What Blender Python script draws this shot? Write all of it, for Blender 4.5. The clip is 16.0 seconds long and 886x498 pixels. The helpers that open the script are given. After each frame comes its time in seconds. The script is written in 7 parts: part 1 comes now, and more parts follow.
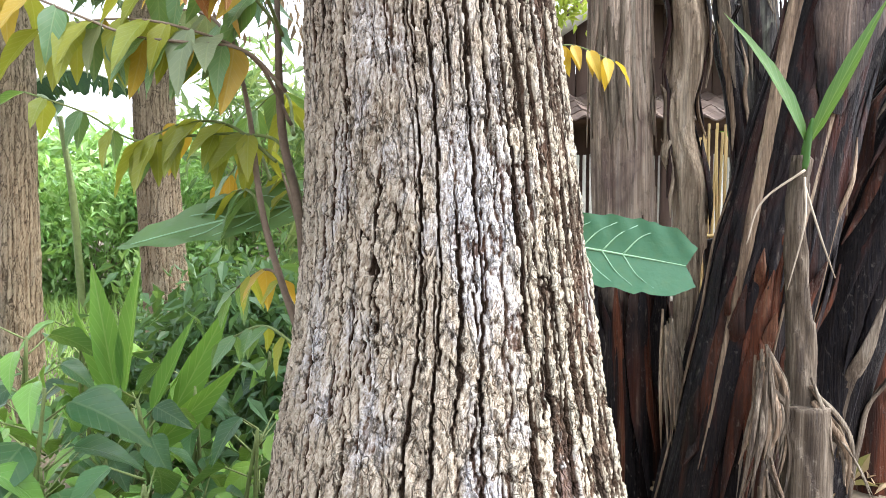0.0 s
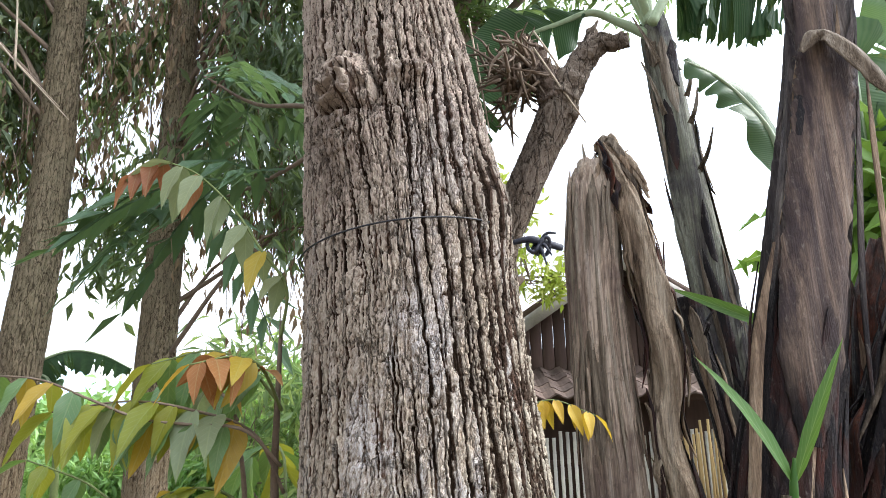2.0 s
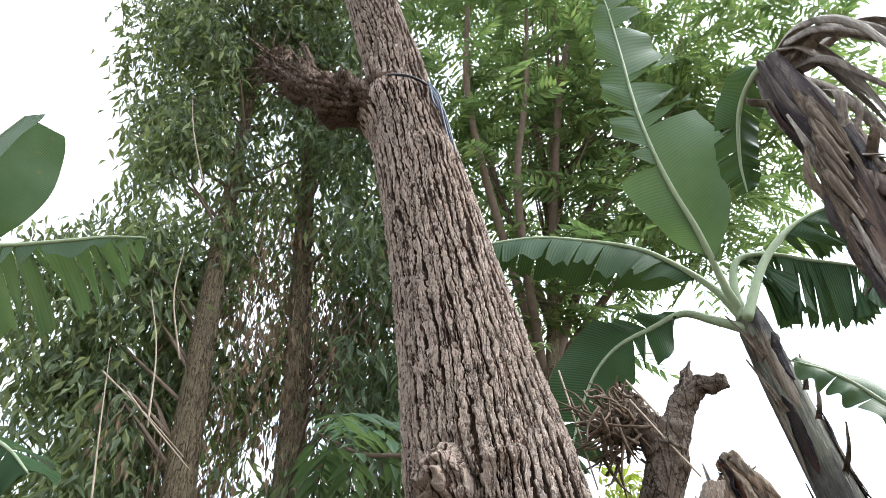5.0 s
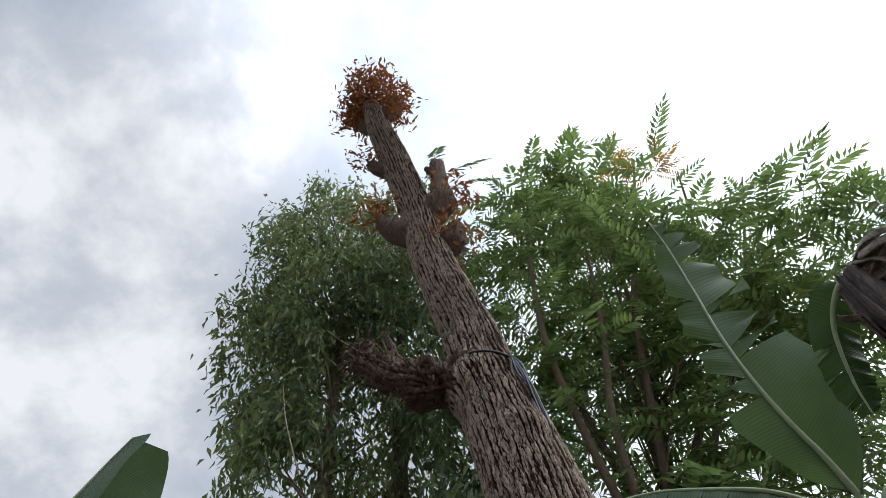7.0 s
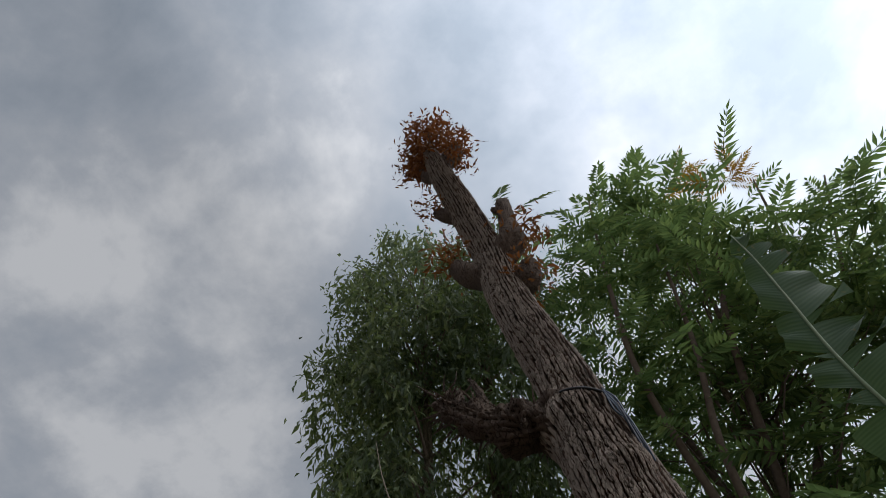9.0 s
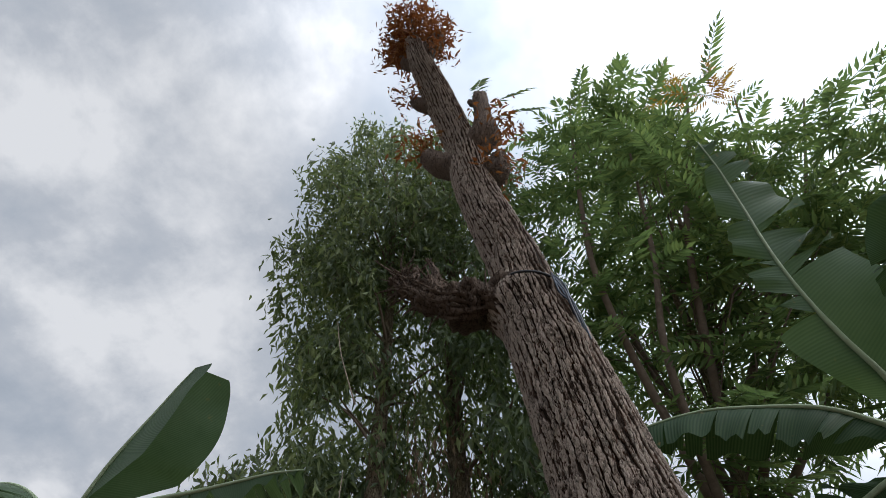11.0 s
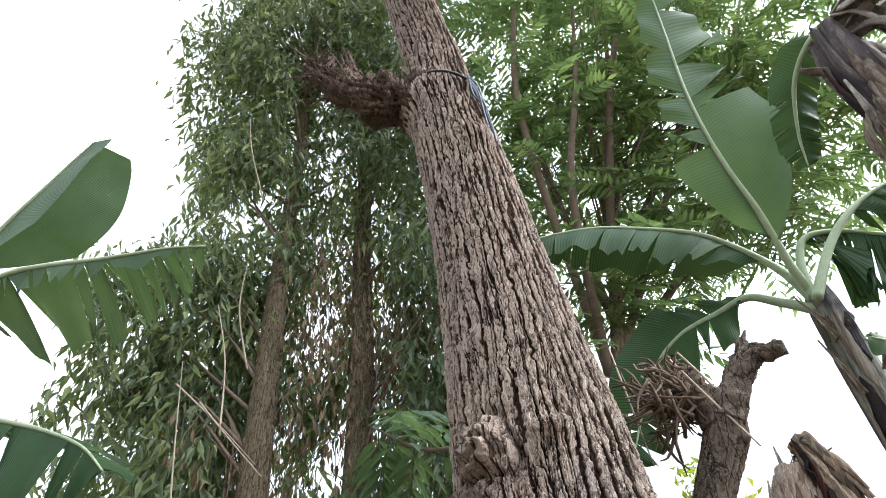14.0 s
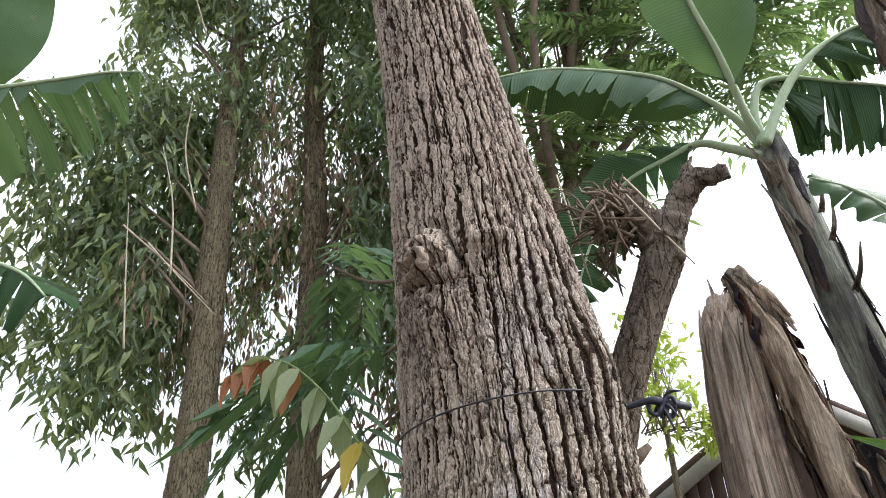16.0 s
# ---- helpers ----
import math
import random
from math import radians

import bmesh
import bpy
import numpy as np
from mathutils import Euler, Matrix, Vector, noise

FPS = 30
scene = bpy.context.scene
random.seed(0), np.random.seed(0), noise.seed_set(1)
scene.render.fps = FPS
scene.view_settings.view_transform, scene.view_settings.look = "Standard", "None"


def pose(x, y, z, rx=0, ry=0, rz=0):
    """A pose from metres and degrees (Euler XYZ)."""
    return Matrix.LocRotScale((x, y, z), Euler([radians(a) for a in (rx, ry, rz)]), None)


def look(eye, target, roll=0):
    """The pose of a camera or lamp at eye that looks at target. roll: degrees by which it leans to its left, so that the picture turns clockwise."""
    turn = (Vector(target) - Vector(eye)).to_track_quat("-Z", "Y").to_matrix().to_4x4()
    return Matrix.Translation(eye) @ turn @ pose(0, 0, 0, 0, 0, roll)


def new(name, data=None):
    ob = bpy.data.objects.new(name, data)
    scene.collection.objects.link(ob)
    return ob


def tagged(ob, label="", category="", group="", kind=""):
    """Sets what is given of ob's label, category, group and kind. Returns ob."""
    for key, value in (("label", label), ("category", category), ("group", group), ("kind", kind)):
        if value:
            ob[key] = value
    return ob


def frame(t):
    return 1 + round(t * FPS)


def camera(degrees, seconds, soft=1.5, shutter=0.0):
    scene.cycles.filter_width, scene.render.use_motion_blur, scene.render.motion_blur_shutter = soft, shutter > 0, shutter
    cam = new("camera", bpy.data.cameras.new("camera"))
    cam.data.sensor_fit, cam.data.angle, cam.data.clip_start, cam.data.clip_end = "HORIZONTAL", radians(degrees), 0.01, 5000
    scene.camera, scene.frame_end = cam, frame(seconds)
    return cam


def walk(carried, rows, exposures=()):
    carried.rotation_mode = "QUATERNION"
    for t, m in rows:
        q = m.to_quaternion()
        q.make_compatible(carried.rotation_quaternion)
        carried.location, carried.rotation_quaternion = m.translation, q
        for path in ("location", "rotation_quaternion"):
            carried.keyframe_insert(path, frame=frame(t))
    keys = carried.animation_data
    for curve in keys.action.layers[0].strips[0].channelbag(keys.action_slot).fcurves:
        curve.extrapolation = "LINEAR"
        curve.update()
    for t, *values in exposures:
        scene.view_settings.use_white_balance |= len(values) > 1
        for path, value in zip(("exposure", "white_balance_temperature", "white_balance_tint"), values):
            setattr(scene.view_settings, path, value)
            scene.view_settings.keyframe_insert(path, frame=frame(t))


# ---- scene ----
cam = camera(66.4, 16.0, soft=0.45)
PATH = [
    (0, (0.03, 0.071, 1.259), (-0.016, 2.065, 1.107), -0.2),
    (0.5, (0.035, 0.052, 1.321), (-0.009, 2.051, 1.331), -0.3),
    (1, (0.039, 0.036, 1.378), (0.004, 2.028, 1.545), -1.0),
    (1.5, (0.044, 0.006, 1.442), (0.037, 1.967, 1.834), -1.4),
    (2, (0.053, -0.038, 1.509), (0.025, 1.879, 2.076), -1.0),
    (2.5, (0.079, -0.044, 1.55), (0.1, 1.833, 2.242), -0.3),
    (3, (0.09, -0.067, 1.59), (0.051, 1.754, 2.415), -0.5),
    (3.2, (0.085, -0.074, 1.604), (0.014, 1.728, 2.468), -0.9),
    (5.3, (0.11, -0.159, 1.749), (-0.195, 1.289, 3.094), -3.1),
    (5.5, (0.11, -0.165, 1.764), (-0.218, 1.24, 3.149), -3.1),
    (6, (0.116, -0.212, 1.789), (-0.201, 1.072, 3.289), -4.1),
    (6.5, (0.128, -0.271, 1.794), (-0.145, 0.858, 3.422), -5.8),
    (7, (0.126, -0.275, 1.82), (-0.176, 0.664, 3.561), -6.0),
    (7.5, (0.134, -0.313, 1.841), (-0.206, 0.449, 3.659), -4.7),
    (8, (0.129, -0.326, 1.86), (-0.222, 0.359, 3.705), -4.4),
    (8.2, (0.12, -0.32, 1.87), (-0.26, 0.368, 3.709), -3.2),
    (10.3, (0.14, -0.203, 1.792), (-0.327, 0.655, 3.537), -1.3),
    (10.5, (0.144, -0.207, 1.786), (-0.324, 0.676, 3.519), -1.2),
    (11, (0.146, -0.168, 1.753), (-0.358, 0.825, 3.414), -0.1),
    (11.5, (0.159, -0.146, 1.725), (-0.328, 0.935, 3.336), -1.4),
    (12, (0.171, -0.149, 1.696), (-0.285, 1.01, 3.26), -2.0),
    (12.5, (0.175, -0.132, 1.683), (-0.276, 1.11, 3.184), -2.2),
    (13, (0.173, -0.108, 1.664), (-0.264, 1.198, 3.115), -2.0),
    (13.5, (0.163, -0.075, 1.662), (-0.266, 1.288, 3.061), -1.9),
    (14, (0.16, -0.072, 1.649), (-0.281, 1.364, 2.97), -1.7),
    (14.5, (0.155, -0.037, 1.639), (-0.276, 1.474, 2.876), -1.9),
    (15, (0.149, 0.009, 1.623), (-0.269, 1.608, 2.75), -2.2),
    (15.5, (0.155, 0.026, 1.601), (-0.255, 1.674, 2.656), -2.2),
    (16, (0.16, 0.035, 1.582), (-0.24, 1.729, 2.567), -2.7),
]
EXPOSURES = [(0, 1.8), (1.0, 1.76), (2.0, 1.22), (3.0, 0.93), (5.5, 1.12), (6.0, 1.13), (6.5, 0.62), (7.0, -0.42), (7.5, -1.1), (8.0, -1.45),
             (10.5, -0.92), (11.0, -0.68), (11.5, -0.4), (12.0, -0.14), (12.5, 0.27), (13.0, 0.7), (13.5, 1.0), (16.0, 1.0)]
walk(cam, [(t, look(eye, target, roll)) for t, eye, target, roll in PATH], EXPOSURES)

# ---- world and sun ----
SUN_DIR = Vector((0.7, 0.14, 0.78)).normalized()  # towards the sun behind thin cloud
world = bpy.data.worlds.new("cloudy_sky")
scene.world = world
world.use_nodes = True


class Nodes:
    """Short hand for wiring a node tree."""

    def __init__(self, tree):
        self.tree = tree
        tree.nodes.clear()

    def add(self, kind, **values):
        node = self.tree.nodes.new(kind)
        for key, value in values.items():
            if key in node.inputs:
                self.put(node.inputs[key], value)
        return node

    def put(self, socket, value):
        if isinstance(value, bpy.types.NodeSocket):
            self.tree.links.new(value, socket)
        elif isinstance(value, tuple) and len(value) == 3 and socket.type == "RGBA":
            socket.default_value = (*value, 1)
        else:
            socket.default_value = value

    def link(self, a, b):
        self.tree.links.new(a, b)

    def math(self, op, a, b=0.0, clamp=False):
        node = self.tree.nodes.new("ShaderNodeMath")
        node.operation, node.use_clamp = op, clamp
        self.put(node.inputs[0], a)
        self.put(node.inputs[1], b)
        return node.outputs[0]

    def mix(self, fac, a, b, blend="MIX"):
        node = self.tree.nodes.new("ShaderNodeMix")
        node.data_type, node.blend_type = "RGBA", blend
        self.put(node.inputs[0], fac)
        self.put(node.inputs[6], a)
        self.put(node.inputs[7], b)
        return node.outputs[2]

    def noise(self, vector, scale, detail=4.0, rough=0.55, distort=0.0):
        node = self.tree.nodes.new("ShaderNodeTexNoise")
        self.put(node.inputs["Vector"], vector)
        node.inputs["Scale"].default_value = scale
        node.inputs["Detail"].default_value = detail
        node.inputs["Roughness"].default_value = rough
        node.inputs["Distortion"].default_value = distort
        return node.outputs["Fac"]

    def ramp(self, fac, stops):
        node = self.tree.nodes.new("ShaderNodeValToRGB")
        self.put(node.inputs[0], fac)
        el = node.color_ramp.elements
        while len(el) < len(stops):
            el.new(0.5)
        for e, (p, c) in zip(el, stops):
            e.position = p
            e.color = (*c, 1) if len(c) == 3 else c
        return node.outputs[0]

    def range(self, value, a, b, c=0.0, d=1.0):
        node = self.tree.nodes.new("ShaderNodeMapRange")
        self.put(node.inputs[0], value)
        for i, v in enumerate((a, b, c, d)):
            node.inputs[i + 1].default_value = v
        return node.outputs[0]

    def stretch(self, vector, sx, sy, sz):
        node = self.tree.nodes.new("ShaderNodeMapping")
        self.put(node.inputs["Vector"], vector)
        node.inputs["Scale"].default_value = (sx, sy, sz)
        return node.outputs[0]


n = Nodes(world.node_tree)
sky = n.add("ShaderNodeTexSky")
sky.sky_type, sky.sun_disc = "NISHITA", False
sky.sun_elevation = math.asin(SUN_DIR.z)
sky.sun_rotation = math.atan2(SUN_DIR.x, SUN_DIR.y)
where = n.add("ShaderNodeTexCoord").outputs["Generated"]
sep = n.add("ShaderNodeSeparateXYZ", Vector=where)
up = n.math("MAXIMUM", sep.outputs[2], 0.06)
# clouds lie on a flat layer overhead: divide the direction by its height
flat = n.add("ShaderNodeCombineXYZ")
n.put(flat.inputs[0], n.math("DIVIDE", sep.outputs[0], n.math("ADD", up, 0.25)))
n.put(flat.inputs[1], n.math("DIVIDE", sep.outputs[1], n.math("ADD", up, 0.25)))
dot = n.add("ShaderNodeVectorMath")
dot.operation = "DOT_PRODUCT"
n.put(dot.inputs[0], where)
dot.inputs[1].default_value = SUN_DIR
near_sun = n.range(dot.outputs["Value"], 0.35, 1.0)
near_sun = n.math("POWER", near_sun, 1.6)
big = n.noise(flat.outputs[0], 1.3, 5.0, 0.55, 0.4)
fine = n.noise(flat.outputs[0], 4.2, 8.0, 0.6, 0.1)
body = n.math("ADD", n.math("MULTIPLY", big, 0.58), n.math("MULTIPLY", fine, 0.42))
cloud = n.ramp(body, [(0.41, (0.6, 0.7, 0.84)), (0.48, (0.77, 0.86, 1.0)), (0.53, (0.93, 1.0, 1.12)), (0.6, (1.4, 1.44, 1.52))])
lit = n.math("ADD", 0.78, n.math("MULTIPLY", near_sun, 3.2))
comb = n.add("ShaderNodeCombineXYZ")
for i in range(3):
    n.put(comb.inputs[i], lit)
cloud = n.mix(1.0, cloud, comb.outputs[0], "MULTIPLY")
thin = n.range(body, 0.30, 0.40, 0.72, 0.97)
blue = n.add("ShaderNodeVectorMath")
blue.operation = "SCALE"
n.put(blue.inputs[0], sky.outputs[0])
blue.inputs["Scale"].default_value = 0.12
both = n.mix(thin, blue.outputs[0], cloud)
back = n.add("ShaderNodeBackground", Color=both, Strength=1.08)
n.link(back.outputs[0], n.add("ShaderNodeOutputWorld").inputs[0])

sun = new("sun", bpy.data.lights.new("sun", "SUN"))
sun.data.energy, sun.data.angle, sun.data.color = 2.0, radians(24), (1.0, 0.95, 0.87)
sun.matrix_world = look(SUN_DIR * 60, (0, 0, 0))


# ---- materials ----
def material(name):
    m = bpy.data.materials.new(name)
    m.use_nodes = True
    return m, Nodes(m.node_tree)


def surface(n, color, rough=0.8, bump=None, strength=0.4, distance=0.01, spec=0.3, through_light=0.0, glow=None):
    shader = n.add("ShaderNodeBsdfPrincipled", **{"Base Color": color, "Roughness": rough, "Specular IOR Level": spec})
    if bump is not None:
        b = n.add("ShaderNodeBump", Strength=strength, Distance=distance, Height=bump)
        n.link(b.outputs[0], shader.inputs["Normal"])
    out = shader.outputs[0]
    if through_light:
        t = n.add("ShaderNodeBsdfTranslucent", Color=glow if glow is not None else color)
        mixed = n.add("ShaderNodeMixShader", Fac=through_light)
        n.link(out, mixed.inputs[1])
        n.link(t.outputs[0], mixed.inputs[2])
        out = mixed.outputs[0]
    n.link(out, n.add("ShaderNodeOutputMaterial").inputs[0])


def bark_material(name, fissure, mid, ridge, lichen, lichen_top, red, reach=(0.41, 0.46, 0.53), burl=None, inner=None):
    m, n = material(name)
    pos = n.add("ShaderNodeTexCoord").outputs["Object"]
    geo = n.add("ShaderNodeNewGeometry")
    grain = n.noise(n.stretch(pos, 1, 1, 0.3), 90, 8, 0.75, 0.3)
    fine = n.noise(n.stretch(pos, 1, 1, 0.6), 260, 4, 0.7)
    patch = n.noise(n.stretch(pos, 1, 1, 0.3), 9, 6, 0.65, 0.3)
    xyz = n.add("ShaderNodeSeparateXYZ", Vector=pos)
    east, height = xyz.outputs[0], xyz.outputs[2]
    # hollows found by Pointiness take the dark fissure colour, which paints in their shade
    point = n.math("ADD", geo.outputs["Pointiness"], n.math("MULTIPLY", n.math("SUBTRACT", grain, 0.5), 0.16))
    # weathered grey-brown ridges; east flank creamier, sunlight put into the colour, over rusty inner bark
    # dry masks the sun-facing side and fades out above 2.2 m
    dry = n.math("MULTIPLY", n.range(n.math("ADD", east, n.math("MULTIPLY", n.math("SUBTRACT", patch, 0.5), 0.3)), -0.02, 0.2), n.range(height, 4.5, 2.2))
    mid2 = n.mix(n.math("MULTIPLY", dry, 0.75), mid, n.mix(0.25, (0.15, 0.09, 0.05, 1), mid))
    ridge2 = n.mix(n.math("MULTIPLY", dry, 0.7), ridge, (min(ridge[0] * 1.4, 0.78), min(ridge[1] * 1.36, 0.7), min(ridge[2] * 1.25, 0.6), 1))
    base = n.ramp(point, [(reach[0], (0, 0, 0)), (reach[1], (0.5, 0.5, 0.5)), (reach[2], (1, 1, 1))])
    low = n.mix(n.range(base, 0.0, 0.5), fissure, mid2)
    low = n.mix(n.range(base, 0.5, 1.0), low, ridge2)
    # paler higher up: greyer bark, and skylight put into the colour
    red = n.mix(n.range(height, 1.8, 2.5), (red[0] * 0.72, red[1] * 0.68, red[2] * 0.66, 1), (min(red[0] * 1.22, 0.6), min(red[1] * 1.22, 0.5), min(red[2] * 1.22, 0.45), 1))
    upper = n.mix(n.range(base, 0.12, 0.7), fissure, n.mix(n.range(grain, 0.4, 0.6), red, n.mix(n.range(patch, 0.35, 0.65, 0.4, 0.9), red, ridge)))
    base = n.mix(n.math("MULTIPLY", n.range(height, 1.3, 2.2), 0.85), low, upper)
    streak = n.range(n.math("ABSOLUTE", n.math("SUBTRACT", east, 0.03)), 0.2, 0.0, 0.0, 0.13)
    cover = n.math("MULTIPLY", n.range(n.math("ADD", patch, streak), 0.55, 0.68), n.range(height, lichen_top, lichen_top * 0.45))
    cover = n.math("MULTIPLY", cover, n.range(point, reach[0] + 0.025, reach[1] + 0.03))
    cover = n.math("MULTIPLY", cover, n.range(fine, 0.36, 0.56, 0.15, 1.0))
    base = n.mix(n.math("MULTIPLY", cover, 0.85), base, lichen)
    if inner:
        # where the crust has split, the older inner bark shows, with furrow shade put into its colour; the UV map holds
        # the height of the crust
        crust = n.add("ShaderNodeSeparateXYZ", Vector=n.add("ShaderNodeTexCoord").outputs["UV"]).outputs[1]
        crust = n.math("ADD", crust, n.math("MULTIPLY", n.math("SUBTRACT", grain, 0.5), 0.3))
        bare_shift = n.math("MAXIMUM", n.math("MULTIPLY", dry, 0.3), n.range(height, 1.6, 3.2, 0.0, 0.14))
        bare = n.range(n.math("SUBTRACT", crust, bare_shift), -0.24, -0.42)
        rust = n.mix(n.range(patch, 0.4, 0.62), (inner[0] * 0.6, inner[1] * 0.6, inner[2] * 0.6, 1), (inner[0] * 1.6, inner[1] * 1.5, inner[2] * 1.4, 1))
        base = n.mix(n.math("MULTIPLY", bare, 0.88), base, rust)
        # deepest furrows go near black: shade put into the colour
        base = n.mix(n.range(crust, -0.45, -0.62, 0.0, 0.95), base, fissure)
    tint = n.noise(pos, 2.3, 3)
    base = n.mix(n.range(tint, 0.35, 0.75, 0.0, 0.35), base, n.mix(0.5, base, (0.2, 0.12, 0.06, 1)))
    base = n.mix(n.range(fine, 0.48, 0.3, 0.0, 0.4), base, n.mix(0.6, base, fissure))
    if burl:
        # the burl and the bark under it are old, dark and reddish
        off = n.add("ShaderNodeVectorMath")
        off.operation = "DISTANCE"
        n.put(off.inputs[0], n.stretch(pos, 1, 1, 0.7))
        off.inputs[1].default_value = (burl[0], burl[1], burl[2] * 0.7)
        old = n.range(n.math("ADD", off.outputs["Value"], n.math("MULTIPLY", n.math("SUBTRACT", grain, 0.5), 0.12)), 0.17, 0.08)
        base = n.mix(n.math("MULTIPLY", old, 0.3), base, n.mix(n.range(grain, 0.4, 0.62), fissure, (0.24, 0.16, 0.125, 1)))
    # a net of thin cracks between long scales, each scale a little lighter or darker
    shake = n.add("ShaderNodeTexNoise", Vector=n.stretch(pos, 1, 1, 0.5), Scale=60.0, Detail=4.0)
    small = n.add("ShaderNodeVectorMath")
    small.operation = "SCALE"
    n.put(small.inputs[0], shake.outputs["Color"])
    small.inputs["Scale"].default_value = 0.016
    bent = n.add("ShaderNodeVectorMath")
    bent.operation = "ADD"
    n.put(bent.inputs[0], n.stretch(pos, 1, 1, 0.16))
    n.put(bent.inputs[1], small.outputs[0])
    net = n.add("ShaderNodeTexVoronoi", Vector=bent.outputs[0], Scale=34.0)
    net.feature = "DISTANCE_TO_EDGE"
    scale = n.add("ShaderNodeTexVoronoi", Vector=bent.outputs[0], Scale=34.0)
    shade = n.add("ShaderNodeSeparateXYZ", Vector=scale.outputs["Color"]).outputs[0]
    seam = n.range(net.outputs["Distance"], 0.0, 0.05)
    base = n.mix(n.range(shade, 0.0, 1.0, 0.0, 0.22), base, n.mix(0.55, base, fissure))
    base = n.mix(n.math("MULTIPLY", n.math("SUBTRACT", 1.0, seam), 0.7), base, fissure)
    # fine crazing over the plates, in patches
    tiny = n.add("ShaderNodeTexVoronoi")
    tiny.feature = "DISTANCE_TO_EDGE"
    wob = n.add("ShaderNodeVectorMath")
    wob.operation = "ADD"
    n.put(wob.inputs[0], n.stretch(pos, 1, 1, 0.75))
    n.put(wob.inputs[1], small.outputs[0])
    n.put(tiny.inputs["Vector"], wob.outputs[0])
    tiny.inputs["Scale"].default_value = 88.0
    craze = n.math("MULTIPLY", n.range(tiny.outputs["Distance"], 0.1, 0.0), n.range(n.noise(pos, 26, 4), 0.5, 0.62))
    base = n.mix(n.math("MULTIPLY", craze, 0.5), base, n.mix(0.75, base, fissure))
    seam = n.math("SUBTRACT", seam, n.math("MULTIPLY", craze, 0.8))
    rough_h = n.math("ADD", n.math("ADD", grain, n.math("MULTIPLY", fine, 0.7)), n.math("ADD", n.math("MULTIPLY", seam, 0.9), n.math("MULTIPLY", shade, 0.4)))
    surface(n, base, 0.92, rough_h, 1.0, 0.014, 0.12)
    return m


def leaf_material(name, colors, trans=0.35, rough=0.45, spec=0.4, glow=(0.28, 0.42, 0.05), blotch=None, own=(0.55, 0.3), veins=0.32):
    """Colours vary leaf by leaf over the given stops."""
    m, n = material(name)
    geo = n.add("ShaderNodeNewGeometry")
    pos = n.add("ShaderNodeTexCoord").outputs["Object"]
    info = n.add("ShaderNodeObjectInfo").outputs["Random"]
    vary = n.math("ADD", n.math("MULTIPLY", geo.outputs["Random Per Island"], own[0]), n.math("ADD", n.math("MULTIPLY", n.noise(pos, 2.0, 2), 0.25), n.math("MULTIPLY", info, own[1])))
    color = n.ramp(vary, [(i / max(1, len(colors) - 1) * 0.9 + 0.04, c) for i, c in enumerate(colors)])
    uv = n.add("ShaderNodeSeparateXYZ", Vector=n.add("ShaderNodeTexCoord").outputs["UV"])
    across = n.math("ABSOLUTE", n.math("SUBTRACT", uv.outputs[0], 0.5))
    ribs = n.math("FRACT", n.math("SUBTRACT", n.math("MULTIPLY", uv.outputs[1], 8.0), n.math("MULTIPLY", across, 5.0)))
    ribs = n.math("MULTIPLY", n.range(n.math("ABSOLUTE", n.math("SUBTRACT", ribs, 0.5)), 0.1, 0.02), n.range(across, 0.49, 0.44))
    rib = n.math("MAXIMUM", n.range(across, 0.035, 0.012), n.math("MULTIPLY", ribs, 0.6))
    color = n.mix(n.math("MULTIPLY", rib, veins), color, n.mix(0.55, color, (0.5, 0.55, 0.25, 1)))
    spots = n.noise(pos, 45, 4)
    color = n.mix(n.range(spots, 0.45, 0.8, 0.0, 0.35), color, n.mix(0.5, color, (0.12, 0.13, 0.04, 1)))
    if blotch:
        color = n.mix(n.range(n.noise(pos, 9, 4), 0.56, 0.66), color, (*blotch, 1))
    bump = n.math("SUBTRACT", n.noise(pos, 60, 3), n.math("MULTIPLY", rib, 0.8))
    light = n.mix(0.6, color, glow) if trans else None
    surface(n, color, rough, bump, 0.4, 0.004, spec, trans, light)
    return m


def banana_leaf_material(name, top, under, trans=0.35, spec=0.35):
    """Fine parallel veins run out from the midrib along v; u runs along the leaf."""
    m, n = material(name)
    tex = n.add("ShaderNodeTexCoord")
    wave = n.add("ShaderNodeTexWave", Vector=n.stretch(tex.outputs["UV"], 1, 0.06, 1), Scale=38.0, Distortion=1.2, Detail=2.0)
    big = n.noise(tex.outputs["Object"], 3.0, 4)
    color = n.mix(n.range(big, 0.3, 0.7), (*top, 1), (*under, 1))
    color = n.mix(n.math("MULTIPLY", wave.outputs["Fac"], 0.12), color, n.mix(0.6, color, (0.35, 0.42, 0.2, 1)))
    rim = n.noise(tex.outputs["Object"], 11, 4)
    color = n.mix(n.range(rim, 0.66, 0.74, 0, 0.7), color, (0.2, 0.15, 0.05, 1))
    surface(n, color, 0.45, wave.outputs["Fac"], 0.25, 0.004, spec, trans, n.mix(0.5, color, (0.22, 0.36, 0.09, 1)))
    return m


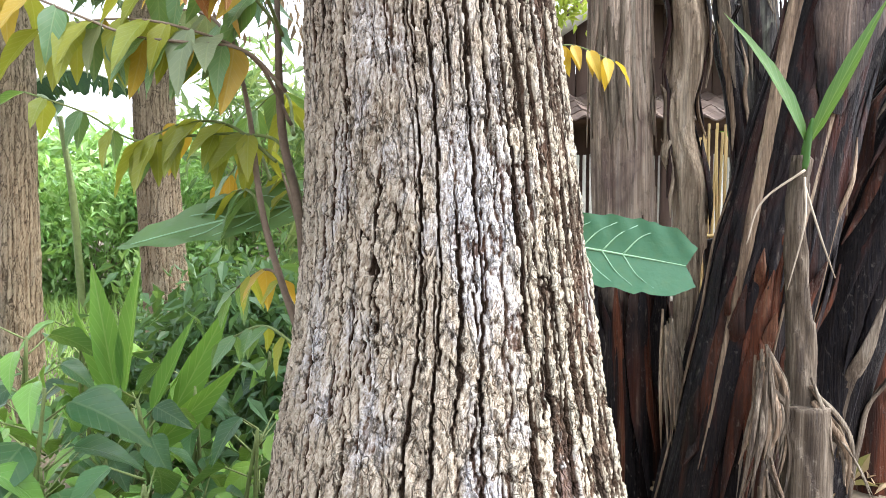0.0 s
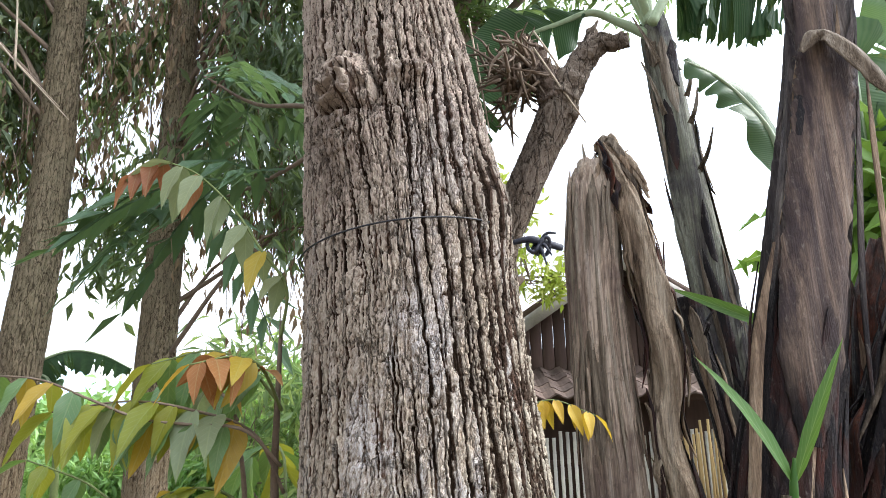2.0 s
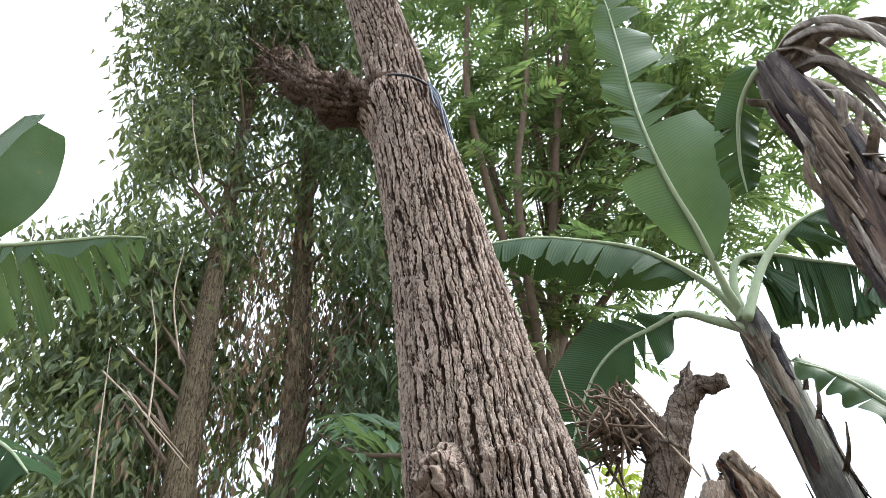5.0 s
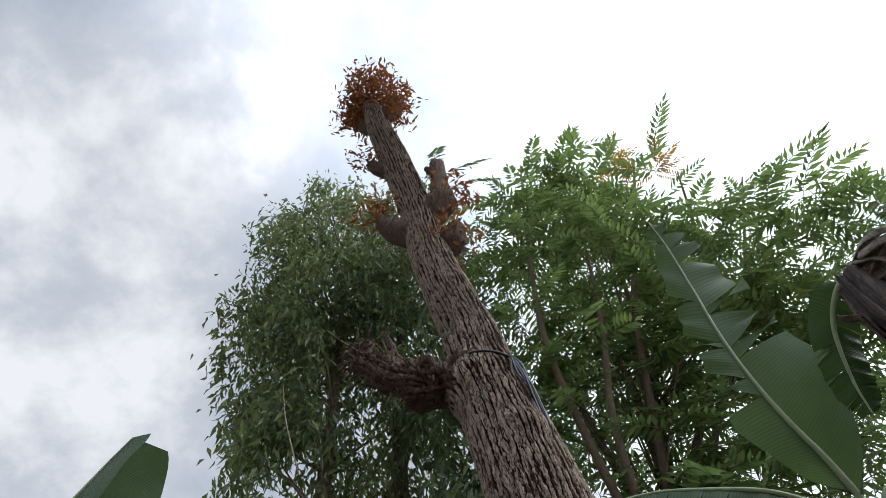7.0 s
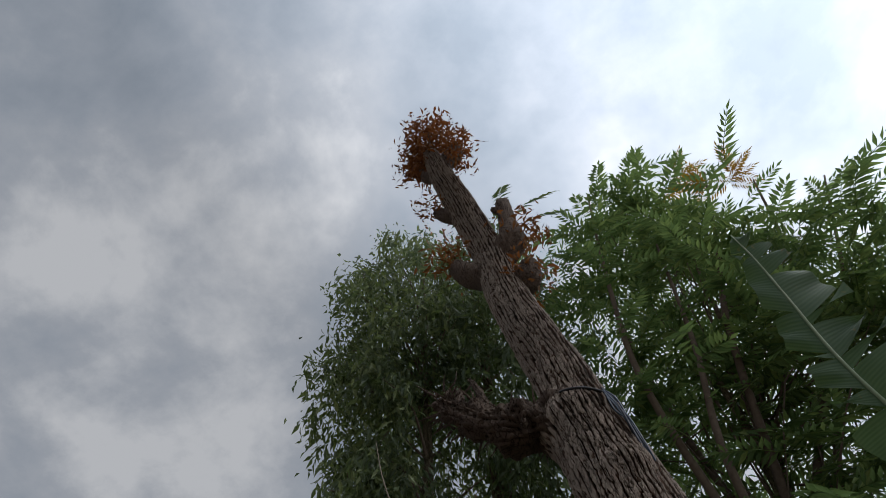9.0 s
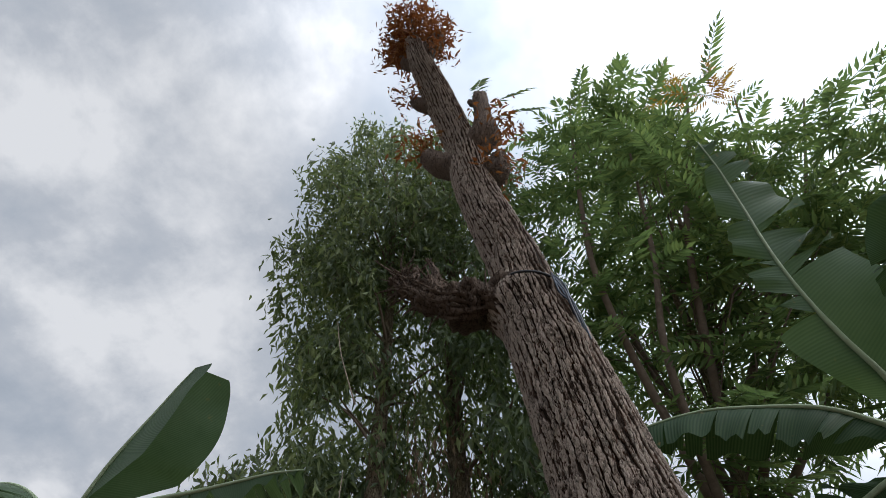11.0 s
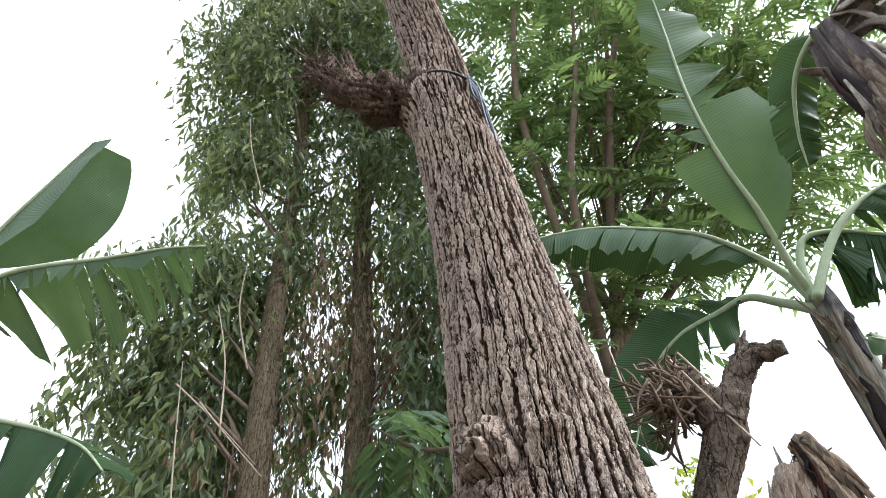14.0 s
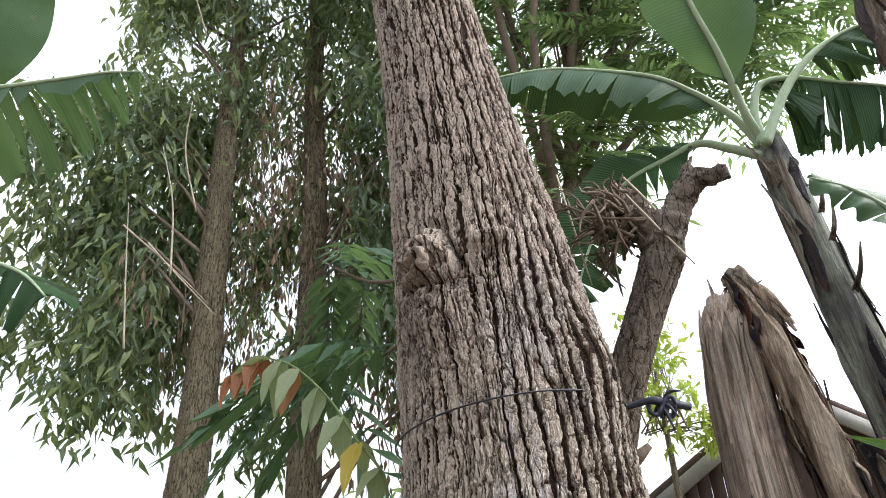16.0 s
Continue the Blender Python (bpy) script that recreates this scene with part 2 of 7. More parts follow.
def fibre_material(name, stops, scale=38.0, along=0.035, rough=0.75, bump=0.6, stain=None, rot=None):
    """Dry sheath: long fibres along the local z axis."""
    m, n = material(name)
    pos = n.add("ShaderNodeTexCoord").outputs["Object"]
    info = n.add("ShaderNodeObjectInfo").outputs["Random"]
    streak = n.noise(n.stretch(pos, 1, 1, along), scale, 6, 0.62, 0.35)
    wide = n.noise(n.stretch(pos, 1, 1, 0.12), 7.0, 4, 0.6, 0.6)
    fac = n.math("ADD", n.math("ADD", n.math("MULTIPLY", streak, 0.62), n.math("MULTIPLY", wide, 0.38)), n.math("MULTIPLY", n.math("SUBTRACT", info, 0.5), 0.08))
    color = n.ramp(fac, stops)
    if stain:
        color = n.mix(n.range(n.noise(n.stretch(pos, 1, 1, 0.4), 4.0, 4, 0.6, 0.8), 0.5, 0.66), color, (*stain, 1))
    if rot:
        level = n.add("ShaderNodeSeparateXYZ", Vector=pos).outputs[2]
        level = n.math("ADD", level, n.math("MULTIPLY", n.math("SUBTRACT", n.noise(n.stretch(pos, 1, 1, 0.3), 6.0, 5, 0.65), 0.5), 1.2))
        color = n.mix(n.range(level, rot[1], rot[0]), color, n.ramp(fac, rot[2]))
    mould = n.noise(n.stretch(pos, 1, 1, 0.45), 55, 6, 0.7, 0.4)
    color = n.mix(n.range(mould, 0.54, 0.66, 0.0, 0.55), color, n.mix(0.7, color, (0.02, 0.016, 0.016, 1)))
    color = n.mix(n.range(mould, 0.42, 0.32, 0.0, 0.4), color, n.mix(0.6, color, (0.4, 0.36, 0.3, 1)))
    hairs = n.noise(n.stretch(pos, 1, 1, 0.02), 210, 4)
    color = n.mix(n.range(hairs, 0.38, 0.6, 0.0, 0.7), color, n.mix(0.6, color, (0.03, 0.022, 0.018, 1)))
    surface(n, color, rough, n.math("ADD", streak, n.math("ADD", n.math("MULTIPLY", hairs, 0.8), n.math("MULTIPLY", mould, 0.5))), min(1.0, bump * 1.4), 0.012, 0.12)
    return m


def plain_material(name, color, rough=0.7, vary=0.25, scale=14.0, spec=0.3, stretch=(1, 1, 1), bump=0.3):
    m, n = material(name)
    pos = n.add("ShaderNodeTexCoord").outputs["Object"]
    info = n.add("ShaderNodeObjectInfo").outputs["Random"]
    a = n.noise(n.stretch(pos, *stretch), scale, 5, 0.6)
    f = n.noise(n.stretch(pos, *stretch), scale * 7, 4, 0.6)
    dark = tuple(c * (1 - vary) for c in color)
    light = tuple(min(1, c * (1 + vary)) for c in color)
    fac = n.math("ADD", n.math("ADD", n.math("MULTIPLY", a, 0.55), n.math("MULTIPLY", f, 0.3)), n.math("MULTIPLY", info, 0.18))
    surface(n, n.ramp(fac, [(0.3, dark), (0.7, light)]), rough, f, bump, 0.005, spec)
    return m


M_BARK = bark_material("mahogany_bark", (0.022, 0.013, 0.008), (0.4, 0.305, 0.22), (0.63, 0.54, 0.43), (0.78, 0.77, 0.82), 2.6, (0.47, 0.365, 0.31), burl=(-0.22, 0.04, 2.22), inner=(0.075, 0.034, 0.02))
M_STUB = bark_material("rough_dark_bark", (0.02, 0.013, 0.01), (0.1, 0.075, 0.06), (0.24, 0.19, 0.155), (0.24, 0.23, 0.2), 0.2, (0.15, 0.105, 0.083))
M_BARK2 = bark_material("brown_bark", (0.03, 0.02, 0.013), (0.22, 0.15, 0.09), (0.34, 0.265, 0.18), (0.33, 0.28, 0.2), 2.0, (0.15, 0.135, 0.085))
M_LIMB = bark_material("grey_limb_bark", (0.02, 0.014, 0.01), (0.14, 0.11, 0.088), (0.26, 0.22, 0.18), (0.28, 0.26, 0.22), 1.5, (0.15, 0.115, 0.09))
M_TWIG = plain_material("twig", (0.15, 0.11, 0.08), 0.85, 0.35, 20)
M_PALETWIG = plain_material("pale_dead_twig", (0.36, 0.29, 0.22), 0.85, 0.3, 20)
M_GREENTWIG = plain_material("green_twig", (0.12, 0.15, 0.05), 0.6, 0.3, 20)
M_WILLOW = leaf_material("hanging_leaves", [(0.034, 0.056, 0.036), (0.07, 0.102, 0.063), (0.16, 0.205, 0.13), (0.34, 0.39, 0.17)], 0.46, 0.42, 0.32, (0.22, 0.3, 0.04))
M_DRYHANG = leaf_material("withered_hanging_leaves", [(0.09, 0.065, 0.045), (0.17, 0.12, 0.08), (0.28, 0.2, 0.13), (0.16, 0.17, 0.09)], 0.2, 0.7, 0.15, (0.25, 0.15, 0.05))
M_PINNATE = leaf_material("pinnate_leaves", [(0.034, 0.07, 0.034), (0.066, 0.118, 0.05), (0.16, 0.23, 0.085), (0.38, 0.44, 0.13)], 0.5, 0.45, 0.25, (0.22, 0.33, 0.09))
M_PINNATE_BLUE = leaf_material("bluish_pinnate_leaves", [(0.04, 0.082, 0.046), (0.06, 0.115, 0.062), (0.1, 0.165, 0.09)], 0.3, 0.45, 0.3, (0.2, 0.3, 0.07))
M_SAPLING = leaf_material("young_leaves", [(0.07, 0.13, 0.03), (0.13, 0.18, 0.03), (0.24, 0.26, 0.03), (0.36, 0.3, 0.03)], 0.45, 0.4, 0.4, (0.45, 0.42, 0.04))
M_SAPGREEN = leaf_material("fresh_green_leaves", [(0.05, 0.12, 0.045), (0.085, 0.17, 0.065), (0.14, 0.23, 0.09)], 0.3, 0.35, 0.5)
M_AMBER = leaf_material("amber_leaves", [(0.34, 0.14, 0.04), (0.36, 0.2, 0.03), (0.42, 0.3, 0.035), (0.25, 0.23, 0.035)], 0.4, 0.45, 0.4, (0.62, 0.33, 0.03))
M_RUST = leaf_material("rusty_top_leaves", [(0.07, 0.035, 0.02), (0.2, 0.07, 0.03), (0.3, 0.13, 0.045), (0.1, 0.07, 0.03)], 0.25, 0.6, 0.2, (0.45, 0.14, 0.03))
M_SILVER = leaf_material("pale_leaf_backs", [(0.17, 0.23, 0.12), (0.22, 0.27, 0.16), (0.2, 0.2, 0.09)], 0.35, 0.5, 0.3, (0.3, 0.34, 0.1))
M_COPPER = leaf_material("copper_young_leaves", [(0.2, 0.06, 0.045), (0.27, 0.11, 0.05), (0.3, 0.16, 0.06)], 0.35, 0.45, 0.35, (0.5, 0.16, 0.06))
M_BUSH = leaf_material("bush_leaves", [(0.07, 0.17, 0.045), (0.13, 0.27, 0.075), (0.22, 0.38, 0.12), (0.36, 0.48, 0.2)], 0.4, 0.4, 0.5)
M_DARKBUSH = leaf_material("dark_bush_leaves", [(0.03, 0.075, 0.03), (0.055, 0.12, 0.05), (0.085, 0.16, 0.06)], 0.3, 0.4)
M_YELLOWBUSH = leaf_material("yellow_green_leaves", [(0.2, 0.26, 0.04), (0.32, 0.36, 0.05), (0.42, 0.42, 0.08)], 0.4, 0.45)
M_BROAD = leaf_material("broad_leaves", [(0.008, 0.03, 0.014), (0.016, 0.055, 0.022), (0.034, 0.095, 0.032), (0.09, 0.2, 0.035), (0.17, 0.3, 0.05)], 0.22, 0.38, 0.3, own=(0.15, 0.75), veins=0.15)
M_BLADE = leaf_material("upright_blades", [(0.04, 0.12, 0.02), (0.09, 0.2, 0.035)], 0.4, 0.5, 0.15)
M_SPROUT = leaf_material("shoot_leaves", [(0.03, 0.09, 0.02), (0.06, 0.14, 0.03)], 0.3, 0.45, 0.2)
M_BANANA = banana_leaf_material("banana_leaf", (0.036, 0.078, 0.036), (0.075, 0.125, 0.065), 0.24, 0.18)
# darker copy of M_BANANA: the shade on backlit leaves is put into its colour
M_BANANA_SHADED = banana_leaf_material("shaded_banana_leaf", (0.012, 0.035, 0.014), (0.022, 0.058, 0.022), 0.08, 0.08)
M_MIDRIB = plain_material("banana_midrib", (0.3, 0.37, 0.23), 0.5, 0.2, 25)
M_TEAL = leaf_material("waxy_leaf", [(0.03, 0.105, 0.055), (0.04, 0.12, 0.06)], 0.2, 0.5, 0.2)
M_GOLD = leaf_material("golden_leaves", [(0.42, 0.26, 0.03), (0.5, 0.34, 0.03), (0.46, 0.22, 0.03)], 0.4, 0.45, 0.3, (0.6, 0.4, 0.03))
M_VEIN = plain_material("pale_vein", (0.26, 0.42, 0.24), 0.5, 0.15, 25)
M_TAN = fibre_material("tan_dry_sheath", [(0.32, (0.07, 0.045, 0.032)), (0.43, (0.2, 0.135, 0.09)), (0.54, (0.33, 0.235, 0.16)), (0.68, (0.46, 0.37, 0.28))])
M_GREYSHEATH = fibre_material("grey_dry_sheath", [(0.32, (0.03, 0.022, 0.018)), (0.45, (0.12, 0.09, 0.065)), (0.56, (0.25, 0.2, 0.15)), (0.7, (0.44, 0.38, 0.31))])
M_DARKSHEATH = fibre_material("black_purple_sheath", [(0.36, (0.005, 0.005, 0.007)), (0.56, (0.011, 0.009, 0.012)), (0.66, (0.045, 0.028, 0.024)), (0.8, (0.26, 0.2, 0.16))], 26, 0.03, 0.5, 0.5, (0.07, 0.02, 0.013))
M_REDSHEATH = fibre_material("reddish_sheath", [(0.34, (0.008, 0.006, 0.006)), (0.46, (0.04, 0.013, 0.008)), (0.57, (0.12, 0.036, 0.018)), (0.74, (0.28, 0.15, 0.09))], 26, 0.03, 0.55, 0.5)
ROTTEN = [(0.36, (0.004, 0.004, 0.006)), (0.54, (0.009, 0.007, 0.009)), (0.63, (0.05, 0.016, 0.01)), (0.76, (0.16, 0.1, 0.075))]
M_OLDSTEM = fibre_material("weathered_stem", [(0.34, (0.025, 0.022, 0.026)), (0.46, (0.08, 0.066, 0.066)), (0.56, (0.17, 0.14, 0.125)), (0.7, (0.38, 0.33, 0.29))], 26, 0.03, 0.65, 0.6, (0.06, 0.05, 0.06), (1.9, 2.5, ROTTEN))
M_PLATE = fibre_material("purple_brown_sheath", [(0.36, (0.03, 0.02, 0.022)), (0.46, (0.1, 0.07, 0.06)), (0.56, (0.22, 0.155, 0.115)), (0.7, (0.4, 0.32, 0.26))], 22, 0.02, 0.6, 0.5, (0.035, 0.026, 0.034), (1.5, 2.0, ROTTEN))
M_TANSTEM = fibre_material("tan_stem_rotten_below", [(0.36, (0.07, 0.05, 0.042)), (0.45, (0.26, 0.185, 0.14)), (0.54, (0.44, 0.335, 0.255)), (0.68, (0.6, 0.51, 0.43))], 38, 0.035, 0.75, 0.6, (0.13, 0.085, 0.075), (0.85, 1.3, ROTTEN))
M_CRUMPLED = fibre_material("crumpled_dead_sheath", [(0.34, (0.03, 0.02, 0.014)), (0.43, (0.22, 0.155, 0.105)), (0.54, (0.42, 0.325, 0.235)), (0.68, (0.62, 0.53, 0.42))], 30, 0.06, 0.8, 0.9, None, (0.5, 0.8, ROTTEN))
M_STALK = fibre_material("withered_grey_stalk", [(0.34, (0.07, 0.058, 0.05)), (0.45, (0.2, 0.17, 0.145)), (0.56, (0.4, 0.36, 0.31)), (0.7, (0.6, 0.56, 0.5))], 20, 0.2)
M_LIVESTEM = fibre_material("greyish_live_stem", [(0.34, (0.025, 0.022, 0.026)), (0.46, (0.13, 0.12, 0.11)), (0.56, (0.26, 0.26, 0.2)), (0.7, (0.44, 0.44, 0.38))], 20, 0.07, 0.6, 0.7, (0.05, 0.042, 0.06))
M_SOIL = plain_material("leaf_litter_soil", (0.1, 0.075, 0.05), 0.95, 0.45, 9)
M_LITTER = leaf_material("dry_litter", [(0.12, 0.075, 0.045), (0.24, 0.16, 0.1), (0.36, 0.27, 0.18)], 0.1, 0.8, 0.15)
M_GRASS = leaf_material("grass_blades", [(0.1, 0.2, 0.04), (0.18, 0.3, 0.07), (0.28, 0.38, 0.12)], 0.35, 0.5)
M_WOOD = plain_material("weathered_board", (0.075, 0.047, 0.037), 0.85, 0.35, 6, 0.2, (1, 1, 0.1))
M_GREYWOOD = plain_material("grey_board", (0.33, 0.3, 0.27), 0.85, 0.3, 8)
M_TILE = plain_material("clay_roof_tile", (0.1, 0.068, 0.055), 0.9, 0.55, 7)
M_BAMBOO = plain_material("split_bamboo", (0.34, 0.23, 0.09), 0.6, 0.35, 8, 0.3, (1, 1, 0.15))
M_PALESLAT = plain_material("pale_fence_slat", (0.55, 0.52, 0.46), 0.7, 0.25, 8)
M_WIRE = plain_material("black_wire", (0.02, 0.02, 0.022), 0.45, 0.2, 30)
M_STRIP = plain_material("blue_grey_plastic_cord", (0.075, 0.095, 0.125), 0.35, 0.5, 60)
M_STRIPDARK = plain_material("black_plastic", (0.03, 0.032, 0.045), 0.4, 0.3, 60)
# distance haze is put into the ridge's pale blue
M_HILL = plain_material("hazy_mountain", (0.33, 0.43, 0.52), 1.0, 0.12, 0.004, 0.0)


# ---- builders ----
def thing(name, at, label, category, group=""):
    e = new(name)
    e.location = at
    e.empty_display_size = 0.1
    return tagged(e, label, category, group)


# parts made of more small pieces than anyone could pick apart
UNCOUNTED = {"crown", "foliage", "twig", "hanging_twig", "limb_twig", "leaf_tuft", "withered_foliage", "bristle", "dry_tangle"}


def mesh_object(name, verts, faces, mat, parent=None, label="", smooth=True, uv=None):
    """Vertices in world metres; a child keeps its place in the world, relative to its parent's origin."""
    verts = np.asarray(verts, float).reshape(-1, 3)
    if parent is not None:
        base = parent.location if parent.parent is None else parent.location + parent.parent.location
        verts = verts - np.array(base)
    me = bpy.data.meshes.new(name)
    me.from_pydata(verts.tolist(), [], faces if isinstance(faces, list) else faces.tolist())
    if smooth:
        me.polygons.foreach_set("use_smooth", [True] * len(me.polygons))
    if uv is not None:
        layer = me.uv_layers.new(name="UVMap")
        idx = np.empty(len(me.loops), dtype=np.int32)
        me.loops.foreach_get("vertex_index", idx)
        layer.data.foreach_set("uv", np.asarray(uv, float)[idx].ravel())
    me.materials.append(mat)
    ob = new(name, me)
    if parent is not None:
        ob.parent = parent
    if label:
        tagged(ob, label)
    if name in UNCOUNTED and parent is not None:
        tagged(ob, kind="stuff")
    return ob


def curve_points(pts, m):
    """m points along a smooth curve through pts (any number of columns)."""
    p = np.asarray(pts, float)
    if len(p) == 2:
        return p[0] + (p[1] - p[0]) * np.linspace(0, 1, m)[:, None]
    q = np.vstack([2 * p[0] - p[1], p, 2 * p[-1] - p[-2]])
    s = np.linspace(0, len(p) - 1 - 1e-9, m)
    k, f = s.astype(int), (s % 1)[:, None]
    a, b, c, d = q[k], q[k + 1], q[k + 2], q[k + 3]
    return 0.5 * (2 * b + (c - a) * f + (2 * a - 5 * b + 4 * c - d) * f**2 + (3 * b - a - 3 * c + d) * f**3)


def unit(v):
    return v / np.maximum(np.linalg.norm(v, axis=-1, keepdims=True), 1e-9)


def frames(c):
    t = unit(np.gradient(c, axis=0))
    ref = np.where(np.abs(t[:, :1]) < 0.8, [[1.0, 0, 0]], [[0, 0, 1.0]])
    if np.any(np.abs(t[:, 0]) >= 0.8):
        ref = np.broadcast_to([0.0, 0.3, 1.0], t.shape)
        if np.any(np.abs(t @ np.array([0.0, 0.287, 0.958])) > 0.95):
            ref = np.broadcast_to([0.2, 1.0, 0.1], t.shape)
    e1 = unit(ref - t * (ref * t).sum(-1, keepdims=True))
    return t, e1, np.cross(t, e1)


def ring_faces(m, k, caps=True, closed=True):
    i, j = np.meshgrid(np.arange(m - 1), np.arange(k if closed else k - 1), indexing="ij")
    j2 = (j + 1) % k
    f = np.stack([i * k + j, i * k + j2, (i + 1) * k + j2, (i + 1) * k + j], -1).reshape(-1, 4).tolist()
    if caps and closed:
        f += [list(range(k - 1, -1, -1)), [(m - 1) * k + q for q in range(k)]]
    return f


def tube(pts, radii, k=10, m=24, bump=None, caps=True):
    """A round limb through pts; bump(angle, along, point) gives metres to add to the radius."""
    c = curve_points(pts, m)
    r = np.interp(np.linspace(0, 1, m), np.linspace(0, 1, len(radii)), radii)[:, None]
    _, e1, e2 = frames(c)
    th = np.linspace(0, 2 * np.pi, k, endpoint=False)[None, :]
    if bump is not None:
        r = r + bump(th + 0 * r, np.linspace(0, 1, m)[:, None] + 0 * th, c)
    v = c[:, None] + r[..., None] * (np.cos(th)[..., None] * e1[:, None] + np.sin(th)[..., None] * e2[:, None])
    return v.reshape(-1, 3), ring_faces(m, k, caps)


class Pile:
    """Collects pieces of one mesh."""

    def __init__(self):
        self.v, self.f, self.n, self.uv = [], [], 0, []

    def add(self, vf, uv=None):
        v, f = vf
        self.v.append(np.asarray(v).reshape(-1, 3))
        self.f += [[q + self.n for q in face] for face in f]
        self.n += len(self.v[-1])
        self.uv.append(uv if uv is not None else np.zeros((len(self.v[-1]), 2)))

    def make(self, name, mat, parent=None, label="", smooth=True):
        return mesh_object(name, np.vstack(self.v), self.f, mat, parent, label, smooth, np.vstack(self.uv))


def cells(u, z, nu, dz, seed, jitter=0.85):
    """Distance to the border between cells that wrap round in u (0..1), and each cell's random number."""
    g = np.random.RandomState(seed)
    rows = 2048
    ju, jz, val = g.rand(rows, nu), g.rand(rows, nu), g.rand(rows, nu)
    x, y = u * nu, z / dz + 500
    ix, iy = np.floor(x).astype(int), np.floor(y).astype(int)
    f1, f2, who = np.full(x.shape, 9.0), np.full(x.shape, 9.0), np.zeros(x.shape)
    for a in (-1, 0, 1):
        for b in (-1, 0, 1):
            cx, cy = ix + a, iy + b
            k, l = cy % rows, cx % nu
            px = cx + 0.5 + jitter * (ju[k, l] - 0.5) + 0.5 * (k % 2) - 0.25
            d = np.hypot(x - px, y - (cy + 0.5 + jitter * (jz[k, l] - 0.5)))
            near = d < f1
            f2 = np.where(near, f1, np.minimum(f2, d))
            who = np.where(near, val[k, l], who)
            f1 = np.where(near, d, f1)
    return f2 - f1, who


def step(x, a, b):
    t = np.clip((x - a) / (b - a), 0, 1)
    return t * t * (3 - 2 * t)


def waves(g, x, y, count=6, lo=1.0, hi=6.0):
    """A cheap smooth random field."""
    out = 0
    for _ in range(count):
        f = lo + (hi - lo) * g.rand()
        a = g.rand() * 2 * np.pi
        out = out + np.sin(f * (np.cos(a) * x + np.sin(a) * y) + g.rand() * 6.28)
    return out / count


def toss(a, b=0.0):
    """A fixed random number for each pair of whole numbers."""
    x = np.sin(a * 127.1 + b * 311.7 + 17.3) * 43758.5453
    return x - np.floor(x)


def grain_noise(x, y, seed=0):
    """Smooth value noise, 0 to 1."""
    i, j = np.floor(x), np.floor(y)
    f, h = x - i, y - j
    f, h = f * f * (3 - 2 * f), h * h * (3 - 2 * h)
    i = i + 57 * seed
    a = toss(i, j) * (1 - f) + toss(i + 1, j) * f
    b = toss(i, j + 1) * (1 - f) + toss(i + 1, j + 1) * f
    return a * (1 - h) + b * h


